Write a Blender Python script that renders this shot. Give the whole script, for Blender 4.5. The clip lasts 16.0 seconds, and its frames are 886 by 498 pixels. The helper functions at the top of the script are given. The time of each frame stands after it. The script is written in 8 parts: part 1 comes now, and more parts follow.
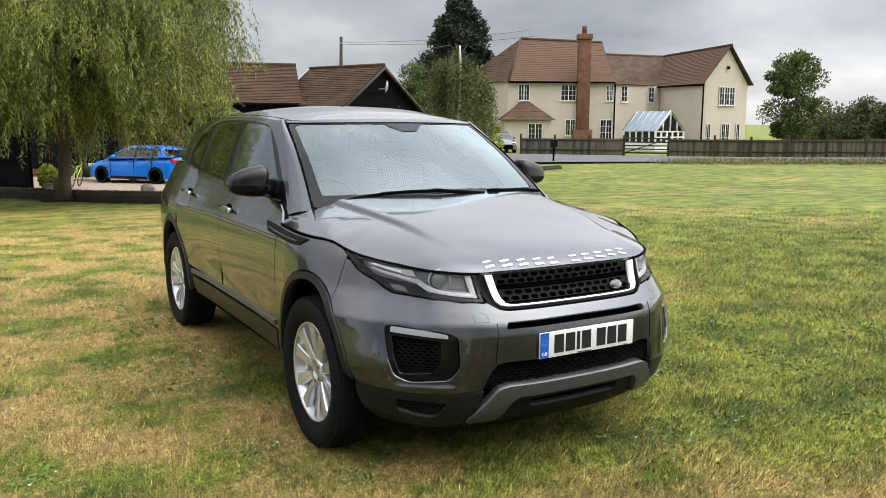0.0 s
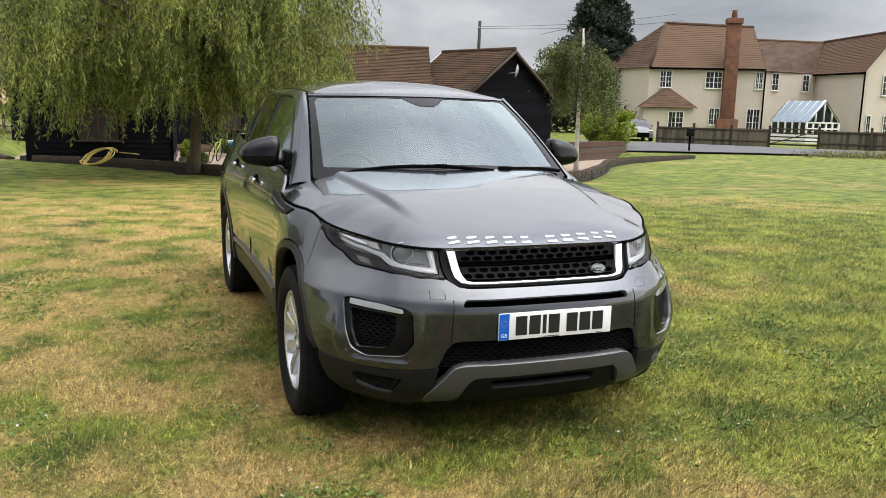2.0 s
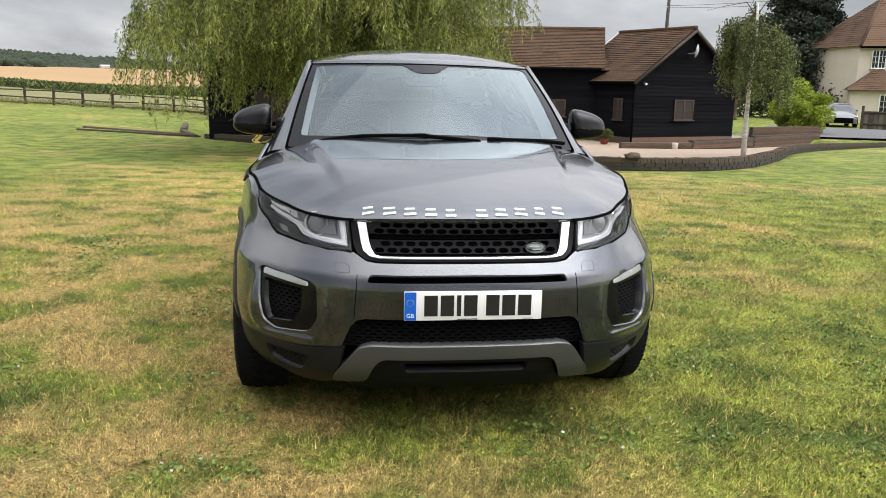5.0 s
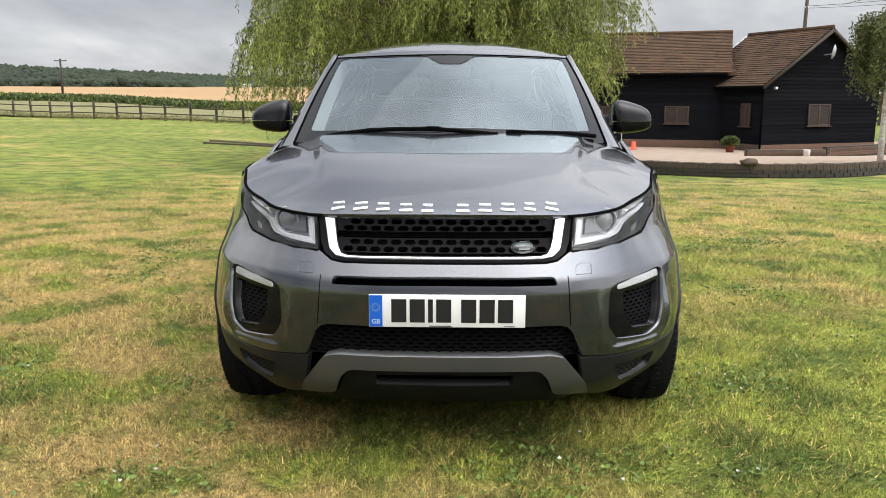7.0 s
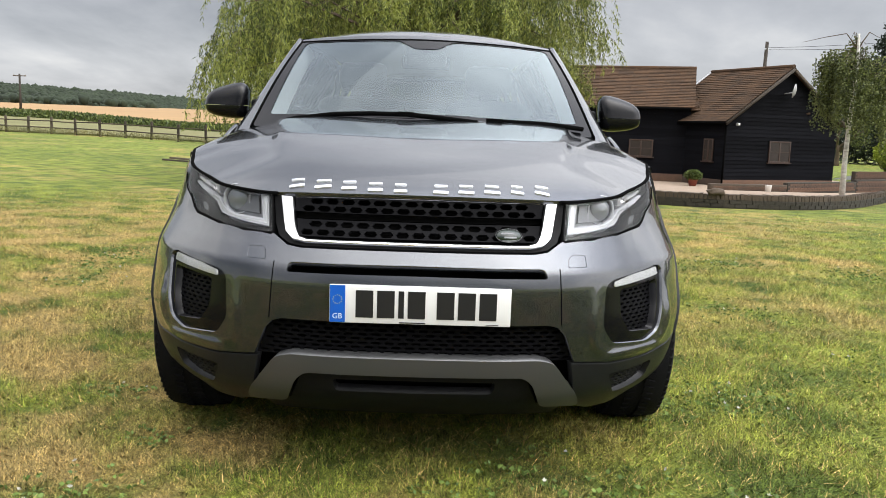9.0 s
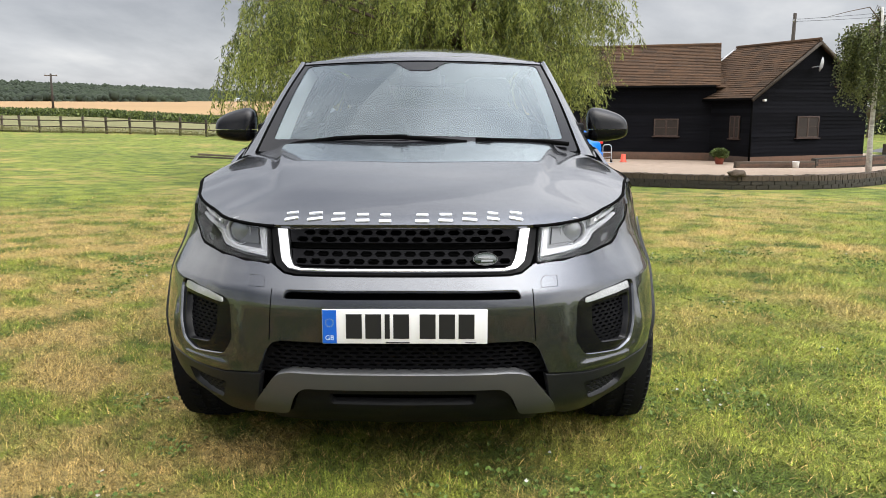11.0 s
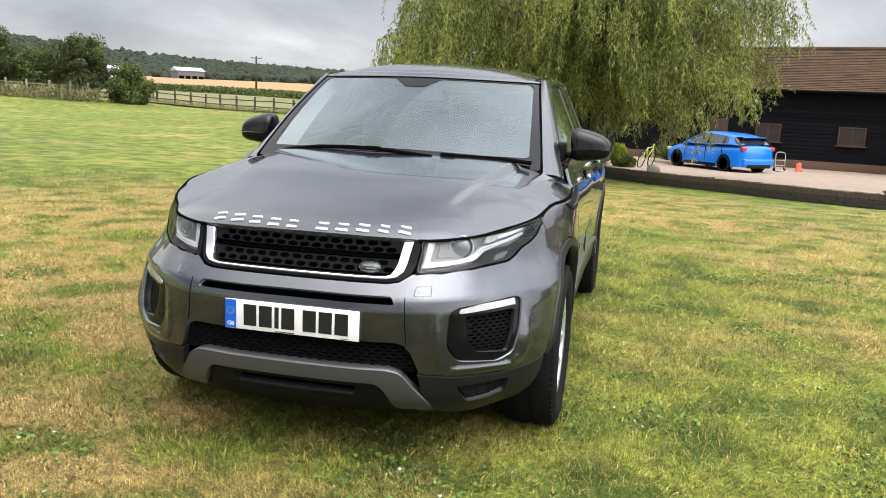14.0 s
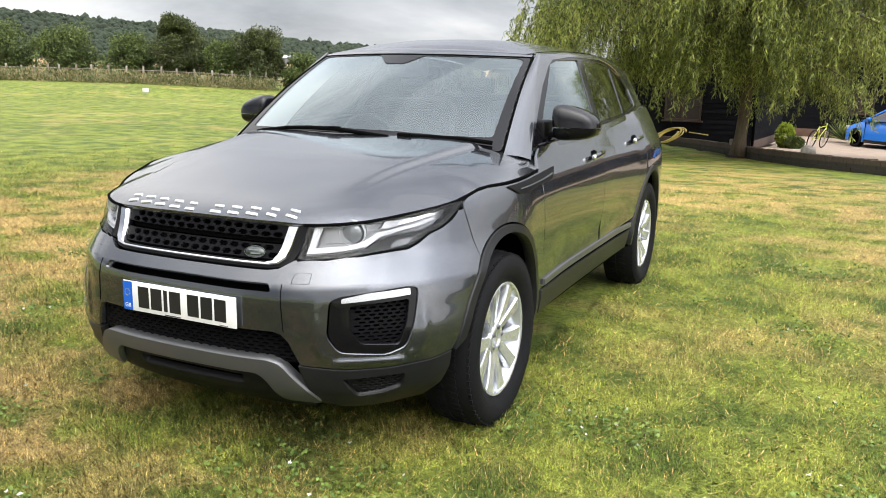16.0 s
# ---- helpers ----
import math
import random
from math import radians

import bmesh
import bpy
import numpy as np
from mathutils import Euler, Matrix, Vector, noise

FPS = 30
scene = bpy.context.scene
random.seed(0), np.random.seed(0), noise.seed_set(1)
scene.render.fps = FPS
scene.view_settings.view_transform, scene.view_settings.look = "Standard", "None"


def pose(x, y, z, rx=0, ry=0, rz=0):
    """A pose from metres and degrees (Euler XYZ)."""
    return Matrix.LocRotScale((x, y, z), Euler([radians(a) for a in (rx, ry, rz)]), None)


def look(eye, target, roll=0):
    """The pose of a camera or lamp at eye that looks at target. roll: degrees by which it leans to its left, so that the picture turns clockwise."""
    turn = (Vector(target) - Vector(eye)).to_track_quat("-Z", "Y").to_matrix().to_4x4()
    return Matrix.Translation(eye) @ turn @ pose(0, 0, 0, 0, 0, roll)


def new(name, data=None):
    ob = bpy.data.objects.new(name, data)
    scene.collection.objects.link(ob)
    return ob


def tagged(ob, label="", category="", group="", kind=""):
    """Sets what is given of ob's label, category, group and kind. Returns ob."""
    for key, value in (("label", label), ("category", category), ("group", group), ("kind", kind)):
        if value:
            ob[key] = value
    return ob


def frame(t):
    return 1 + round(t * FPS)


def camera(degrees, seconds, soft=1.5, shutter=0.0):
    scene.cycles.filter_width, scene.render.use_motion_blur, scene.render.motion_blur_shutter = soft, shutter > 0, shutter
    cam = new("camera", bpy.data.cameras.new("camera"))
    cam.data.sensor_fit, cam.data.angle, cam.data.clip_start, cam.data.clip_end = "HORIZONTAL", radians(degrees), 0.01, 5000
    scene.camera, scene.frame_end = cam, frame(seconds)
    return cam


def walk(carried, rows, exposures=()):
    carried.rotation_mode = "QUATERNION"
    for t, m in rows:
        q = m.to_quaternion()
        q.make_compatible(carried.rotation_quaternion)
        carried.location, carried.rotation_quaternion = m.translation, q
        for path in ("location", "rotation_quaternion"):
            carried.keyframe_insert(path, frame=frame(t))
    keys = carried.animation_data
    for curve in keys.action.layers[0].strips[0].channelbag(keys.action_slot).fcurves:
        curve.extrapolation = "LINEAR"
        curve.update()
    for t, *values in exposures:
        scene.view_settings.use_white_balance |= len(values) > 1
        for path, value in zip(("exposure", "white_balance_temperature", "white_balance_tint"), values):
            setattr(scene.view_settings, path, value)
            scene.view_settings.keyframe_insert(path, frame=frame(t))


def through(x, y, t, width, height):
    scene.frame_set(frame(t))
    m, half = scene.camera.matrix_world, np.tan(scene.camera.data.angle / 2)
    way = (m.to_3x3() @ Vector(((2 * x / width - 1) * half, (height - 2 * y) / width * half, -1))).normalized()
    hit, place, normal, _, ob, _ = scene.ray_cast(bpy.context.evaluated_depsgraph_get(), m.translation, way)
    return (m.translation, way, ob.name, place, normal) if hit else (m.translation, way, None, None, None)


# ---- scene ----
cam = camera(57.0, 16.0, soft=0.9)
PATH = [
    (0, (-2.228, -2.669, 1.508), (-1.253, -0.95, 1.202), 0.3),
    (0.5, (-2.049, -2.719, 1.504), (-1.162, -0.957, 1.178), 1.2),
    (1, (-1.903, -2.853, 1.502), (-1.11, -1.051, 1.152), 1.9),
    (1.5, (-1.755, -2.93, 1.483), (-1.036, -1.096, 1.139), 1.5),
    (2, (-1.548, -2.91, 1.46), (-0.88, -1.057, 1.115), 1.4),
    (2.5, (-1.365, -2.922, 1.446), (-0.744, -1.059, 1.067), 0.9),
    (3, (-1.145, -2.966, 1.434), (-0.608, -1.078, 1.05), 0.6),
    (3.2, (-1.078, -2.982, 1.444), (-0.571, -1.087, 1.057), 0.5),
    (5.3, (-0.346, -2.886, 1.377), (-0.178, -0.931, 0.991), 2.0),
    (5.5, (-0.275, -2.858, 1.367), (-0.139, -0.898, 0.992), 2.4),
    (6, (-0.123, -2.744, 1.345), (-0.008, -0.78, 0.985), 2.3),
    (6.5, (-0.01, -2.697, 1.316), (0.036, -0.732, 0.945), 1.2),
    (7, (0.1, -2.634, 1.292), (0.015, -0.67, 0.926), 0.1),
    (7.5, (0.103, -2.555, 1.255), (0.0, -0.594, 0.872), 0.3),
    (8, (0.057, -2.427, 1.202), (0.036, -0.465, 0.817), -0.0),
    (8.5, (0.018, -2.342, 1.146), (0.039, -0.371, 0.805), 1.3),
    (9, (0.051, -2.296, 1.098), (0.058, -0.318, 0.805), 2.0),
    (9.2, (0.074, -2.269, 1.084), (0.071, -0.288, 0.805), 1.8),
    (11.3, (0.209, -2.531, 1.272), (0.14, -0.56, 0.935), -0.1),
    (11.5, (0.132, -2.56, 1.24), (0.097, -0.588, 0.906), 0.6),
    (12, (0.295, -2.696, 1.311), (0.116, -0.737, 0.95), -1.0),
    (12.5, (0.467, -2.652, 1.339), (0.224, -0.704, 0.958), -0.8),
    (13, (0.72, -2.611, 1.359), (0.42, -0.673, 0.965), -0.1),
    (13.5, (0.998, -2.665, 1.404), (0.618, -0.734, 1.045), 1.4),
    (14, (1.231, -2.634, 1.401), (0.741, -0.729, 1.038), 2.4),
    (14.5, (1.497, -2.522, 1.41), (0.878, -0.66, 1.022), 1.8),
    (15, (1.771, -2.414, 1.406), (1.038, -0.598, 1.003), 0.9),
    (15.5, (1.954, -2.263, 1.404), (1.139, -0.483, 0.992), 1.3),
    (16, (2.095, -2.082, 1.4), (1.215, -0.334, 0.985), 1.0),
]
walk(cam, [(t, look(eye, target, roll)) for t, eye, target, roll in PATH], [(0.0, 0.26), (3.0, 0.25), (6.5, 0.38), (9.0, 0.34), (12.0, 0.43), (14.5, 0.55), (16.0, 0.60)])

# ---- light ----
SUN_AZ, SUN_EL = 98.0, 46.0        # degrees clockwise from +y, and up
world = bpy.data.worlds.new("world")
scene.world = world
world.use_nodes = True


def build_world():
    nt = world.node_tree
    nt.nodes.clear()
    N = nt.nodes.new
    L = nt.links.new
    out, bg = N("ShaderNodeOutputWorld"), N("ShaderNodeBackground")
    sky = N("ShaderNodeTexSky")
    sky.sky_type, sky.sun_disc = "NISHITA", False
    sky.sun_elevation, sky.sun_rotation = radians(SUN_EL), radians(SUN_AZ)
    tc, sep = N("ShaderNodeTexCoord"), N("ShaderNodeSeparateXYZ")
    L(tc.outputs["Generated"], sep.inputs[0])
    # clouds lie on a flat layer overhead
    zz = N("ShaderNodeMath"); zz.operation = "MAXIMUM"; zz.inputs[1].default_value = 0.0
    L(sep.outputs[2], zz.inputs[0])
    za = N("ShaderNodeMath"); za.operation = "ADD"; za.inputs[1].default_value = 0.24
    L(zz.outputs[0], za.inputs[0])
    dx, dy = N("ShaderNodeMath"), N("ShaderNodeMath")
    for d, k in ((dx, 0), (dy, 1)):
        d.operation = "DIVIDE"
        L(sep.outputs[k], d.inputs[0]); L(za.outputs[0], d.inputs[1])
    com = N("ShaderNodeCombineXYZ")
    L(dx.outputs[0], com.inputs[0]); L(dy.outputs[0], com.inputs[1])
    n1, n2 = N("ShaderNodeTexNoise"), N("ShaderNodeTexNoise")
    n1.inputs["Scale"].default_value, n1.inputs["Detail"].default_value, n1.inputs["Roughness"].default_value = 0.6, 7.0, 0.55
    n1.inputs["Distortion"].default_value = 0.3
    n2.inputs["Scale"].default_value, n2.inputs["Detail"].default_value = 0.4, 2.0
    L(com.outputs[0], n1.inputs["Vector"]); L(com.outputs[0], n2.inputs["Vector"])
    mix = N("ShaderNodeMix"); mix.data_type = "FLOAT"; mix.inputs[0].default_value = 0.4
    L(n1.outputs[0], mix.inputs[2]); L(n2.outputs[0], mix.inputs[3])
    ramp = N("ShaderNodeValToRGB")
    el = ramp.color_ramp.elements
    el[0].position, el[0].color = 0.39, (0.36, 0.375, 0.42, 1)
    el[1].position, el[1].color = 0.60, (1.22, 1.20, 1.18, 1)
    m = ramp.color_ramp.elements.new(0.5); m.color = (0.74, 0.75, 0.79, 1)
    L(mix.outputs[0], ramp.inputs[0])
    # an overcast sky is about three times as bright overhead as at the horizon
    hz = N("ShaderNodeValToRGB")
    he = hz.color_ramp.elements
    he[0].position, he[0].color = 0.0, (1.02, 1.02, 1.02, 1)
    he[1].position, he[1].color = 1.0, (3.3, 3.3, 3.3, 1)
    for at, v in ((0.07, 0.98), (0.16, 0.84), (0.26, 1.05)):
        he.new(at).color = (v, v, v, 1)
    L(zz.outputs[0], hz.inputs[0])
    mul = N("ShaderNodeVectorMath"); mul.operation = "MULTIPLY"
    L(ramp.outputs[0], mul.inputs[0]); L(hz.outputs[0], mul.inputs[1])
    amp = N("ShaderNodeVectorMath"); amp.operation = "SCALE"; amp.inputs[3].default_value = CLOUD
    L(mul.outputs[0], amp.inputs[0])
    # the cloud is thinner and brighter towards the hidden sun
    dot, lim, pw, gain = N("ShaderNodeVectorMath"), N("ShaderNodeMath"), N("ShaderNodeMath"), N("ShaderNodeMath")
    dot.operation, lim.operation, pw.operation, gain.operation = "DOT_PRODUCT", "MAXIMUM", "POWER", "MULTIPLY_ADD"
    a, e = radians(SUN_AZ), radians(SUN_EL)
    dot.inputs[1].default_value = (math.sin(a) * math.cos(e), math.cos(a) * math.cos(e), math.sin(e))
    lim.inputs[1].default_value, pw.inputs[1].default_value = 0.0, 4.0
    gain.inputs[1].default_value, gain.inputs[2].default_value = 2.2, 0.86
    L(tc.outputs["Generated"], dot.inputs[0]); L(dot.outputs["Value"], lim.inputs[0]); L(lim.outputs[0], pw.inputs[0]); L(pw.outputs[0], gain.inputs[0])
    glow = N("ShaderNodeVectorMath"); glow.operation = "SCALE"
    L(amp.outputs[0], glow.inputs[0]); L(gain.outputs[0], glow.inputs[3])
    amp = glow
    fin = N("ShaderNodeMix"); fin.data_type = "RGBA"; fin.inputs[0].default_value = 0.88
    L(sky.outputs[0], fin.inputs[6]); L(amp.outputs[0], fin.inputs[7])
    L(fin.outputs[2], bg.inputs[0])
    bg.inputs[1].default_value = 0.1
    L(bg.outputs[0], out.inputs[0])


CLOUD = 8.3
build_world()
sun = new("sun", bpy.data.lights.new("sun", "SUN"))
sun.data.energy, sun.data.angle, sun.data.color = 0.8, radians(130), (1.0, 0.97, 0.92)
_a, _e = radians(SUN_AZ), radians(SUN_EL)
sun.matrix_world = look((math.sin(_a) * math.cos(_e) * 50, math.cos(_a) * math.cos(_e) * 50, math.sin(_e) * 50), (0, 0, 0))


# ---- materials ----
def mat(name, color, rough=0.5, metal=0.0, var=0.0, scale=8.0, bump=0.0, bscale=60.0, color2=None, coat=0.0, stretch=None, spec=0.5, per=0.0, island=False, emit=0.0):
    """A surface with two scales of colour change, and fine relief."""
    m = bpy.data.materials.new(name)
    m.use_nodes = True
    nt = m.node_tree
    N, L = nt.nodes.new, nt.links.new
    b = nt.nodes["Principled BSDF"]
    b.inputs["Roughness"].default_value, b.inputs["Metallic"].default_value = rough, metal
    b.inputs["Base Color"].default_value = (*color, 1)
    b.inputs["Coat Weight"].default_value, b.inputs["Coat Roughness"].default_value = coat, 0.03
    b.inputs["Specular IOR Level"].default_value = spec
    if emit:
        b.inputs["Emission Color"].default_value, b.inputs["Emission Strength"].default_value = (*color, 1), emit
    if var or bump or per:
        tc, mp = N("ShaderNodeTexCoord"), N("ShaderNodeMapping")
        L(tc.outputs["Object"], mp.inputs[0])
        if stretch:
            mp.inputs["Scale"].default_value = stretch
        out = None
        if var or per:
            n1, n2 = N("ShaderNodeTexNoise"), N("ShaderNodeTexNoise")
            n1.inputs["Scale"].default_value, n1.inputs["Detail"].default_value = scale, 5.0
            n2.inputs["Scale"].default_value, n2.inputs["Detail"].default_value = scale * 7.3, 4.0
            L(mp.outputs[0], n1.inputs["Vector"]); L(mp.outputs[0], n2.inputs["Vector"])
            mx = N("ShaderNodeMix"); mx.data_type = "FLOAT"; mx.inputs[0].default_value = 0.4
            L(n1.outputs[0], mx.inputs[2]); L(n2.outputs[0], mx.inputs[3])
            val = mx.outputs[0]
            if per:
                r = N("ShaderNodeNewGeometry" if island else "ShaderNodeObjectInfo")
                md = N("ShaderNodeMath"); md.operation = "MULTIPLY_ADD"; md.inputs[1].default_value = per
                sh = N("ShaderNodeMath"); sh.operation = "SUBTRACT"; sh.inputs[1].default_value = per / 2
                L(r.outputs["Random Per Island" if island else "Random"], md.inputs[0]); L(val, md.inputs[2])
                L(md.outputs[0], sh.inputs[0])
                val = sh.outputs[0]
            rp = N("ShaderNodeValToRGB")
            c2 = color2 or tuple(c * (1 - var) for c in color)
            e = rp.color_ramp.elements
            e[0].position, e[0].color = 0.34, (*c2, 1)
            e[1].position, e[1].color = 0.66, (*color, 1)
            L(val, rp.inputs[0]); L(rp.outputs[0], b.inputs["Base Color"])
        if bump:
            nb = N("ShaderNodeTexNoise")
            nb.inputs["Scale"].default_value, nb.inputs["Detail"].default_value = bscale, 4.0
            L(mp.outputs[0], nb.inputs["Vector"])
            bp = N("ShaderNodeBump"); bp.inputs["Strength"].default_value, bp.inputs["Distance"].default_value = bump, 0.02
            L(nb.outputs[0], bp.inputs["Height"]); L(bp.outputs[0], b.inputs["Normal"])
    return m


def glass_mat(name, tint=(1, 1, 1), clear=0.85, rough=0.0, gain=1.6, least=0.05):
    """Thin glazing: lets light straight through, mirrors by its angle."""
    m = bpy.data.materials.new(name)
    m.use_nodes = True
    nt = m.node_tree
    nt.nodes.clear()
    N, L = nt.nodes.new, nt.links.new
    out, mix, fr = N("ShaderNodeOutputMaterial"), N("ShaderNodeMixShader"), N("ShaderNodeFresnel")
    tr, gl = N("ShaderNodeBsdfTransparent"), N("ShaderNodeBsdfGlossy")
    tr.inputs[0].default_value = (*(c * clear for c in tint), 1)
    gl.inputs["Roughness"].default_value = rough
    gl.inputs[0].default_value = (*tint, 1) if gain > 1.5 else (1, 1, 1, 1)
    fr.inputs[0].default_value = 1.55
    bo = N("ShaderNodeMath"); bo.operation = "MULTIPLY_ADD"; bo.use_clamp = True
    bo.inputs[1].default_value, bo.inputs[2].default_value = gain, least
    L(fr.outputs[0], bo.inputs[0]); L(bo.outputs[0], mix.inputs[0])
    L(tr.outputs[0], mix.inputs[1]); L(gl.outputs[0], mix.inputs[2]); L(mix.outputs[0], out.inputs[0])
    return m


def lawn_mat(name, blades=False):
    """Mown grass with dry straw-coloured patches and darker clover."""
    m = bpy.data.materials.new(name)
    m.use_nodes = True
    nt = m.node_tree
    N, L = nt.nodes.new, nt.links.new
    b = nt.nodes["Principled BSDF"]
    b.inputs["Roughness"].default_value = 0.75
    b.inputs["Specular IOR Level"].default_value = 0.25
    geo = N("ShaderNodeNewGeometry")
    def noise_at(scale, detail, off):
        mp, n = N("ShaderNodeMapping"), N("ShaderNodeTexNoise")
        mp.inputs["Location"].default_value = off
        mp.inputs["Scale"].default_value = (1, 1, 0)
        n.inputs["Scale"].default_value, n.inputs["Detail"].default_value, n.inputs["Roughness"].default_value = scale, detail, 0.6
        L(geo.outputs["Position"], mp.inputs[0]); L(mp.outputs[0], n.inputs["Vector"])
        return n.outputs[0]
    def ramp(src, a, ca, bb, cb):
        r = N("ShaderNodeValToRGB")
        e = r.color_ramp.elements
        e[0].position, e[0].color, e[1].position, e[1].color = a, ca, bb, cb
        L(src, r.inputs[0])
        return r.outputs[0]
    def mixc(f, a, bb):
        x = N("ShaderNodeMix"); x.data_type = "RGBA"
        L(f, x.inputs[0])
        for s, v in ((6, a), (7, bb)):
            if isinstance(v, tuple):
                x.inputs[s].default_value = v
            else:
                L(v, x.inputs[s])
        return x.outputs[2]
    W, K = (1, 1, 1, 1), (0, 0, 0, 1)
    green = mixc(ramp(noise_at(2.3, 5, (3, 1, 0)), 0.38, K, 0.62, W), GRASS_DARK, GRASS_LIGHT)
    # the lawn is driest beside the car's driver side, and again in a band before the yard
    def patch(cx, cy, rx, ry, amount):
        sub, scl, dt, ex, ml = N("ShaderNodeVectorMath"), N("ShaderNodeVectorMath"), N("ShaderNodeVectorMath"), N("ShaderNodeMath"), N("ShaderNodeMath")
        sub.operation, scl.operation, dt.operation, ex.operation, ml.operation = "SUBTRACT", "MULTIPLY", "DOT_PRODUCT", "POWER", "MULTIPLY"
        sub.inputs[1].default_value, scl.inputs[1].default_value = (cx, cy, 0), (1 / rx, 1 / ry, 0)
        ex.inputs[0].default_value, ml.inputs[1].default_value = 0.37, amount
        L(geo.outputs["Position"], sub.inputs[0]); L(sub.outputs[0], scl.inputs[0])
        L(scl.outputs[0], dt.inputs[0]); L(scl.outputs[0], dt.inputs[1])
        L(dt.outputs["Value"], ex.inputs[1]); L(ex.outputs[0], ml.inputs[0])
        return ml.outputs[0]
    total = noise_at(0.33, 5, DRY_OFF)
    for item in ((-3.4, 3.6, 3.0, 5.0, 0.42), (0.5, 11.0, 4.8, 4.5, 0.22), (-1.0, -2.2, 3.2, 1.4, 0.20), (3.5, -1.0, 3.0, 1.8, 0.05)):
        plus = N("ShaderNodeMath")
        L(total, plus.inputs[0]); L(patch(*item), plus.inputs[1])
        total = plus.outputs[0]
    ad = N("ShaderNodeMath")
    ad.inputs[1].default_value = -0.075
    L(total, ad.inputs[0])
    dry_big = ramp(ad.outputs[0], 0.44, K, 0.60, W)
    dry_fine = ramp(noise_at(1.9, 8, (7, 9, 0)), 0.42, K, 0.56, W)
    mul = N("ShaderNodeMath"); mul.operation = "MULTIPLY"
    L(dry_big, mul.inputs[0]); L(dry_fine, mul.inputs[1])
    base = mixc(mul.outputs[0], green, STRAW)
    clover = ramp(noise_at(1.1, 4, (21, 5, 0)), 0.60, K, 0.68, W)
    base = mixc(clover, base, CLOVER)
    # broad soft changes of tone
    tone = ramp(noise_at(0.16, 3, (31, 8, 0)), 0.35, (0.85, 0.88, 0.85, 1), 0.65, (1.15, 1.12, 1.1, 1))
    tm = N("ShaderNodeVectorMath"); tm.operation = "MULTIPLY"
    L(base, tm.inputs[0]); L(tone, tm.inputs[1])
    base = tm.outputs[0]
    if blades:
        rnd = ramp(geo.outputs["Random Per Island"], 0.80, K, 0.97, W)
        base = mixc(rnd, base, STRAW)
        dim = ramp(noise_at(160, 1, (5, 5, 0)), 0.33, (0.22, 0.23, 0.22, 1), 0.66, (1.75, 1.7, 1.64, 1))
        dm = N("ShaderNodeVectorMath"); dm.operation = "MULTIPLY"
        L(base, dm.inputs[0]); L(dim, dm.inputs[1])
        tuft, tf = ramp(noise_at(20, 3, (2, 8, 0)), 0.40, (0.62, 0.64, 0.60, 1), 0.60, (1.30, 1.28, 1.25, 1)), N("ShaderNodeVectorMath")
        tf.operation = "MULTIPLY"
        L(dm.outputs[0], tf.inputs[0]); L(tuft, tf.inputs[1])
        base = tf.outputs[0]
    else:
        dim = ramp(noise_at(30, 6, (9, 2, 0)), 0.36, (0.50, 0.53, 0.45, 1), 0.62, (1.06, 1.05, 1.0, 1))
        dm = N("ShaderNodeVectorMath"); dm.operation = "MULTIPLY"
        L(base, dm.inputs[0]); L(dim, dm.inputs[1])
        base = dm.outputs[0]
    L(base, b.inputs["Base Color"])
    if not blades:
        bp = N("ShaderNodeBump"); bp.inputs["Strength"].default_value, bp.inputs["Distance"].default_value = 0.9, 0.03
        L(noise_at(70, 3, (0, 0, 0)), bp.inputs["Height"]); L(bp.outputs[0], b.inputs["Normal"])
    return m


GRASS_DARK, GRASS_LIGHT = (0.096, 0.140, 0.022, 1), (0.285, 0.325, 0.054, 1)
STRAW, CLOVER, DRY_OFF = (0.50, 0.355, 0.140, 1), (0.075, 0.12, 0.022, 1), (1.3, 4.2, 0)
M_LAWN, M_BLADE = lawn_mat("lawn"), lawn_mat("grass_blades", True)


def paint_mat():
    """Grey metallic car paint: fine flakes under clear lacquer."""
    m = mat("grey_metallic_paint", (0.1, 0.105, 0.115), 0.23, 0.85, coat=1.0)
    m.node_tree.nodes["Principled BSDF"].inputs["Coat IOR"].default_value = 1.6
    nt = m.node_tree
    N, L = nt.nodes.new, nt.links.new
    b = nt.nodes["Principled BSDF"]
    # flakes shift the tone a little; the lacquer stays smooth
    tc, v = N("ShaderNodeTexCoord"), N("ShaderNodeTexVoronoi")
    v.inputs["Scale"].default_value = 700
    L(tc.outputs["Object"], v.inputs["Vector"])
    fl = N("ShaderNodeValToRGB")
    fe = fl.color_ramp.elements
    fe[0].position, fe[0].color, fe[1].position, fe[1].color = 0.1, (0.106, 0.113, 0.126, 1), 0.7, (0.062, 0.067, 0.077, 1)
    L(v.outputs["Distance"], fl.inputs[0]); L(fl.outputs[0], b.inputs["Base Color"])
    n = N("ShaderNodeTexNoise"); n.inputs["Scale"].default_value = 3.0
    L(tc.outputs["Object"], n.inputs["Vector"])
    mr = N("ShaderNodeMapRange"); mr.inputs[3].default_value, mr.inputs[4].default_value = 0.02, 0.06
    L(n.outputs[0], mr.inputs[0]); L(mr.outputs[0], b.inputs["Coat Roughness"])
    return m


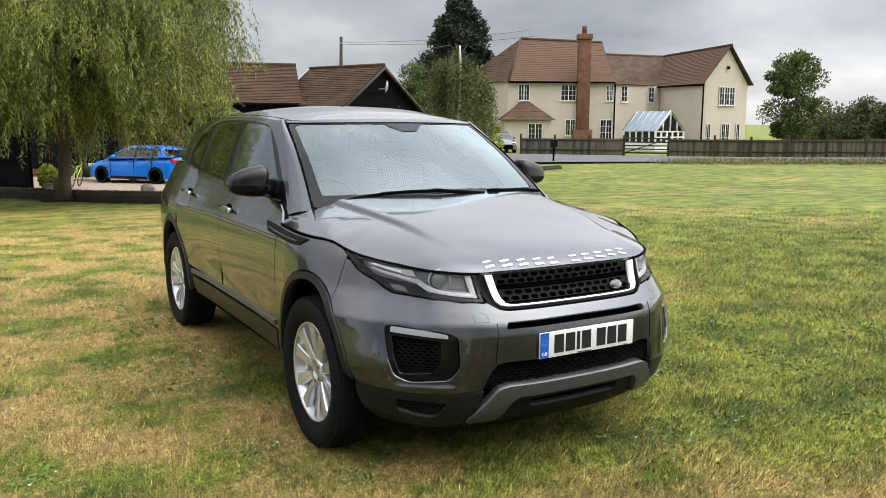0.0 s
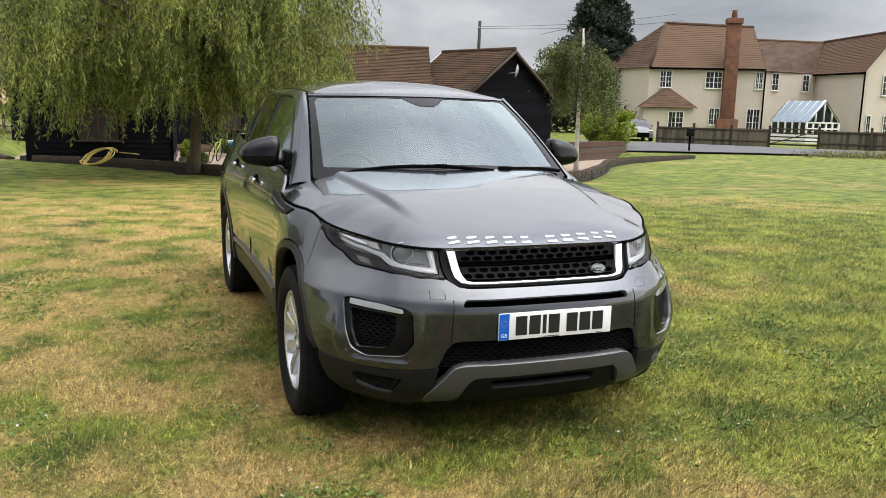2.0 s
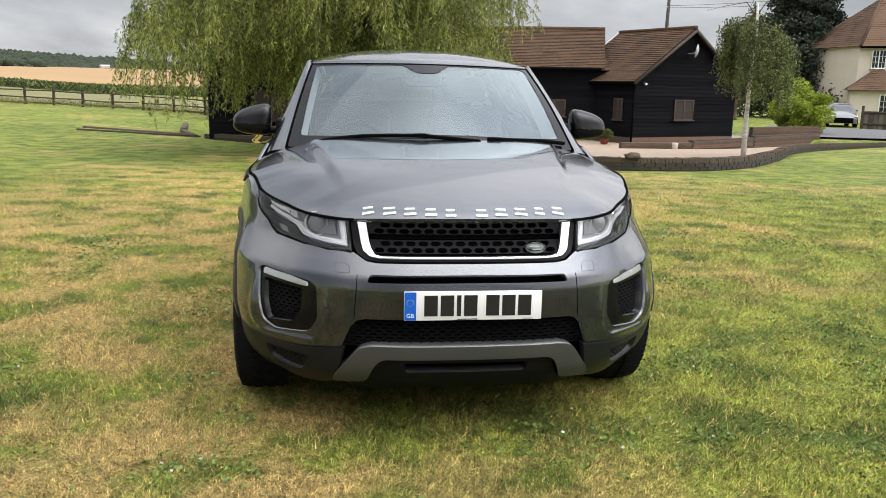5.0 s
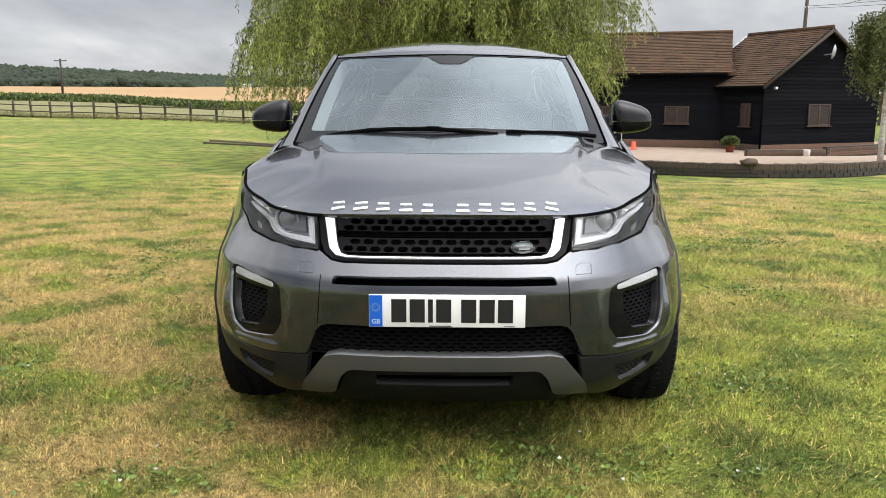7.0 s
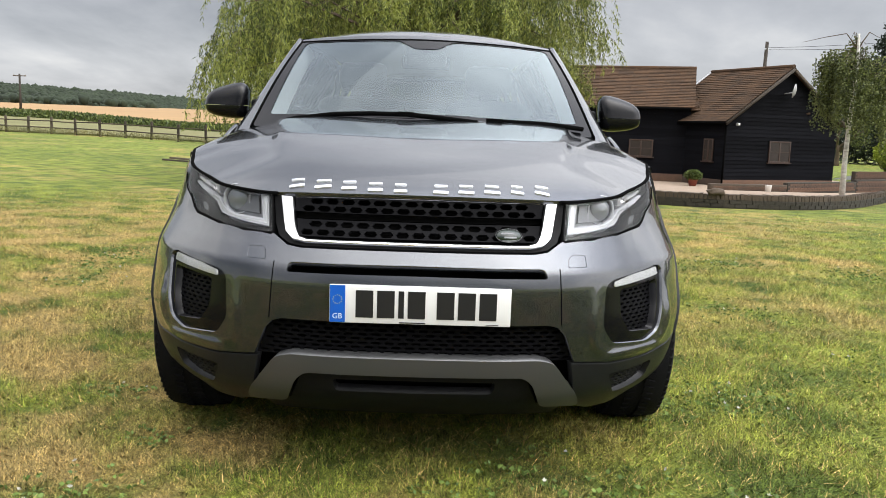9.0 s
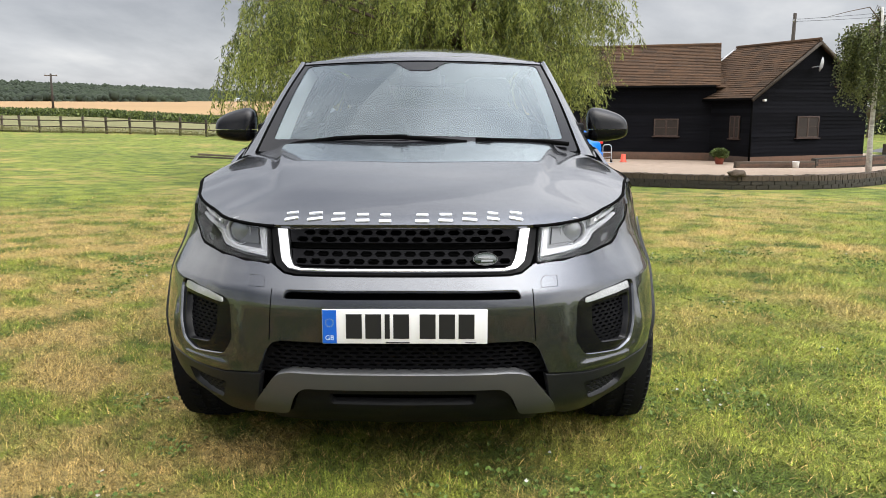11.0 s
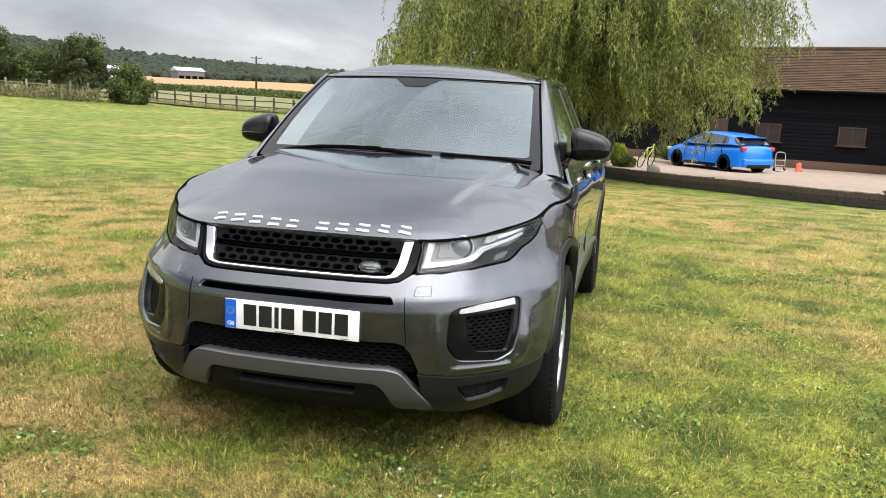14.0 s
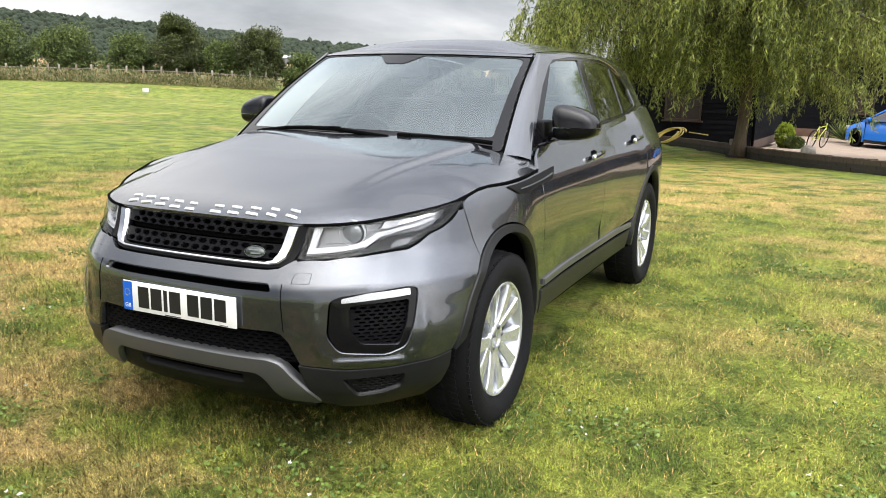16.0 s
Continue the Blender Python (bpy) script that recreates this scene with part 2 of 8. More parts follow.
M_PAINT = paint_mat()
M_GLOSSBLACK = mat("gloss_black", (0.005, 0.005, 0.006), 0.10, spec=0.24)
M_MIRRORBLACK = mat("mirror_gloss_black", (0.005, 0.005, 0.006), 0.06, spec=0.45)
M_LAMPBLACK = mat("lamp_black", (0.005, 0.005, 0.0055), 0.45, spec=0.12)
M_MESH = mat("satin_mesh", (0.006, 0.006, 0.007), 0.42, spec=0.05)
M_PLASTIC = mat("dark_plastic", (0.0095, 0.0097, 0.0105), 0.5, spec=0.17, var=0.3, scale=30, bump=0.08, bscale=500)
M_CLAD = mat("grey_cladding", (0.014, 0.0145, 0.0155), 0.36, spec=0.26, var=0.25, scale=30, bump=0.05, bscale=500)
M_BLACK = mat("matt_black", (0.003, 0.003, 0.003), 0.85, spec=0.02)
M_SATIN = mat("satin_grey", (0.115, 0.117, 0.12), 0.38, 0.6, coat=0.2)
M_CHROME = mat("bright_silver", (0.78, 0.78, 0.79), 0.16, 1.0)
M_SILVER = mat("painted_silver", (0.68, 0.70, 0.735), 0.24, 0.7, coat=0.6)
M_RUBBER = mat("tyre_rubber", (0.009, 0.009, 0.010), 0.75, spec=0.14, var=0.3, scale=12, bump=0.15, bscale=300)
M_PLATE = mat("plate_white", (0.78, 0.78, 0.76), 0.3, var=0.04, scale=6)
M_PLATEBLUE = mat("plate_blue", (0.006, 0.10, 0.50), 0.3)
M_INK = mat("ink_black", (0.01, 0.01, 0.01), 0.45)
M_WHITE = mat("white_mark", (0.8, 0.8, 0.8), 0.5)
M_GLASS = glass_mat("windscreen_glass", (0.86, 0.97, 1.0), 0.84, 0.04, 2.0, 0.02)
M_TINT = glass_mat("privacy_glass", (0.30, 0.34, 0.33), 0.7, 0.0, 1.4)
M_LENS = glass_mat("lamp_lens", (1, 1, 1), 0.98, 0.0, 0.5, 0.0)
M_LAMPWHITE = mat("light_guide", (0.46, 0.47, 0.50), 0.25, coat=0.5)
M_DRL = mat("daytime_lamp_white", (0.55, 0.56, 0.57), 0.2, 0.45, coat=0.8, bump=0.18, bscale=45)
M_REFLECT = mat("lamp_reflector", (0.85, 0.85, 0.86), 0.12, 1.0)
M_LAMPGREY = mat("lamp_housing", (0.16, 0.165, 0.172), 0.3, 0.5)
M_SEAT = mat("seat_leather", (0.022, 0.022, 0.023), 0.5, var=0.3, scale=10, bump=0.1, bscale=90)
M_TRIMLIGHT = mat("headlining", (0.32, 0.32, 0.30), 0.85)
M_BARK = mat("bark", (0.13, 0.095, 0.062), 0.9, var=0.55, scale=6, bump=0.9, bscale=22, stretch=(1, 1, 0.25))
M_BIRCH = mat("birch_bark", (0.74, 0.72, 0.67), 0.8, scale=9, var=0.6, color2=(0.30, 0.28, 0.25), bump=0.4, bscale=30, stretch=(1, 1, 3))


def leaf_mat(name, color, color2, scale, per=0.45, through=0.35):
    """Leaves: two scales of tone, and light that shines through the blade."""
    m = mat(name, color, 0.5, var=0.4, scale=scale, per=per, island=True, color2=color2, spec=0.35)
    nt = m.node_tree
    N, L = nt.nodes.new, nt.links.new
    b, out = nt.nodes["Principled BSDF"], nt.nodes["Material Output"]
    tr, mx = N("ShaderNodeBsdfTranslucent"), N("ShaderNodeMixShader")
    mx.inputs[0].default_value = through
    L(b.inputs["Base Color"].links[0].from_socket, tr.inputs[0])
    L(b.outputs[0], mx.inputs[1]); L(tr.outputs[0], mx.inputs[2]); L(mx.outputs[0], out.inputs[0])
    return m


M_WILLOW = leaf_mat("willow_leaf", (0.33, 0.36, 0.085), (0.058, 0.082, 0.021), 1.0, 0.55, 0.35)
M_LEAF = leaf_mat("leaf_green", (0.15, 0.19, 0.05), (0.034, 0.052, 0.016), 0.7, 0.4, 0.25)
M_LEAFDARK = leaf_mat("leaf_olive", (0.105, 0.125, 0.036), (0.024, 0.034, 0.012), 0.8, 0.4, 0.2)
M_LEAFLIME = leaf_mat("leaf_lime", (0.36, 0.43, 0.05), (0.14, 0.20, 0.02), 0.9, 0.5, 0.3)
M_CONIFER = mat("conifer_leaf", (0.022, 0.038, 0.018), 0.7, var=0.5, scale=0.5, per=0.5, island=True, color2=(0.008, 0.014, 0.008))
M_BIRCHLEAF = leaf_mat("birch_leaf", (0.17, 0.195, 0.06), (0.042, 0.056, 0.018), 1.6, 0.5, 0.3)
M_BOARD = mat("black_boards", (0.0075, 0.0078, 0.0098), 0.8, spec=0.06, var=0.45, scale=3, per=0.35, bump=0.35, bscale=40, stretch=(0.3, 0.3, 4))
M_ROOFTILE = mat("clay_tiles", (0.130, 0.080, 0.052), 0.9, spec=0.2, var=0.5, scale=1.2, per=0.6, bump=0.4, bscale=30, color2=(0.064, 0.042, 0.031))
M_BARNTILE = mat("mossy_clay_tiles", (0.0952, 0.0554, 0.032), 0.92, spec=0.15, var=0.5, scale=1.1, per=0.22, bump=0.5, bscale=30, color2=(0.050, 0.034, 0.023), island=True)
M_BRICKOLD = mat("weathered_brick", (0.0723, 0.0527, 0.0357), 0.9, var=0.5, scale=4, per=0.6, bump=0.5, bscale=40, color2=(0.034, 0.030, 0.022))
M_MORTAR = mat("mortar", (0.05, 0.044, 0.035), 0.95, var=0.3, scale=20, bump=0.4, bscale=80)
M_RENDER = mat("cream_render", (0.64, 0.565, 0.485), 0.9, var=0.1, scale=1.2, bump=0.2, bscale=60)
M_WHITEPAINT = mat("white_paint", (0.8, 0.8, 0.78), 0.45, var=0.06, scale=5)
M_WINDOWWOOD = mat("stained_timber", (0.052, 0.027, 0.017), 0.55, var=0.4, scale=6, stretch=(1, 1, 0.2))
M_BRICKRED = mat("red_brown_brick", (0.1232, 0.0697, 0.0442), 0.9, var=0.5, scale=4, per=0.6, bump=0.5, bscale=40, color2=(0.066, 0.044, 0.032))
M_PANE = mat("dark_pane", (0.022, 0.024, 0.027), 0.08, coat=0.3)
M_CURTAIN = mat("drawn_curtain", (0.032, 0.024, 0.018), 0.9, var=0.3, scale=3)
M_GRAVEL = mat("paved_gravel", (0.36, 0.275, 0.205), 0.95, var=0.35, scale=2.2, bump=0.5, bscale=70, color2=(0.25, 0.19, 0.14))
M_ASPHALT = mat("asphalt", (0.13, 0.13, 0.135), 0.9, var=0.3, scale=1.5, bump=0.3, bscale=90)
M_FENCEWOOD = mat("weathered_timber", (0.088, 0.068, 0.049), 0.9, var=0.5, scale=3, per=0.5, bump=0.4, bscale=30, stretch=(1, 1, 0.3))
M_WHEAT = mat("ripe_wheat", (0.36, 0.225, 0.10), 0.95, var=0.25, scale=0.05, bump=0.4, bscale=4, color2=(0.29, 0.185, 0.085))
M_MEADOW = mat("rough_meadow", (0.21, 0.19, 0.075), 0.95, var=0.4, scale=0.3, bump=0.5, bscale=8, color2=(0.11, 0.115, 0.04))
M_WOOD_FAR = mat("far_woodland", (0.030, 0.044, 0.020), 0.95, var=0.6, scale=0.05, color2=(0.012, 0.019, 0.010), bump=1.0, bscale=0.2)
M_BLUE = mat("bright_blue_paint", (0.004, 0.17, 0.70), 0.35, 0.0, coat=0.6, spec=0.3)
M_REDLAMP = mat("red_lamp", (0.55, 0.02, 0.02), 0.15, coat=1.0)
M_YELLOWHOSE = mat("yellow_hose", (0.62, 0.47, 0.10), 0.55, var=0.2, scale=8)
M_STEEL = mat("galvanised_sheet", (0.55, 0.57, 0.6), 0.45, 0.3, var=0.2, scale=0.4)
M_STONE = mat("pale_stone", (0.36, 0.33, 0.29), 0.9, var=0.5, scale=9, bump=0.6, bscale=30)
# windscreen pillar trim: the bright light on it is put into its colour
M_PILLARLIT = mat("pillar_cloth", (0.74, 0.76, 0.73), 0.85, var=0.08, scale=30)
M_TERRACOTTA = mat("terracotta", (0.30, 0.08, 0.05), 0.8, var=0.3, scale=8)
M_SLATE = mat("slate", (0.16, 0.165, 0.18), 0.6, var=0.3, scale=2, per=0.3)
M_DISH = mat("dish_grey", (0.35, 0.35, 0.36), 0.5)


# ---- tools ----
def mesh_of(name, verts, faces, normals=None, smooth=True):
    me = bpy.data.meshes.new(name)
    me.from_pydata([tuple(v) for v in verts], [], [tuple(f) for f in faces])
    if smooth:
        me.polygons.foreach_set("use_smooth", [True] * len(me.polygons))
    me.update()
    if normals is not None:
        me.normals_split_custom_set_from_vertices([tuple(n) for n in normals])
    return me


def part(name, data, material, parent=None, label="", m=None):
    """One mesh object under a thing or a part; data is a bmesh or a mesh."""
    if isinstance(data, bmesh.types.BMesh):
        me = bpy.data.meshes.new(name)
        data.to_mesh(me)
        data.free()
    else:
        me = data
    if material is not None and not me.materials:
        me.materials.append(material)
    ob = new(name, me)
    ob.parent = parent
    if m is not None:
        ob.matrix_local = m
    if label:
        ob["label"] = label
    return ob


def thing(name, m, label, category, group="", kind=""):
    ob = new(name)
    ob.empty_display_size = 0.2
    ob.matrix_world = m
    return tagged(ob, label, category, group, kind)


def smooth_bm(bm, angle=40):
    for f in bm.faces:
        f.smooth = True
    for e in bm.edges:
        if len(e.link_faces) == 2 and e.calc_face_angle(0) > radians(angle):
            e.smooth = False
    return bm


def box_bm(x0, x1, y0, y1, z0, z1, bevel=0.0, seg=2, bm=None):
    own = bm is None
    bm = bmesh.new() if own else bm
    r = bmesh.ops.create_cube(bm, size=1.0, matrix=Matrix.Translation(((x0 + x1) / 2, (y0 + y1) / 2, (z0 + z1) / 2)) @ Matrix.Diagonal((x1 - x0, y1 - y0, z1 - z0, 1)))
    if bevel:
        es = list({e for v in r["verts"] for e in v.link_edges})
        bmesh.ops.bevel(bm, geom=es, offset=bevel, segments=seg, affect="EDGES", profile=0.5)
    return smooth_bm(bm) if own else bm


def lathe_bm(profile, seg=32, axis="z", bm=None, caps=True):
    """Turns (radius, height) pairs round an axis."""
    bm = bm or bmesh.new()
    rings = []
    for r, h in profile:
        ring = []
        for k in range(seg):
            a = 2 * math.pi * k / seg
            c, s = r * math.cos(a), r * math.sin(a)
            ring.append(bm.verts.new({"z": (c, s, h), "x": (h, c, s), "y": (s, h, c)}[axis]))
        rings.append(ring)
    for a, b in zip(rings, rings[1:]):
        for k in range(seg):
            bm.faces.new((a[k], a[(k + 1) % seg], b[(k + 1) % seg], b[k]))
    if caps and profile[0][0] > 1e-3:
        bm.faces.new(rings[0][::-1])
    if caps and profile[-1][0] > 1e-3:
        bm.faces.new(rings[-1])
    return smooth_bm(bm, 35)


def tube_bm(points, radius, seg=8, bm=None, caps=True):
    """A round rod along points; radius is a number or one for each point."""
    own = bm is None
    bm = bm or bmesh.new()
    pts = [Vector(p) for p in points]
    rad = radius if hasattr(radius, "__len__") else [radius] * len(pts)
    rings, up = [], None
    for k, p in enumerate(pts):
        d = (pts[min(k + 1, len(pts) - 1)] - pts[max(k - 1, 0)]).normalized()
        if up is None:
            up = d.orthogonal().normalized()
        up = (up - d * up.dot(d)).normalized()
        side = d.cross(up)
        rings.append([bm.verts.new(p + (up * math.cos(2 * math.pi * j / seg) + side * math.sin(2 * math.pi * j / seg)) * rad[k]) for j in range(seg)])
    for a, b in zip(rings, rings[1:]):
        for j in range(seg):
            bm.faces.new((a[j], a[(j + 1) % seg], b[(j + 1) % seg], b[j])).smooth = True
    if caps:
        bm.faces.new(rings[0][::-1]); bm.faces.new(rings[-1])
    return bm


def pch(pts):
    """A smooth curve through (x, y) pairs that does not overshoot."""
    X, Y = np.array([p[0] for p in pts], float), np.array([p[1] for p in pts], float)
    h, d = np.diff(X), np.diff(Y) / np.diff(X)
    m = np.zeros_like(X)
    for i in range(1, len(X) - 1):
        if d[i - 1] * d[i] > 0:
            w1, w2 = 2 * h[i] + h[i - 1], h[i] + 2 * h[i - 1]
            m[i] = (w1 + w2) / (w1 / d[i - 1] + w2 / d[i])
    m[0], m[-1] = d[0], d[-1]

    def f(x):
        x = np.clip(x, X[0], X[-1])
        i = np.clip(np.searchsorted(X, x) - 1, 0, len(h) - 1)
        t = (x - X[i]) / h[i]
        return (2 * t**3 - 3 * t**2 + 1) * Y[i] + (t**3 - 2 * t**2 + t) * h[i] * m[i] + (3 * t**2 - 2 * t**3) * Y[i + 1] + (t**3 - t**2) * h[i] * m[i + 1]
    return f


def sstep(a, b, x):
    t = np.clip((np.asarray(x, float) - a) / (b - a), 0, 1)
    return t * t * (3 - 2 * t)


def rounded(pts, r=0.02, n=4):
    """Rounds a polygon's corners."""
    out, P = [], [Vector(p) for p in pts]
    for k, p in enumerate(P):
        a, b = P[k - 1] - p, P[(k + 1) % len(P)] - p
        ra, rb = min(r, a.length * 0.45), min(r, b.length * 0.45)
        s, e = p + a.normalized() * ra, p + b.normalized() * rb
        for j in range(n + 1):
            t = j / n
            out.append(tuple(s * (1 - t) ** 2 + p * 2 * t * (1 - t) + e * t * t))
    return out


def inside(poly, q):
    """Which of the points q lie inside poly (numpy)."""
    P, q = np.asarray(poly, float), np.asarray(q, float)
    x, y = q[:, 0], q[:, 1]
    res = np.zeros(len(q), bool)
    for (x0, y0), (x1, y1) in zip(P, np.roll(P, -1, 0)):
        if y0 == y1:
            continue
        c = ((y0 > y) != (y1 > y)) & (x < (x1 - x0) * (y - y0) / (y1 - y0) + x0)
        res ^= c
    return res


def dense(poly, step):
    out = []
    for a, b in zip(poly, poly[1:] + poly[:1]):
        n = max(1, int(math.hypot(b[0] - a[0], b[1] - a[1]) / step + 0.5))
        out += [(a[0] + (b[0] - a[0]) * k / n, a[1] + (b[1] - a[1]) * k / n) for k in range(n)]
    return out


def panel(name, outline, surf, step=0.03, holes=(), rim=0.014, flip=False):
    """A sheet cut to an outline on a surface surf(u, v) -> points, with its edges turned inwards by rim."""
    from mathutils import geometry
    loops = [dense(list(outline), step)] + [dense(list(h), step) for h in holes]
    pts, edges = [], []
    for lp in loops:
        s = len(pts)
        pts += lp
        edges += [(s + k, s + (k + 1) % len(lp)) for k in range(len(lp))]
    B = np.array(pts)
    lo, hi = B.min(0), B.max(0)
    gx, gy = np.meshgrid(np.arange(lo[0] + step / 2, hi[0], step), np.arange(lo[1] + step / 2, hi[1], step))
    gx[1::2] += step / 2
    G = np.c_[gx.ravel(), gy.ravel()]
    ok = inside(loops[0], G)
    for h in loops[1:]:
        ok &= ~inside(h, G)
    G = G[ok]
    keep = np.array([((B - g) ** 2).sum(1).min() > (0.45 * step) ** 2 for g in G], bool) if len(G) else np.zeros(0, bool)
    G = G[keep]
    allp = [Vector(p) for p in pts] + [Vector(g) for g in G]
    V, E, F, *_ = geometry.delaunay_2d_cdt(allp, edges, [], 0, 1e-6)
    V = np.array([tuple(v) for v in V])
    F = np.array([f for f in F if len(f) == 3])
    C = V[F].mean(1)
    ok = inside(loops[0], C)
    for h in loops[1:]:
        ok &= ~inside(h, C)
    F = F[ok]
    a, b, c = V[F[:, 0]], V[F[:, 1]], V[F[:, 2]]
    area = (b[:, 0] - a[:, 0]) * (c[:, 1] - a[:, 1]) - (b[:, 1] - a[:, 1]) * (c[:, 0] - a[:, 0])
    F = F[np.abs(area) > 1e-9]
    area = area[np.abs(area) > 1e-9]
    F[area < 0] = F[area < 0][:, ::-1]
    if flip:
        F = F[:, ::-1]
    P = surf(V[:, 0], V[:, 1])
    h = 1e-3
    Nn = np.cross(surf(V[:, 0] + h, V[:, 1]) - surf(V[:, 0] - h, V[:, 1]), surf(V[:, 0], V[:, 1] + h) - surf(V[:, 0], V[:, 1] - h))
    Nn /= np.maximum(np.linalg.norm(Nn, axis=1, keepdims=True), 1e-9)
    if flip:
        Nn = -Nn
    verts, norms, faces = list(P), list(Nn), [tuple(f) for f in F]
    if rim:
        cnt = {}
        for f in faces:
            for i in range(3):
                e = (f[i], f[(i + 1) % 3])
                cnt[e] = 1
        border = [e for e in cnt if (e[1], e[0]) not in cnt]
        for i, j in border:
            s = len(verts)
            p, q = P[i], P[j]
            pi, qi = p - Nn[i] * rim, q - Nn[j] * rim
            n = np.cross(q - p, Nn[i])
            n = -n / max(np.linalg.norm(n), 1e-9)
            e1, e2 = Nn[i] * 0.6 - n * 0.8, Nn[j] * 0.6 - n * 0.8
            verts += [p, q, qi, pi]
            norms += [e1, e2, -n, -n]
            faces.append((s + 1, s, s + 3, s + 2))
    return mesh_of(name, verts, faces, norms)

# ---- ground ----
GX = pch([(-60, -0.75), (-45, -0.6), (-30, 0.1), (-20, 0.2), (-10, 0.5), (-5, 0.85), (0, 1.0), (12, 1.0), (28, 0.7), (60, 0.6)])


def ground_z(x, y):
    x, y = np.asarray(x, float), np.asarray(y, float)
    z = -0.030 * np.clip(y - 4.5, 0, 28) * GX(x)
    far = np.hypot(x, y)
    # the land rises slowly to the far woods
    left = sstep(34, -6, x - y * 0.2)
    return z + np.interp(far, [58, 95, 120, 560, 900], [0, -0.1, 0.2, 6.6, 8.0]) * left - 0.5 * sstep(60, 110, far) * (1 - left)


def gz(x, y):
    return float(ground_z(x, y))


def ground_sheet():
    xs = np.concatenate([-np.geomspace(2500, 62, 26), np.linspace(-60, 60, 121), np.geomspace(62, 2500, 20)])
    ys = np.concatenate([-np.geomspace(300, 5, 10), np.linspace(-4, 60, 90), np.geomspace(62, 2500, 34)])
    X, Y = np.meshgrid(xs, ys)
    Z = ground_z(X, Y)
    # the bed of the yard is dug in below its paving
    ex = np.array(EDGE)
    dug = (Y > np.interp(X, ex[:, 0], ex[:, 1]) + 1.0) & (X > -6.3) & (X < 21) & (Y < 46)
    Z = np.where(dug, Z - 0.6, Z)
    n, m = len(xs), len(ys)
    v = np.c_[X.ravel(), Y.ravel(), Z.ravel()]
    f = [(j * n + i, j * n + i + 1, (j + 1) * n + i + 1, (j + 1) * n + i) for j in range(m - 1) for i in range(n - 1)]
    return tagged(part("ground", mesh_of("ground", v, f), M_LAWN), "mown lawn with dry straw-coloured patches", "lawn", kind="structure")




def strip(name, outline, lift, material, label, category, step=2.0, kind="structure"):
    """A sheet of ground cover that follows the land."""
    fn = lambda x, y: np.stack([x, y, ground_z(x, y) + (lift(x, y) if callable(lift) else lift)], -1)
    return tagged(part(name, panel(name, outline, fn, step, (), 0.0), material), label, category, kind=kind)


def polar(az, d):
    return (d * math.sin(radians(az)), d * math.cos(radians(az)))


def sector(a0, a1, d0, d1, n=16):
    return [polar(a0 + (a1 - a0) * k / n, d0) for k in range(n + 1)] + [polar(a1 + (a0 - a1) * k / n, d1) for k in range(n + 1)]


strip("meadow", [(-90, 52), (-60, 56), (-24, 50.5), (-6, 45), (2, 62), (-30, 90), (-60, 110), (-130, 100)], 0.10, M_MEADOW, "pale rough meadow beyond the rail fence", "meadow", 4.0)
strip("wheat_field", sector(-62, 4, 120, 560, 24), lambda x, y: 0.35 + 0 * x, M_WHEAT, "ripe golden wheat field", "field", 16.0)
strip("road", [(18.5, 36.5), (23.5, 33.0), (32, 24.5), (45, 12.5), (58, 2), (62, 6), (50, 17.5), (37, 30.5), (30, 40.5), (25, 45)], 0.10, M_ASPHALT, "grey asphalt lane beside the lawn", "road", 2.0)

# ---- leaves and trees ----
RNG = np.random.default_rng(7)


def leaf_mesh(name, P, D, length, width, rng=RNG):
    """Many small leaves: each a pointed quad along D at P."""
    n = len(P)
    D = D / np.maximum(np.linalg.norm(D, axis=1, keepdims=True), 1e-6)
    R = rng.normal(size=(n, 3))
    S = np.cross(D, R)
    S /= np.maximum(np.linalg.norm(S, axis=1, keepdims=True), 1e-6)
    L, W = (length * rng.uniform(0.6, 1.3, n))[:, None], (width * rng.uniform(0.7, 1.3, n))[:, None]
    V = np.empty((n, 4, 3))
    V[:, 0], V[:, 2] = P, P + D * L
    V[:, 1], V[:, 3] = P + D * L * 0.45 + S * W * 0.5, P + D * L * 0.45 - S * W * 0.5
    me = bpy.data.meshes.new(name)
    me.vertices.add(4 * n); me.loops.add(4 * n); me.polygons.add(n)
    me.vertices.foreach_set("co", V.ravel().astype(np.float32))
    me.loops.foreach_set("vertex_index", np.arange(4 * n, dtype=np.int32))
    me.polygons.foreach_set("loop_start", np.arange(0, 4 * n, 4, dtype=np.int32))
    me.polygons.foreach_set("loop_total", np.full(n, 4, dtype=np.int32))
    me.update(calc_edges=True)
    return me


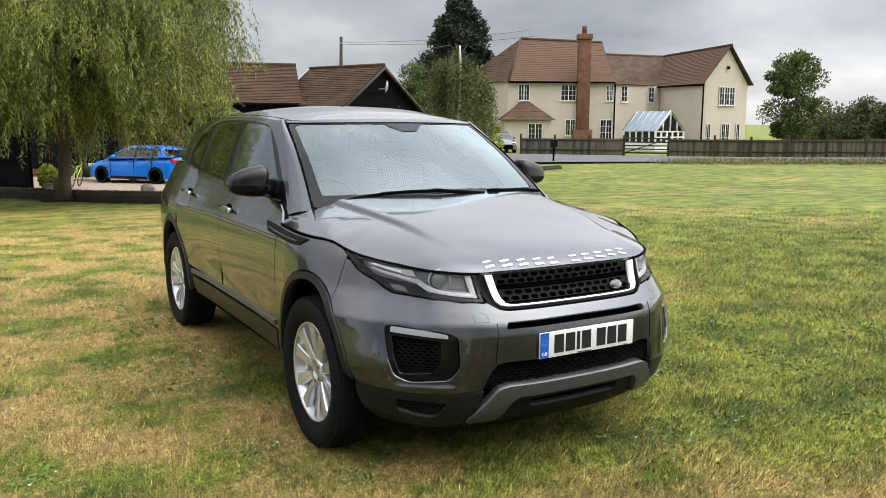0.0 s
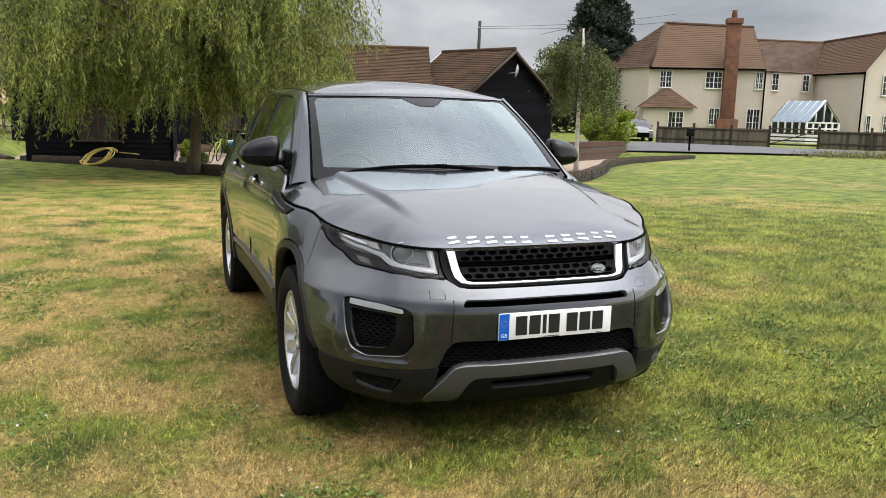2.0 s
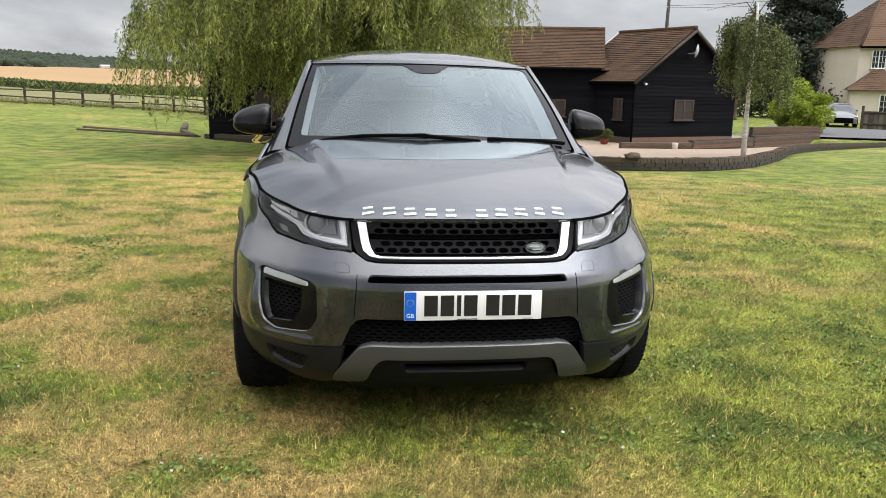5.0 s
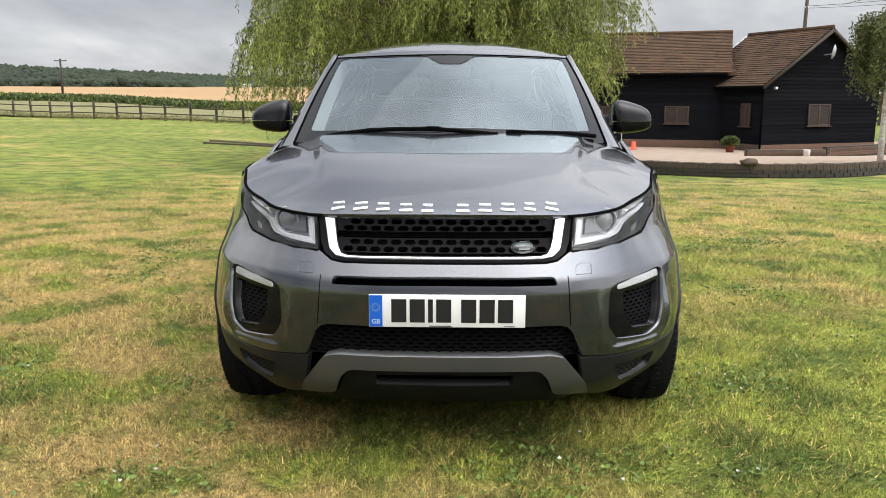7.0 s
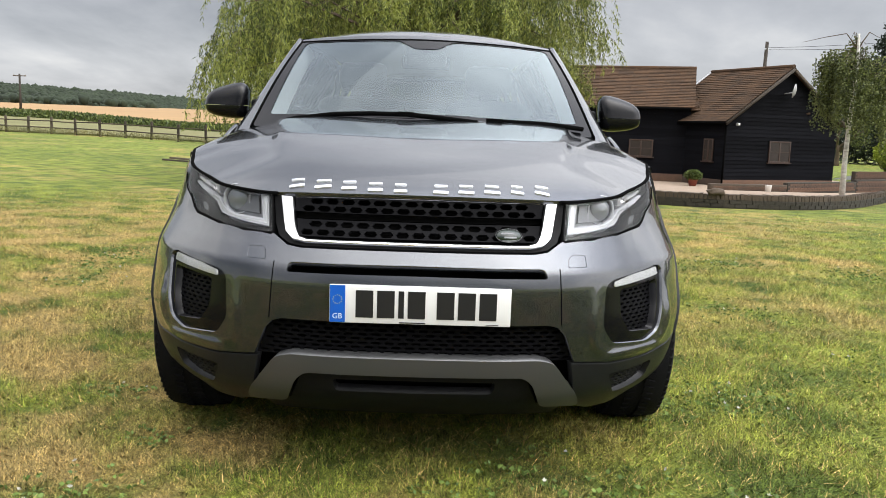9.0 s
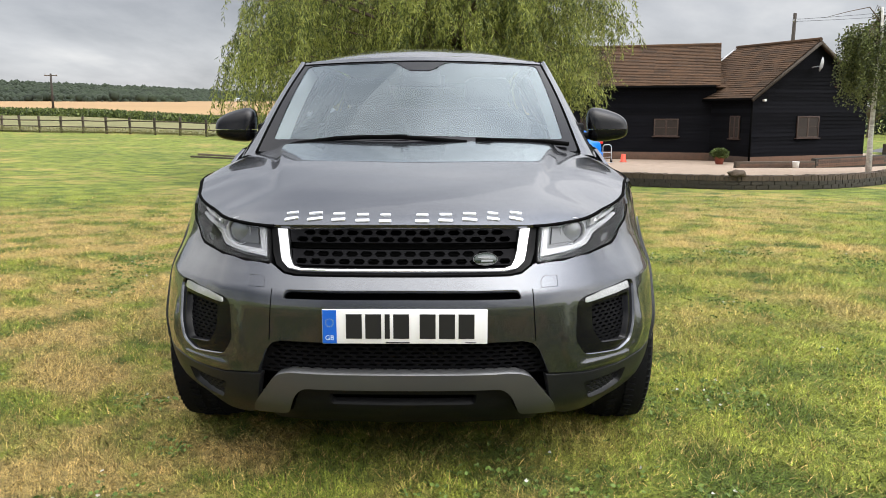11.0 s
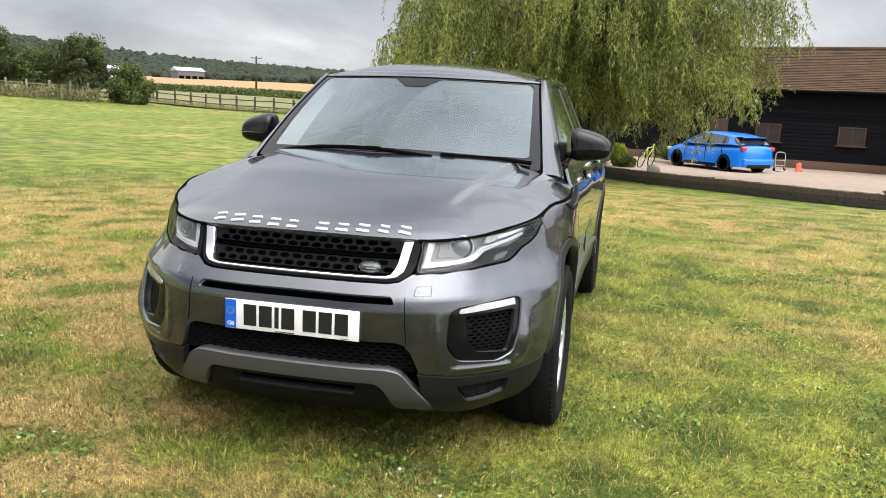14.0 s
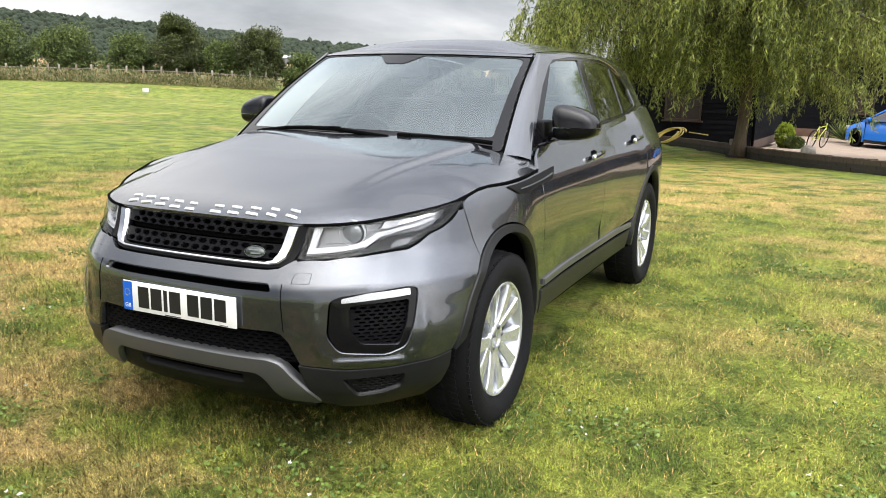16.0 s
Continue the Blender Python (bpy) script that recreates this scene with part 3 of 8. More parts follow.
def limbs_bm(base, h, r, forks, spread, rng, lean=(0, 0), up=0.55):
    """A tapered trunk that parts into limbs. Returns the mesh and the limbs' ends."""
    bm = bmesh.new()
    base = Vector(base)
    top = base + Vector((lean[0], lean[1], h))
    pts = [base.lerp(top, t) + Vector((math.sin(t * 3 + 1), math.cos(t * 4), 0)) * r * 0.5 * t for t in np.linspace(0, 1, 7)]
    tube_bm(pts, [r * (1.35 if k == 0 else 1.0) * (1 - 0.4 * k / 6) for k in range(7)], 12, bm)
    ends = []
    for k in range(forks):
        a = 2 * math.pi * k / forks + rng.uniform(-0.4, 0.4)
        s = pts[-1 - int(rng.integers(0, 3))]
        ln = spread * rng.uniform(0.7, 1.1)
        p = [s]
        for j in range(1, 6):
            t = j / 5
            p.append(s + Vector((math.cos(a) * ln * t, math.sin(a) * ln * t, ln * up * (t ** 0.8))) + Vector(rng.normal(size=3) * 0.05 * ln))
        tube_bm(p, [r * 0.55 * (1 - 0.85 * j / 5) for j in range(6)], 7, bm)
        ends += p[2:]
        for q in p[2:5]:
            b = q + Vector((rng.normal() * ln * 0.3, rng.normal() * ln * 0.3, ln * 0.25))
            tube_bm([q, q.lerp(b, 0.5) + Vector((0, 0, 0.05 * ln)), b], [r * 0.2, r * 0.12, r * 0.04], 5, bm)
            ends.append(b)
    return bm, ends


def build_willow():
    rng = np.random.default_rng(11)
    x0, y0 = -0.5, 18.9
    z0 = terrace_z(x0, y0)
    tree = thing("willow_tree", Matrix.Translation((x0, y0, z0)), "weeping willow with long hanging yellow-green strands on the terrace", "tree")
    bm, ends = limbs_bm((0, 0, -0.05), 2.6, 0.155, 7, 2.4, rng, (0.12, 0.0), 1.15)
    part("trunk", bm, M_BARK, tree)
    P, D, twigs = [], [], bmesh.new()
    # boughs arch outwards, and heavy plumes of strands hang from each, with gaps between the plumes
    count, veil = 190, 55
    for c in range(count + veil):
        a = 2 * math.pi * ((c * 0.618034) % 1.0) + rng.normal() * 0.10
        q = ((c + 0.5) / count) ** 0.50 if c < count else rng.uniform(0.15, 0.55)
        rim = (4.5 + 0.5 * math.sin(3 * a + 1) + 0.45 * math.sin(5 * a)) * (1.32 if math.cos(a) < -0.2 else 0.95 if math.cos(a) > 0.3 else 1.0)
        rad = q * rim * rng.uniform(0.90, 1.06)
        crest = 6.9 - 2.3 * q**2 + 0.5 * math.sin(4 * a + 2.2 * q)
        top = crest + rng.normal() * 0.35 - (rng.uniform(0.9, 2.9) if c % 3 else 0.0)
        low = 1.35 - 0.45 * max(0.0, -math.sin(a)) + 0.75 * math.sin(3.0 * a + 0.6) + 0.6 * math.sin(7 * a) + rng.uniform(-0.5, 1.2) - 0.9 * max(0.0, 0.75 - q) + 0.6 * max(0.0, -math.cos(a)) * q
        if c >= count:
            low = rng.uniform(0.75, 1.5)
            top = low + rng.uniform(1.2, 2.6)
        top = max(top, low + 0.9)
        span = min(top - low, rng.uniform(1.1, 2.9))
        ca, sa = math.cos(a), math.sin(a)
        knee = min(top + 0.3, 6.9)
        tube_bm([(0.25 * ca, 0.25 * sa, 2.7), (rad * 0.45 * ca, rad * 0.45 * sa, 2.7 + (knee - 2.7) * 0.75), (rad * 0.8 * ca, rad * 0.8 * sa, knee), (rad * ca, rad * sa, top)], [0.040, 0.028, 0.016, 0.007], 4, twigs)
        wide = rng.uniform(0.13, 0.26)
        lean = rng.normal(size=2) * 0.05
        for k in range(int(rng.uniform(24, 42))):
            # strands start along the bough's outer end and part a little as they fall
            back = rng.uniform(0, 1) ** 1.5
            ox, oy = rng.normal(size=2) * wide * (1 - 0.3 * back)
            r0 = rad * (1 - 0.28 * back)
            t0 = top + (knee - top) * min(1, back * 1.4) - abs(rng.normal()) * 0.10
            ln = span * rng.uniform(0.35, 1.05) * (1 - 0.3 * back)
            m = int(ln / 0.022) + 4
            t = np.sort(rng.uniform(0, 1, m))
            sw = rng.normal(size=2) * 0.05 + lean
            ph = rng.uniform(0, 6)
            arch = rng.uniform(0.2, 0.6) * np.sqrt(t)
            x = r0 * ca + ox + ca * arch + sw[0] * t * ln + 0.03 * np.sin(t * 6 + ph)
            y = r0 * sa + oy + sa * arch + sw[1] * t * ln + 0.03 * np.cos(t * 5 + ph)
            pts = np.c_[x, y, t0 - ln * t + 0.10 * np.sin(np.pi * np.minimum(t * 3, 1))]
            P.append(pts + rng.normal(size=pts.shape) * 0.013)
            dd = rng.normal(size=pts.shape) * 0.50
            dd[:, 2] -= 0.9
            D.append(dd)
            if k % 8 == 0:
                tube_bm([tuple(pts[int(i)]) for i in np.linspace(0, m - 1, 5)], [0.005, 0.004, 0.0035, 0.003, 0.002], 3, twigs, False)
    part("twig_mass", twigs, M_BARK, tree)["kind"] = "stuff"
    part("crown", leaf_mesh("crown", np.concatenate(P), np.concatenate(D), 0.125, 0.020, rng), M_WILLOW, tree)


def build_birch():
    rng = np.random.default_rng(5)
    x0, y0 = 9.95, 17.9
    z0 = terrace_z(x0, y0)
    tree = thing("birch_tree", Matrix.Translation((x0, y0, z0)), "small weeping birch with a white trunk on the terrace", "tree")
    part("trunk", tube_bm([(0, 0, -0.05), (-0.02, 0, 0.9), (0.0, 0.02, 1.9), (0.03, -0.02, 3.2), (-0.02, -0.05, 3.95)], [0.075, 0.06, 0.05, 0.04, 0.025], 10), M_BIRCH, tree)
    P, D, tw = [], [], bmesh.new()
    # drooping sprays gathered in uneven bunches, open enough to show the stem
    for k in range(620):
        bunch = int(rng.integers(0, 26))
        a = bunch * 2.399 + rng.normal() * 0.20
        q = min(1.0, (((bunch * 0.37) % 1.0) ** 0.5) * 0.9 + rng.normal() * 0.07 + 0.05)
        rad = max(0.05, 1.16 * q * (0.88 + 0.2 * math.sin(3 * a + 1) + 0.12 * math.sin(5 * a))) + rng.normal() * 0.05
        top = 3.62 - 1.0 * q**2 + 0.2 * math.sin(bunch * 1.7) + rng.normal() * 0.08
        bot = max(top - rng.uniform(0.5, 1.7), 1.25 + 0.35 * math.sin(bunch * 2.3) + rng.uniform(0, 0.5))
        bot = min(bot, top - 0.25)
        m = int((top - bot) / 0.028) + 3
        t = np.sort(rng.uniform(0, 1, m))
        pts = np.c_[rad * math.cos(a) + 0.06 * t * math.cos(a), rad * math.sin(a) + 0.06 * t * math.sin(a), top - (top - bot) * t]
        P.append(pts + rng.normal(size=pts.shape) * 0.03)
        dd = rng.normal(size=pts.shape); dd[:, 2] -= 0.7
        D.append(dd)
        if k % 8 == 0:
            tube_bm([(0, 0, min(3.6, top)), (rad * 0.6 * math.cos(a), rad * 0.6 * math.sin(a), top + 0.08), tuple(pts[0])], [0.012, 0.008, 0.004], 4, tw)
    tube_bm([(0, 0, 3.6), (-0.3, 0, 3.95), (-0.8, 0.05, 3.85), (-1.3, 0.1, 3.72)], [0.02, 0.013, 0.008, 0.003], 5, tw)
    tube_bm([(0, 0, 3.6), (0.25, 0, 4.0), (0.6, 0.05, 3.85)], [0.02, 0.012, 0.003], 5, tw)
    part("twig_mass", tw, M_BARK, tree)["kind"] = "stuff"
    part("crown", leaf_mesh("crown", np.concatenate(P), np.concatenate(D), 0.06, 0.042, rng), M_BIRCHLEAF, tree)


def clump_tree(name, x, y, h, rx, material, label, seed, leaf=0.14, count=9000, trunk=0.18, base=0.18, lumps=14, shape="round", group=""):
    """A broad tree or bush: limbs, and a crown of leaves gathered in uneven clumps."""
    rng = np.random.default_rng(seed)
    z = gz(x, y)
    tree = thing(name, Matrix.Translation((x, y, z)), label, "bush" if "bush" in name or "hedge" in name else "tree", group)
    bm, ends = limbs_bm((0, 0, -0.05), h * max(base, 0.12) + 0.2, trunk, 6, rx * 0.8, rng, up=0.9 * h / max(rx, 1) * 0.4)
    part("trunk", bm, M_BARK, tree)
    C, Rr = [], []
    for k in range(lumps):
        a = rng.uniform(0, 2 * math.pi)
        t = rng.uniform(0, 1)
        if shape == "cone":
            rr = rx * (1 - t) ** 0.8 * rng.uniform(0.3, 1.0)
            s = max(0.16, rx * (0.26 - 0.16 * t))
        else:
            rr = rx * math.sqrt(max(0, 1 - (2 * t - 1) ** 2 * 0.8)) * rng.uniform(0.2, 0.75)
            s = rx * rng.uniform(0.12, 0.42)
        C.append((rr * math.cos(a), rr * math.sin(a), h * base + h * (1 - base) * t * 0.93))
        Rr.append(s)
    C, Rr = np.array(C), np.array(Rr)
    which = rng.integers(0, lumps, count)
    v = rng.normal(size=(count, 3))
    v /= np.linalg.norm(v, axis=1, keepdims=True)
    P = C[which] + v * (Rr[which] * rng.uniform(0.35, 1.08, count) ** 0.6)[:, None] * np.array([1, 1, 0.8])
    P = P[P[:, 2] > 0.02]
    D = rng.normal(size=P.shape) + v[:len(P)] * 0.6
    part("crown", leaf_mesh("crown", P, D, leaf, leaf * 0.55, rng), material, tree)
    return tree


# ---- terrace ----
def frame_on(a, b, z):
    """A frame along the wall from a to b: x along it, y into the building, z up."""
    d = math.atan2(b[1] - a[1], b[0] - a[0])
    return Matrix.Translation((a[0], a[1], z)) @ Matrix.Rotation(d, 4, "Z"), math.hypot(b[0] - a[0], b[1] - a[1])



EDGE = [(-5.3, 25.6), (-4.3, 24.6), (-3.0, 23.2), (-1.9, 21.9), (-1.0, 20.5), (0.0, 18.6), (1.3, 17.0), (2.5, 16.0), (4.4, 14.4), (5.6, 13.85), (6.8, 13.95), (8.3, 14.9), (10.6, 17.7), (14.2, 22.9), (15.6, 24.3), (18.2, 26.1), (21.3, 27.8)]
_es = np.concatenate([[0], np.cumsum(np.hypot(*np.diff(np.array(EDGE), axis=0).T))])
edge_x, edge_y = pch([(s, p[0]) for s, p in zip(_es, EDGE)]), pch([(s, p[1]) for s, p in zip(_es, EDGE)])


def wall_top(y):
    return -0.005 - 0.030 * (y - 14.0)


def terrace_z(x, y):
    return float(np.interp(y, [10, 14, 29, 33, 60], [-0.06, -0.06, -0.86, -0.92, -0.95]))


def terrace_s(x, y):
    return np.stack([x, y, np.interp(y, [10, 14, 29, 33, 60], [-0.06, -0.06, -0.86, -0.92, -0.95])], -1)


def build_terrace():
    edge = [(float(edge_x(s)), float(edge_y(s)) + 0.06) for s in np.linspace(0, _es[-1], 60)]
    out = edge + [(26, 44), (16, 48), (-8, 48), (-9.5, 33), (-7, 29)]
    tagged(part("terrace", panel("terrace", out, terrace_s, 0.8, (), 0.0), M_GRAVEL), "pale pinkish paved yard in front of the barns", "terrace", kind="structure")
    wall = thing("brick_edging_wall", Matrix.Identity(4), "low weathered brick edging wall between lawn and yard", "wall", kind="structure")
    core, brick, cap = bmesh.new(), bmesh.new(), bmesh.new()
    rng = np.random.default_rng(3)
    S = np.linspace(0, _es[-1], 140)
    ring = []
    for s in S:
        x, y = float(edge_x(s)), float(edge_y(s))
        dx, dy = float(edge_x(s + 0.05) - edge_x(s - 0.05)), float(edge_y(s + 0.05) - edge_y(s - 0.05))
        l = math.hypot(dx, dy) or 1
        nx, ny = -dy / l, dx / l
        t, b = wall_top(y) - 0.02, gz(x, y) - 0.12
        ring.append([core.verts.new((x - nx * 0.095, y - ny * 0.095, b)), core.verts.new((x - nx * 0.095, y - ny * 0.095, t)), core.verts.new((x + nx * 0.095, y + ny * 0.095, t)), core.verts.new((x + nx * 0.095, y + ny * 0.095, b - 0.4))])
    for a, b in zip(ring, ring[1:]):
        for j in range(3):
            core.faces.new((a[j], b[j], b[j + 1], a[j + 1]))
    core.faces.new(ring[0]); core.faces.new(ring[-1][::-1])
    part("wall_core", core, M_MORTAR, wall)

    def put(bm, s, z0, z1, w, depth, off):
        x, y = float(edge_x(s)), float(edge_y(s))
        ang = math.atan2(float(edge_y(s + 0.05) - edge_y(s - 0.05)), float(edge_x(s + 0.05) - edge_x(s - 0.05)))
        bmesh.ops.create_cube(bm, size=1, matrix=Matrix.Translation((x, y, 0)) @ Matrix.Rotation(ang + rng.normal() * 0.02, 4, "Z") @ Matrix.Translation((0, off + rng.normal() * 0.004, (z0 + z1) / 2)) @ Matrix.Diagonal((w, depth, z1 - z0, 1)))
    s = 0.3
    while s < _es[-1] - 0.1:
        y = float(edge_y(s)); t = wall_top(y)
        put(cap, s, t - 0.105, t + rng.normal() * 0.006, 0.066, 0.215, 0)
        s += 0.077
    for row in range(3):
        s = 0.3 + (0.115 if row % 2 else 0)
        while s < _es[-1] - 0.1:
            y = float(edge_y(s)); t = wall_top(y) - 0.115 - row * 0.075
            put(brick, s, t - 0.066, t, 0.215, 0.03, -0.10)
            s += 0.228
    part("coping", cap, M_BRICKOLD, wall)["kind"] = "stuff"
    part("brickwork", brick, M_BRICKOLD, wall)["kind"] = "stuff"
    # a low wall holds the lawn back along the path beside the shed
    rw = thing("retaining_wall", Matrix.Identity(4), "low brown brick retaining wall along the path by the shed", "wall")
    for a, c, h in (((-5.75, 25.9), (-6.7, 28.8), 0.10), ((-6.7, 28.8), (-7.5, 33.5), 0.16)):
        m, ln = frame_on(a, c, -0.95)
        top = gz(*a) + h + 0.95
        st = part("wall_length", box_bm(0, ln, -0.10, 0.10, -0.2, top, 0.012), M_BRICKOLD, rw, "", m)
        for row in range(int(top / 0.075)):
            bm = bmesh.new()
            x = 0.02 + (0.11 if row % 2 else 0)
            while x < ln - 0.2:
                box_bm(x, x + 0.213, -0.112, -0.095, row * 0.075 + 0.005, row * 0.075 + 0.07, 0, 1, bm)
                x += 0.226
            part("brickwork", bm, M_BRICKRED, st)["kind"] = "stuff"
    # boards and low edging that run on beyond the shed
    for a, b, w in (((-5.6, 26.2), (-9.6, 25.9), 0.06), ((-6.0, 26.9), (-9.9, 27.6), 0.07)):
        d = Vector((b[0] - a[0], b[1] - a[1], 0))
        bm = box_bm(0, d.length, -0.07, 0.07, -0.08, w, 0.01)
        m = Matrix.Translation((a[0], a[1], 0)) @ Matrix.Rotation(math.atan2(d.y, d.x), 4, "Z")
        rise = gz(*b) - gz(*a)
        for v in bm.verts:
            v.co.z += gz(*a) + rise * v.co.x / d.length
        tagged(part("edging_board", bm, M_FENCEWOOD, None, "", m), "old timber edging board lying along the lawn", "board", "timber edging")



ground_sheet()
build_terrace()
build_willow()
build_birch()


# ---- buildings ----
def boarded_wall(parent, a, b, z0, z1, apex=None, pitch=0.165, plinth=0.32, single=True):
    """Overlapping black boards from a to b, up to z1 or into a gable with its apex at z = apex."""
    m, ln = frame_on(a, b, 0)
    bm = bmesh.new()
    zt = apex or z1
    poly = [(0, z0), (ln, z0), (ln, z1)] + ([(ln / 2, apex)] if apex else []) + [(0, z1)]
    vs = [bm.verts.new((x, 0.0, z)) for x, z in poly]
    ws = [bm.verts.new((x, 0.2, z)) for x, z in poly]
    bm.faces.new(vs); bm.faces.new(ws[::-1])
    for k in range(len(poly)):
        q = (k + 1) % len(poly)
        bm.faces.new((vs[k], ws[k], ws[q], vs[q]))
    wall = part("wall", bm, M_BOARD, parent, "", m)
    if plinth:
        part("plinth", box_bm(0.0, ln, -0.03, 0.0, z0, z0 + plinth, 0.004), M_BRICKRED, wall, "weathered brick plinth")
    z = z0 + plinth
    while z < zt - 0.02:
        def span(zz):
            if not apex or zz <= z1:
                return 0.0, ln
            k = min(1, (zz - z1) / (apex - z1)) * ln / 2
            return k, ln - k
        x0, x1 = span(z)
        u0, u1 = span(min(z + pitch + 0.012, zt))
        if x1 - x0 > 0.2:
            bm = bmesh.new()
            top = min(z + pitch + 0.012, zt)
            f = [bm.verts.new(p) for p in ((x0, -0.030, z), (x1, -0.030, z), (u1, -0.008, top), (u0, -0.008, top))]
            g = [bm.verts.new(p) for p in ((x0, -0.002, z), (x1, -0.002, z), (u1, -0.002, top), (u0, -0.002, top))]
            bm.faces.new(f); bm.faces.new((f[1], f[0], g[0], g[1])); bm.faces.new((f[2], f[1], g[1], g[2])); bm.faces.new((f[0], f[3], g[3], g[0]))
            part("board", bm, M_BOARD, wall)
        z += pitch
    return wall, m


def casement(parent, m, x0, x1, z0, z1, wood, lights=2, bars=1, curtain=False, sill=True):
    """A window set in a wall's frame m."""
    w = part("window", box_bm(x0 - 0.03, x1 + 0.03, -0.06, -0.031, z0 - 0.03, z1 + 0.03, 0.004), M_PANE if not curtain else M_CURTAIN, parent, "", m)
    part("pane", box_bm(x0, x1, -0.066, -0.0615, z0, z1), M_PANE if not curtain else M_CURTAIN, w)
    t = 0.06
    for q in (x0 - 0.03, x1 - t + 0.03):
        part("jamb", box_bm(q, q + t, -0.085, -0.04, z0 - 0.05, z1 + 0.05, 0.005), wood, w)
    for q in (z0 - 0.05, z1 - t + 0.05):
        part("rail", box_bm(x0 - 0.028, x1 + 0.028, -0.084, -0.04, q, q + t, 0.005), wood, w)
    for k in range(1, lights):
        c = x0 + (x1 - x0) * k / lights
        part("mullion", box_bm(c - 0.04, c + 0.04, -0.082, -0.04, z0, z1, 0.005), wood, w)
    for k in range(lights):
        c0, c1 = x0 + (x1 - x0) * k / lights, x0 + (x1 - x0) * (k + 1) / lights
        for j in range(1, bars + 1):
            zz = z0 + (z1 - z0) * j / (bars + 1)
            part("glazing_bar", box_bm(c0, c1, -0.074, -0.05, zz - 0.012, zz + 0.012), wood, w)
        if bars > 1:
            cc = (c0 + c1) / 2
            part("glazing_bar", box_bm(cc - 0.012, cc + 0.012, -0.073, -0.05, z0, z1), wood, w)
    if sill:
        part("sill", box_bm(x0 - 0.10, x1 + 0.10, -0.13, -0.03, z0 - 0.09, z0 - 0.045, 0.006), wood, w)
    return w


def tiled_plane(parent, corners, material, course=0.16, thick=0.03, name="roof_slope"):
    """A roof slope from its corners (eave left, eave right, ridge right, ridge left), laid in lapped courses."""
    el, er, rr, rl = (Vector(c) for c in corners)
    n = (er - el).cross(rl - el)
    if n.length < 1e-4:
        n = (er - el).cross(rr - el)
    n.normalize()
    if n.z < 0:
        n = -n
    h = max((rl - el).length, (rr - er).length)
    k = max(3, int(h / course))
    bm = bmesh.new()
    rng = np.random.default_rng(int(abs(el.x * 13 + el.y * 7)) + 1)
    for i in range(k):
        a0, a1 = el.lerp(rl, i / k), er.lerp(rr, i / k)
        b0, b1 = el.lerp(rl, min(1, (i + 1.15) / k)), er.lerp(rr, min(1, (i + 1.15) / k))
        m = max(1, int((a1 - a0).length / 0.7))
        for j in range(m):
            s, e = j / m, (j + 1) / m
            lift = thick * 0.7 + rng.uniform(0, 0.014)
            p = [a0.lerp(a1, s) + n * lift, a0.lerp(a1, e) + n * lift, b0.lerp(b1, e) + n * 0.006, b0.lerp(b1, s) + n * 0.006]
            v = [bm.verts.new(q) for q in p] + [bm.verts.new(q - n * (lift + 0.02)) for q in p[:2]]
            bm.faces.new(v[:4]); bm.faces.new((v[1], v[0], v[4], v[5]))
    base = bmesh.new()
    q = [base.verts.new(c - n * 0.02) for c in (el, er, rr, rl)] if (rr - rl).length > 0.01 else [base.verts.new(c - n * 0.02) for c in (el, er, rr)]
    base.faces.new(q)
    slope = part(name, base, material, parent)
    part("roof_tiling", bm, material, slope)["kind"] = "stuff"
    return slope


def ridge(parent, a, b, material, r=0.09):
    part("ridge_tiles", tube_bm([a, tuple(Vector(a).lerp(Vector(b), 0.5)), b], r, 8), material, parent)


def build_shed():
    b = thing("garden_shed", Matrix.Identity(4), "black weatherboarded shed with a gable end and timber window", "shed")
    z0, ze, za = -0.72, 1.78, 3.75
    A, B, C, D = (-5.12, 25.15), (-0.92, 25.15), (-0.55, 31.0), (-4.75, 31.0)
    w, m = boarded_wall(b, A, B, z0, ze, za, plinth=0.12)
    boarded_wall(b, B, C, z0, ze, None, plinth=0.28)
    boarded_wall(b, C, D, z0, ze, za, plinth=0.12)
    boarded_wall(b, D, A, z0, ze, None, plinth=0.12)
    casement(w, Matrix.Identity(4), 1.52, 2.62, 0.18, 1.05, M_WINDOWWOOD, 2, 1, True)
    o = 0.22
    mid0, mid1 = Vector((-3.02, 25.15 - o, za + 0.06)), Vector((-2.65, 31.0 + o, za + 0.06))
    tiled_plane(b, ((A[0] - o, A[1] - o, ze - 0.2), (D[0] - o, D[1] + o, ze - 0.2), mid1, mid0), M_BARNTILE)
    tiled_plane(b, ((B[0] + o, B[1] - o, ze - 0.2), (C[0] + o, C[1] + o, ze - 0.2), mid1, mid0), M_BARNTILE)
    ridge(b, tuple(mid0), tuple(mid1), M_BARNTILE)
    for q in ((A[0] - o, ze - 0.2), (B[0] + o, ze - 0.2)):
        part("barge_board", tube_bm([(q[0], 25.15 - o - 0.02, q[1] - 0.06), (-3.02, 25.15 - o - 0.02, za - 0.02)], 0.055, 4), M_FENCEWOOD, b)
    part("downpipe", tube_bm([(B[0] + 0.06, B[1] - 0.02, ze - 0.2), (B[0] + 0.06, B[1] - 0.02, z0)], 0.04, 8), M_BLACK, b)


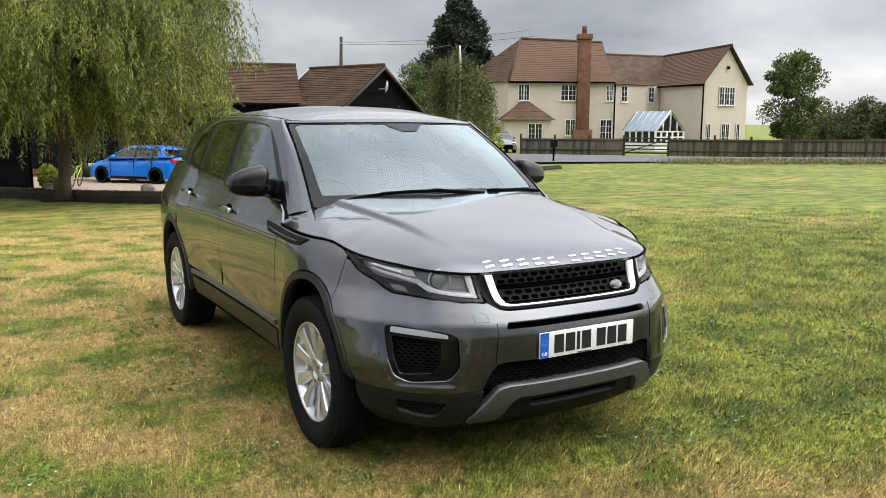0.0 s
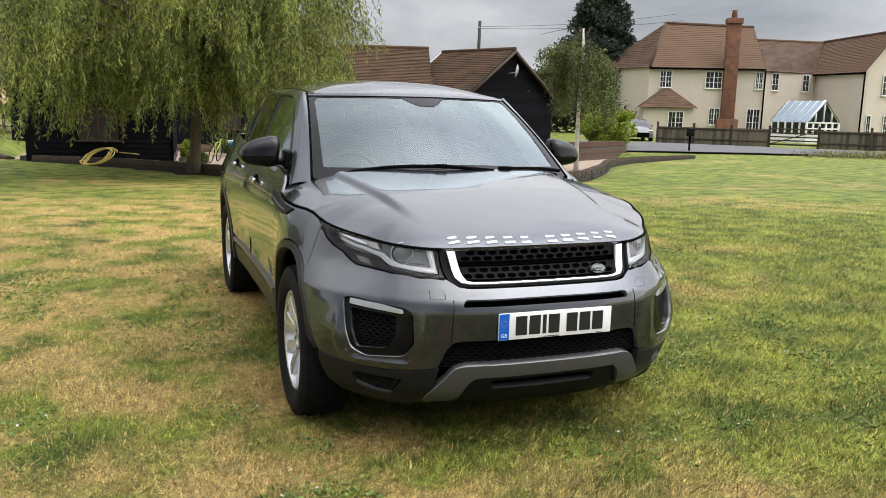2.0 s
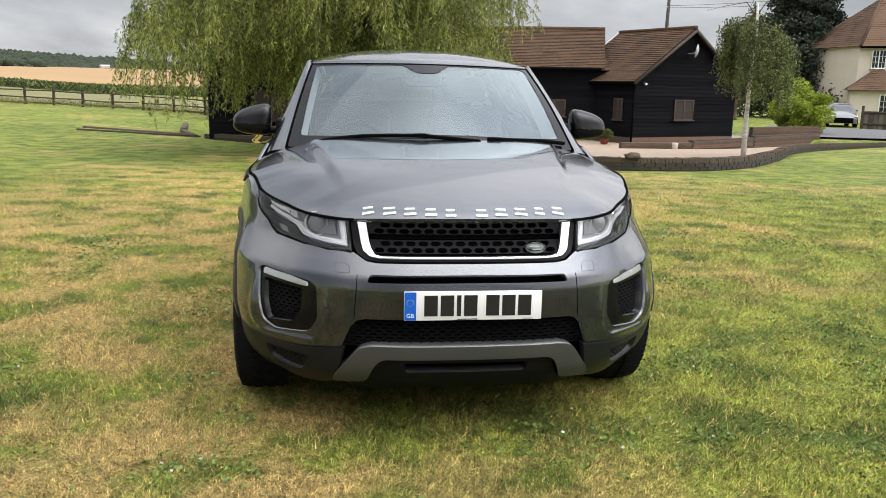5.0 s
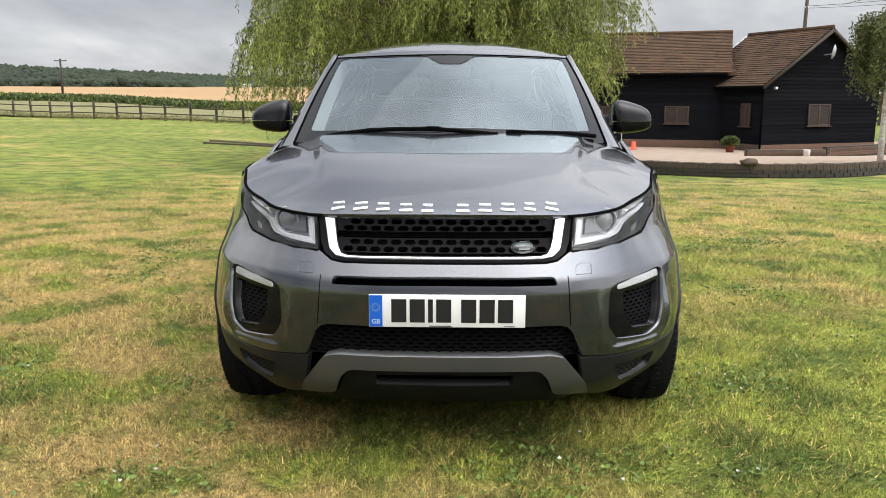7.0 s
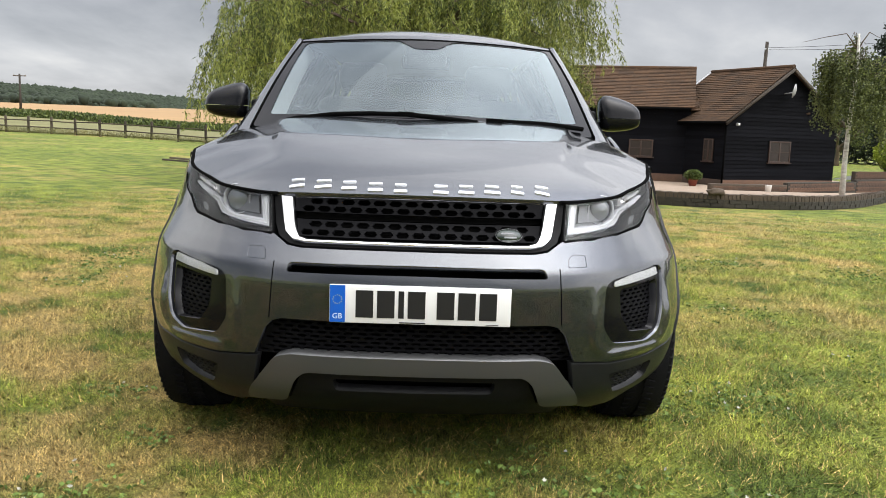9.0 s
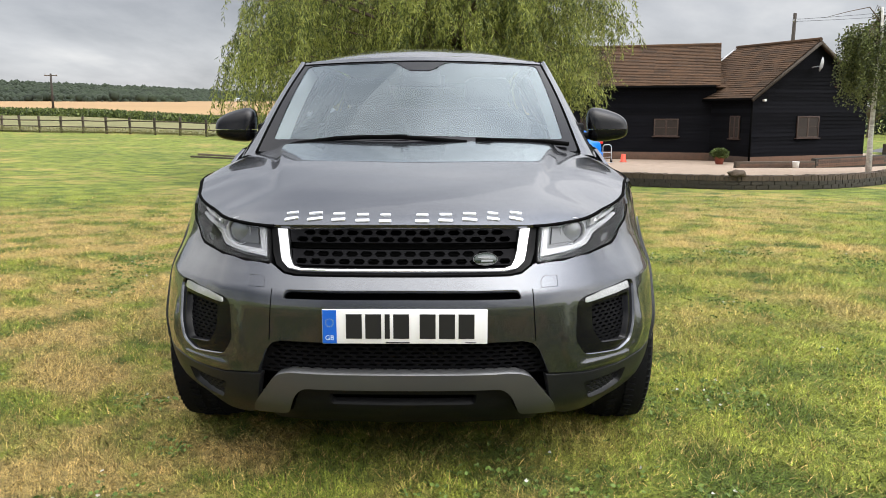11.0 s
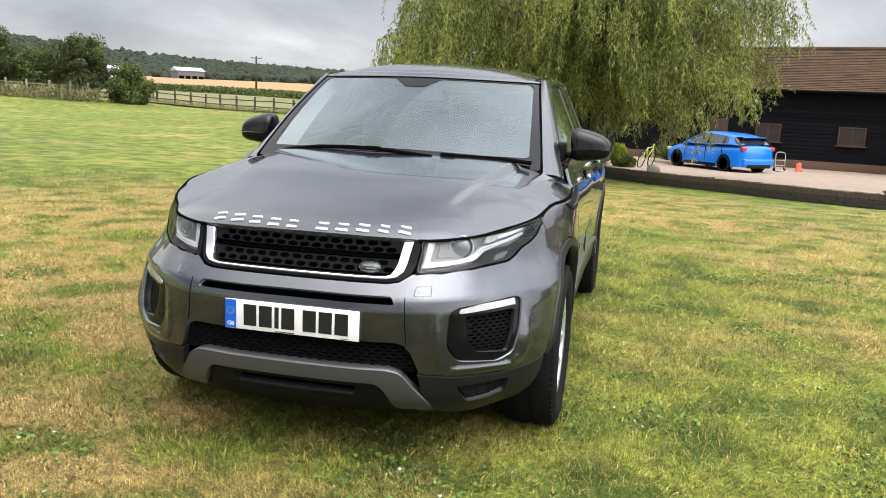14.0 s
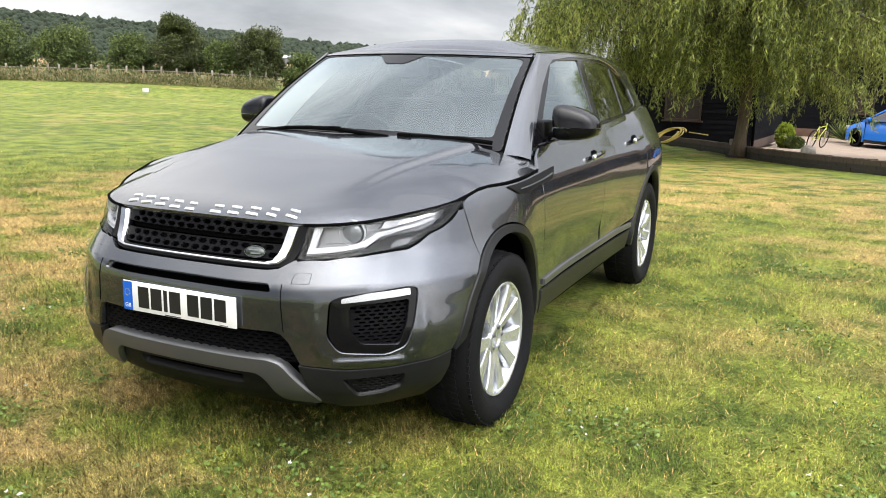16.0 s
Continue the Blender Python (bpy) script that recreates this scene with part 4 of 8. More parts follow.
def build_barn():
    b = thing("barn", Matrix.Identity(4), "long black weatherboarded barn with brown tile roofs and gabled wing", "barn")
    z0 = -0.98
    # gabled wing
    A, B = Vector((11.75, 32.0)), Vector((17.6, 34.6))
    u = (B - A).normalized(); v = Vector((-u.y, u.x))
    ze, za = 1.95, 4.12
    back = 4.7
    w, m = boarded_wall(b, A, B, z0, ze, za, plinth=0.34)
    Lg = (B - A).length
    casement(w, Matrix.Identity(4), 2.45, 3.62, 0.16, 0.98, M_WINDOWWOOD, 2, 1, True)
    left, _ = boarded_wall(b, A + v * back, A, z0, ze, None, plinth=0.34)
    casement(left, Matrix.Identity(4), back - 1.15, back - 0.62, 0.14, 1.0, M_WINDOWWOOD, 2, 1, True)
    boarded_wall(b, B, B + v * back, z0, ze, None, plinth=0.34)
    o = 0.28
    P = lambda q, z: (q.x, q.y, z)
    mid = (A + B) / 2
    r0, r1 = mid - v * o, mid + v * back
    sl = (za - ze) / (Lg / 2)
    eL, eR = A - u * o, B + u * o
    dz = ze - o * sl
    tiled_plane(b, (P(eL - v * o, dz), P(eL + v * back, dz), P(r1, za + 0.05), P(r0, za + 0.05)), M_BARNTILE)
    tiled_plane(b, (P(eR - v * o, dz), P(eR + v * back, dz), P(r1, za + 0.05), P(r0, za + 0.05)), M_BARNTILE)
    ridge(b, P(r0, za + 0.07), P(r1, za + 0.07), M_BARNTILE)
    part("valley_lead", tube_bm([P(r1, za + 0.06), P(eL + v * back, dz + 0.06)], 0.06, 6), M_DISH, b)
    for e in (eL, eR):
        part("barge_board", tube_bm([P(e - v * (o + 0.03), dz - 0.08), P(r0 - v * 0.03, za - 0.06)], 0.075, 4), M_FENCEWOOD, b)
    part("downpipe", tube_bm([P(A - u * 0.05 - v * 0.06, ze - 0.1), P(A - u * 0.05 - v * 0.06, z0 + 0.1)], 0.045, 8), M_BLACK, b)
    part("gutter", tube_bm([P(eL - v * o, dz - 0.05), P(eL + v * back, dz - 0.05)], 0.06, 8), M_BLACK, b)
    sp = A + u * 0.55
    part("outside_lamp", box_bm(-0.06, 0.06, -0.16, -0.03, 0, 0.10, 0.02), M_WHITEPAINT, b, "", Matrix.Translation((sp.x, sp.y, ze - 0.32)) @ Matrix.Rotation(math.atan2(u.y, u.x), 4, "Z"))
    # main range
    E, F = Vector((-7.5, 39.5)), Vector((10.9, 34.2))
    u = (F - E).normalized(); v = Vector((-u.y, u.x))
    ze, za, dep = 2.45, 4.30, 7.0
    w, m = boarded_wall(b, E, F, z0, ze, None, plinth=0.40)
    for x0, x1 in ((16.6, 17.6), (13.3, 14.3), (9.4, 10.4), (5.7, 6.7), (1.6, 2.6)):
        casement(w, Matrix.Identity(4), x0, x1, 0.18, 0.86, M_WINDOWWOOD, 2, 1, True)
    part("barn_door", box_bm(11.2, 12.1, -0.06, -0.03, z0 + 0.02, 1.05, 0.01), M_WINDOWWOOD, w, "stained timber door")
    boarded_wall(b, F, F + v * dep, z0, ze, za, plinth=0.40)
    boarded_wall(b, F + v * dep, E + v * dep, z0, ze, None, plinth=0.40)
    boarded_wall(b, E + v * dep, E, z0, ze, za, plinth=0.40)
    r0, r1 = E + v * dep / 2 - u * o, F + v * dep / 2 + u * 0.14
    tiled_plane(b, (P(E - v * o - u * o, ze - 0.1), P(F - v * o + u * 0.16, ze - 0.1), P(r1, za), P(r0, za)), M_BARNTILE)
    tiled_plane(b, (P(E + v * (dep + o) - u * o, ze - 0.1), P(F + v * (dep + o) + u * 0.1, ze - 0.1), P(r1, za), P(r0, za)), M_BARNTILE)
    ridge(b, P(r0, za + 0.03), P(r1, za + 0.03), M_BARNTILE)
    part("gutter", tube_bm([P(E - v * o, ze - 0.16), P(F - v * o, ze - 0.16)], 0.06, 8), M_BLACK, b)
    # lower link roof between the two
    G = F + u * 5.0
    tiled_plane(b, (P(F - v * 0.1, ze - 0.2), P(G + v * 1.0, ze - 0.2), P(G + v * dep * 0.5, za - 0.7), P(F + v * dep * 0.5 - u * 0.2, za - 0.7)), M_BARNTILE)
    ridge(b, P(F + v * dep * 0.5 - u * 0.2, za - 0.68), P(G + v * dep * 0.5, za - 0.68), M_BARNTILE)
    d = thing("satellite_dish", Matrix.Translation((14.55, 32.95, 3.15)) @ pose(0, 0, 0, 0, 0, 60), "grey satellite dish on the barn's gable", "dish")
    part("dish_bowl", lathe_bm([(0.001, 0.0), (0.15, 0.02), (0.30, 0.09), (0.30, 0.10), (0.15, 0.035), (0.001, 0.015)], 28, "y"), M_DISH, d, "", pose(0, -0.35, 0, 10, 0, 0))
    part("dish_arm", tube_bm([(0, 0.1, -0.1), (0, -0.3, -0.05)], 0.02, 6), M_DISH, d)


build_shed()
build_barn()


def at_bearing(az, d, z=None):
    x, y = polar(az, d)
    x, y = x - 2.2, y - 2.7
    return Vector((x, y, gz(x, y) if z is None else z))


M_CHIMNEY = mat("chimney_brick", (0.24, 0.105, 0.058), 0.9, var=0.5, scale=2.5, bump=0.5, bscale=14, color2=(0.085, 0.045, 0.034))


def build_house():
    h = thing("farmhouse", Matrix.Identity(4), "large cream-rendered farmhouse with brown tile roofs and a tall brick chimney", "house")
    z0 = -0.9

    def wall(a, b, z1, apex=None):
        m, ln = frame_on(a, b, 0)
        bm = bmesh.new()
        poly = [(0, z0), (ln, z0), (ln, z1)] + ([(ln * apex[0], apex[1])] if apex else []) + [(0, z1)]
        f, g = [bm.verts.new((x, 0, z)) for x, z in poly], [bm.verts.new((x, 0.3, z)) for x, z in poly]
        bm.faces.new(f); bm.faces.new(g[::-1])
        for k in range(len(poly)):
            q = (k + 1) % len(poly)
            bm.faces.new((f[k], g[k], g[q], f[q]))
        return part("wall", bm, M_RENDER, h, "", m), ln
    A = at_bearing(33.95, 71.0); L0 = at_bearing(30.65, 76.0); D = at_bearing(41.1, 72.5); E = at_bearing(44.1, 77.0); C = at_bearing(46.85, 69.5); G = at_bearing(49.6, 72.5)
    e1 = 5.0
    w0, _ = wall(L0, A, e1)
    w1, l1 = wall(A, D, e1)
    w2, l2 = wall(D, E, e1 - 0.15)
    w3, l3 = wall(E, C, e1 - 0.15)
    gz1 = 7.75
    w4, l4 = wall(C, G, e1 - 0.3, (0.52, gz1 - 0.15))
    I = Matrix.Identity(4)
    for x0, x1 in ((0.10, 0.20), (0.50, 0.64), (0.93, 0.99)):
        casement(w1, I, l1 * x0, l1 * x1 if x1 < 0.98 else l1 * 0.99, 3.45, 4.72, M_WHITEPAINT, 2, 2, False)
    casement(w1, I, l1 * 0.55, l1 * 0.64, 0.5, 1.8, M_WHITEPAINT, 2, 2, False)
    casement(w1, I, l1 * 0.88, l1 * 0.99, 0.2, 1.8, M_WHITEPAINT, 2, 2, False)
    casement(w2, I, l2 * 0.15, l2 * 0.27, 3.4, 4.7, M_WHITEPAINT, 1, 2, False)
    casement(w2, I, l2 * 0.74, l2 * 0.86, 3.4, 4.7, M_WHITEPAINT, 1, 2, False)
    casement(w4, I, l4 * 0.36, l4 * 0.70, 3.05, 4.45, M_WHITEPAINT, 3, 2, False)
    casement(w4, I, l4 * 0.45, l4 * 0.62, -0.1, 1.5, M_WHITEPAINT, 2, 2, False)
    casement(w4, I, l4 * 0.12, l4 * 0.2, -0.1, 1.5, M_WHITEPAINT, 1, 2, False)
    casement(w4, I, l4 * 0.78, l4 * 0.86, -0.1, 1.5, M_WHITEPAINT, 1, 2, False)
    part("wall_lamp", box_bm(l4 * 0.52 - 0.12, l4 * 0.52 + 0.12, -0.2, -0.02, 5.9, 6.1, 0.03), M_BLACK, w4)
    # roofs
    V = lambda p, z, d=(0, 0): (p.x + d[0], p.y + d[1], z)
    n1 = (D - A).xy.normalized(); b1 = Vector((-n1.y, n1.x))
    o = -b1 * 0.35
    R0, R1 = at_bearing(34.75, 75.5), at_bearing(40.2, 77.5)
    tiled_plane(h, (V(A, e1, o), V(D, e1, o), V(R1, 8.75), V(R0, 8.95)), M_ROOFTILE, 0.28)
    tiled_plane(h, (V(L0, e1, (-0.4, -0.1)), V(A, e1, (-0.2, -0.35)), V(R0, 8.95), V(R0, 8.95)), M_ROOFTILE, 0.28)
    ridge(h, V(R0, 8.98), V(R1, 8.78), M_ROOFTILE, 0.14)
    ridge(h, V(A, e1 + 0.02, o), V(R0, 8.98), M_ROOFTILE, 0.12)
    R2, R3 = at_bearing(40.0, 78.0), at_bearing(44.6, 82.0)
    tiled_plane(h, (V(D, e1 - 0.15, o), V(E, e1 - 0.15), V(R3, 7.75), V(R2, 7.75)), M_ROOFTILE, 0.28)
    ridge(h, V(R2, 7.78), V(R3, 7.78), M_ROOFTILE, 0.12)
    tiled_plane(h, (V(D, e1, o), V(D, e1, b1 * 2), V(R1, 8.75, b1 * 1.0), V(R1, 8.75)), M_ROOFTILE, 0.28)
    Q0, Q1 = at_bearing(44.0, 83.0), C.lerp(G, 0.52)
    gb = (G - C).xy.normalized(); gn = Vector((gb.y, -gb.x))
    tiled_plane(h, (V(E, e1 - 0.2, -gb * 0.3), V(C, e1 - 0.35, gn * 0.35 - gb * 0.3), V(Q1, gz1, gn * 0.35), V(Q0, gz1 + 0.1)), M_ROOFTILE, 0.28)
    far = G + (Q0 - Q1)
    tiled_plane(h, (V(G, e1 - 0.35, gn * 0.35 + gb * 0.3), V(far, e1 - 0.2), V(Q0, gz1 + 0.1), V(Q1, gz1, gn * 0.35)), M_ROOFTILE, 0.28)
    ridge(h, V(Q0, gz1 + 0.1), V(Q1, gz1, gn * 0.35), M_ROOFTILE, 0.12)
    # chimney on the front wall
    ca = A.lerp(D, 0.705)
    cm = Matrix.Translation((ca.x, ca.y, 0)) @ Matrix.Rotation(math.atan2(n1.y, n1.x), 4, "Z")
    ch = part("chimney", box_bm(-0.52, 0.52, -0.55, 0.25, 1.0, 8.5, 0.02), M_CHIMNEY, h, "tall red brick chimney stack", cm)
    part("chimney_foot", box_bm(-0.85, 0.85, -0.62, 0.2, z0, 1.0, 0.15), M_CHIMNEY, ch)
    part("chimney_cap", box_bm(-0.62, 0.62, -0.66, 0.36, 8.5, 8.95, 0.05), M_CHIMNEY, ch)
    part("chimney_pot", lathe_bm([(0.2, 8.95), (0.24, 9.0), (0.19, 9.5), (0.22, 9.6), (0.15, 9.6)], 14), M_CHIMNEY, ch)
    part("downpipe", tube_bm([(D.x, D.y - 0.15, e1), (D.x, D.y - 0.15, z0)], 0.07, 6), M_BLACK, h)
    part("downpipe", tube_bm([(C.x - 0.1, C.y - 0.15, e1 - 0.2), (C.x - 0.1, C.y - 0.15, z0)], 0.07, 6), M_BLACK, h)
    part("gutter", tube_bm([V(A, e1 - 0.05, o), V(D, e1 - 0.05, o)], 0.08, 6), M_BLACK, h)
    part("gutter", tube_bm([V(E, e1 - 0.25, -gb * 0.3), V(C, e1 - 0.4, gn * 0.35 - gb * 0.3)], 0.08, 6), M_BLACK, h)
    # bay with a hipped roof
    ba, bb = at_bearing(33.75, 69.2), at_bearing(36.9, 69.4)
    bw, bl = wall(ba, bb, 1.75)
    side = bb + Vector((b1.x, b1.y, 0)) * 3.0
    wall(bb, side, 1.75)
    wall(ba + Vector((b1.x, b1.y, 0)) * 2.5, ba, 1.75)
    casement(bw, I, bl * 0.52, bl * 0.82, 0.2, 1.45, M_WHITEPAINT, 2, 2, False)
    top = at_bearing(35.1, 71.3)
    off = Vector((n1.x, n1.y, 0)) * 0.35
    f1, f2 = ba - off - Vector((b1.x, b1.y, 0)) * 0.35, bb + off - Vector((b1.x, b1.y, 0)) * 0.35
    f3, f0 = side + off, ba - off + Vector((b1.x, b1.y, 0)) * 2.4
    for p, q in ((f1, f2), (f2, f3), (f0, f1)):
        tiled_plane(h, (V(p, 1.78), V(q, 1.78), V(top, 3.55), V(top, 3.55)), M_ROOFTILE, 0.28)
    # glazed porch
    porch = part("glazed_porch", bmesh.new(), M_WHITEPAINT, h, "white glazed porch with a glass roof")
    p0, p1 = at_bearing(43.95, 64.0), at_bearing(45.75, 66.3)
    ux = (p1 - p0).xy.normalized(); uy = Vector((-ux.y, ux.x))
    pw = (p1 - p0).length
    pm = Matrix.Translation((p0.x, p0.y, 0)) @ Matrix.Rotation(math.atan2(ux.y, ux.x), 4, "Z")
    part("porch_base", box_bm(0, pw, 0, 3.4, z0, 0.05, 0.02), M_WHITEPAINT, porch, "", pm)
    part("porch_glass", box_bm(0.05, pw - 0.05, 0.05, 3.3, 0.05, 0.90), M_PANE, porch, "", pm)
    for k in range(6):
        x = pw * k / 5
        part("porch_post", box_bm(x - 0.07, x + 0.07, -0.04, 0.06, 0.0, 0.95, 0.01), M_WHITEPAINT, porch, "", pm)
        part("porch_post", box_bm(-0.04, 0.06, k * 0.66 - 0.05, k * 0.66 + 0.05, 0.0, 0.95, 0.01), M_WHITEPAINT, porch, "", pm)
    for z in (0.05, 0.5, 0.92):
        part("porch_rail", box_bm(0, pw, -0.05, 0.05, z - 0.05, z + 0.05, 0.01), M_WHITEPAINT, porch, "", pm)
    bm = bmesh.new()
    t = [bm.verts.new(p) for p in ((0, 0.03, 0.95), (pw, 0.03, 0.95), (pw / 2, 0.03, 2.45))]
    bm.faces.new(t)
    part("porch_gable", bm, M_PANE, porch, "", pm)
    for a, b in (((0, 0, 0.95), (pw / 2, 0, 2.48)), ((pw, 0, 0.95), (pw / 2, 0, 2.48)), ((pw / 2, 0, 0.95), (pw / 2, 0, 2.48)), ((pw * 0.25, 0, 0.95), (pw * 0.25, 0, 1.72)), ((pw * 0.75, 0, 0.95), (pw * 0.75, 0, 1.72))):
        part("gable_bar", tube_bm([a, b], 0.07, 4), M_WHITEPAINT, porch, "", pm)
    glass_roof = mat("porch_roof_glass", (0.26, 0.33, 0.40), 0.25, 0.1, coat=0.3)
    for s, e in (((0, 0.95), (pw / 2, 2.45)), ((pw, 0.95), (pw / 2, 2.45))):
        bm = bmesh.new()
        bm.faces.new([bm.verts.new(p) for p in ((s[0], -0.15, s[1]), (e[0], -0.15, e[1]), (e[0], 3.4, e[1]), (s[0], 3.4, s[1]))])
        part("glass_slope", bm, glass_roof, porch, "", pm)
        for k in range(6):
            part("roof_bar", tube_bm([(s[0], k * 0.66, s[1] + 0.03), (e[0], k * 0.66, e[1] + 0.03)], 0.022, 4), M_WHITEPAINT, porch, "", pm)
    # slate lean-to beside it
    q0, q1, q2, q3 = at_bearing(41.75, 68.6), at_bearing(43.5, 66.6), at_bearing(44.2, 69.0), at_bearing(42.5, 70.8)
    tiled_plane(h, ((q0.x, q0.y, 1.0), (q1.x, q1.y, 1.0), (q2.x, q2.y, 2.35), (q3.x, q3.y, 2.35)), M_SLATE, 0.28)
    lw, ll = wall(q0, q1, 0.98)
    casement(lw, I, ll * 0.15, ll * 0.5, -0.2, 0.8, M_WHITEPAINT, 2, 1, False)


build_house()


# ---- fences, poles ----
def build_rail_fence():
    P = [(-46, 54.5), (-36.3, 53.9), (-27.6, 50.5), (-16.2, 46.8), (-5, 43.8)]
    s = np.concatenate([[0], np.cumsum(np.hypot(*np.diff(np.array(P), axis=0).T))])
    fxx, fyy = pch([(a, p[0]) for a, p in zip(s, P)]), pch([(a, p[1]) for a, p in zip(s, P)])
    f = thing("rail_fence", Matrix.Identity(4), "weathered timber post and rail fence at the lawn's far edge", "fence")
    rng = np.random.default_rng(4)
    n = int(s[-1] / 1.85)
    pts = [(float(fxx(k * s[-1] / n)), float(fyy(k * s[-1] / n))) for k in range(n + 1)]
    for x, y in pts:
        h = 1.05 + rng.uniform(-0.04, 0.06)
        part("post", box_bm(-0.065, 0.065, -0.05, 0.05, -0.2, h, 0.01), M_FENCEWOOD, f, "", Matrix.Translation((x, y, gz(x, y))) @ pose(0, 0, 0, rng.normal() * 1.0, rng.normal() * 1.0, -15))
    for (x0, y0), (x1, y1) in zip(pts, pts[1:]):
        for hz in (0.40, 0.80):
            z0, z1 = gz(x0, y0) + hz + rng.normal() * 0.02, gz(x1, y1) + hz + rng.normal() * 0.02
            part("rail", tube_bm([(x0, y0 - 0.07, z0), (x1, y1 - 0.07, z1)], 0.05, 4), M_FENCEWOOD, f)


M_LANEWOOD = mat("dark_fence_timber", (0.060, 0.045, 0.033), 0.9, var=0.5, scale=3, per=0.5, bump=0.4, bscale=30, stretch=(1, 1, 0.3))
M_LANEBOARD = mat("grey_fence_board", (0.135, 0.118, 0.092), 0.95, var=0.6, scale=1.6, per=0.7, bump=0.4, bscale=30, stretch=(1, 1, 0.4), color2=(0.06, 0.05, 0.04))


def build_lane_fence():
    f = thing("lane_fence", Matrix.Identity(4), "weathered close-boarded fence along the lane with a five-bar gate", "fence")
    P = [(29.4, 42.6), (34.5, 38.2), (38.2, 34.0), (44.0, 27.6), (50.5, 20.2), (60, 9.5)]
    rng = np.random.default_rng(9)
    for i, (a, b) in enumerate(zip(P, P[1:])):
        d = math.atan2(b[1] - a[1], b[0] - a[0])
        ln = math.hypot(b[0] - a[0], b[1] - a[1])
        k = max(1, int(ln / 1.9))
        for j in range(k):
            t0, t1 = j / k, (j + 1) / k
            x0, y0 = a[0] + (b[0] - a[0]) * t0, a[1] + (b[1] - a[1]) * t0
            z = gz(x0, y0)
            m = Matrix.Translation((x0, y0, z)) @ Matrix.Rotation(d, 4, "Z")
            w = ln / k
            gate = i == 1 and j == 0
            part("post", box_bm(-0.07, 0.07, -0.10, 0.04, -0.2, 1.32 + rng.uniform(-0.05, 0.1), 0.01), M_LANEWOOD, f, "", m)
            if gate:
                g = part("gate_rail", box_bm(0.05, w - 0.05, -0.03, 0.03, 0.15, 0.25, 0.01), M_LANEWOOD, f, "", m)
                for q in (0.4, 0.62, 0.85, 1.1):
                    part("gate_rail", box_bm(0.05, w - 0.05, -0.03, 0.03, q, q + 0.08, 0.01), M_LANEWOOD, f, "", m)
                part("gate_brace", tube_bm([(0.05, -0.04, 0.2), (w - 0.05, -0.04, 1.1)], 0.04, 4), M_LANEWOOD, f, "", m)
                continue
            pnl = part("panel", box_bm(0.07, w - 0.07, -0.015, 0.015, 0.03, 1.10 + rng.uniform(-0.02, 0.02), 0.0), M_LANEBOARD, f, "", m)
            for q in (0.3, 0.95):
                part("rail", box_bm(0.0, w, -0.06, -0.02, q, q + 0.09, 0.01), M_LANEWOOD, pnl)
            for q in range(8):
                xx = 0.07 + (w - 0.14) * (q + 0.5) / 8
                part("slat", box_bm(xx - 0.1, xx + 0.1, -0.022, -0.0152, 0.05, 1.08 + rng.uniform(-0.01, 0.01)), M_LANEBOARD, pnl)


M_PALEWOOD = mat("bleached_timber", (0.32, 0.275, 0.22), 0.9, var=0.4, scale=3, per=0.5, bump=0.4, bscale=30, stretch=(1, 1, 0.3))


def build_scrub_fence():
    f = thing("picket_fence", Matrix.Identity(4), "old grey paling fence half hidden by weeds", "fence")
    rng = np.random.default_rng(14)
    P = [(-37, 46.5), (-43, 42.0), (-49, 38.5), (-56, 37.5), (-60, 36.0)]
    for a, b in zip(P, P[1:]):
        for t in np.arange(0, 1, 0.17):
            x, y = a[0] + (b[0] - a[0]) * t, a[1] + (b[1] - a[1]) * t
            part("post", box_bm(-0.06, 0.06, -0.05, 0.05, -0.1, 1.15 + rng.uniform(-0.1, 0.15), 0.01), M_PALEWOOD, f, "", Matrix.Translation((x, y, gz(x, y))) @ pose(0, 0, 0, rng.normal() * 2, rng.normal() * 3, 30))
        z0, z1 = gz(*a), gz(*b)
        for hz in (0.5, 0.95):
            part("rail", tube_bm([(*a, z0 + hz), (*b, z1 + hz)], 0.045, 4), M_PALEWOOD, f)


build_rail_fence()
build_lane_fence()
build_scrub_fence()


M_DARKPOLE = mat("tarred_timber", (0.05, 0.04, 0.032), 0.9, var=0.4, scale=3, bump=0.3, bscale=20)


def pole(name, x, y, h, r, label, arm=True, lean=0.0):
    z = gz(x, y)
    p = thing(name, Matrix.Translation((x, y, z)) @ pose(0, 0, 0, 0, lean, 0), label, "pole")
    part("post", tube_bm([(0, 0, -0.3), (0, 0, h)], [r * 1.2, r * 0.8], 10), M_DARKPOLE, p)
    if arm:
        part("crossarm", box_bm(-0.9, 0.9, -0.06, 0.06, h - 0.35, h - 0.22, 0.01), M_FENCEWOOD, p)
        for q in (-0.8, 0.0, 0.8):
            part("insulator", lathe_bm([(0.05, h - 0.22), (0.07, h - 0.12), (0.03, h - 0.02), (0.001, h)], 8), M_DISH, p, "", Matrix.Translation((q, 0, 0)))
    else:
        part("bracket", box_bm(-0.12, 0.12, -0.10, 0.10, h - 0.6, h - 0.45, 0.02), M_STEEL, p)


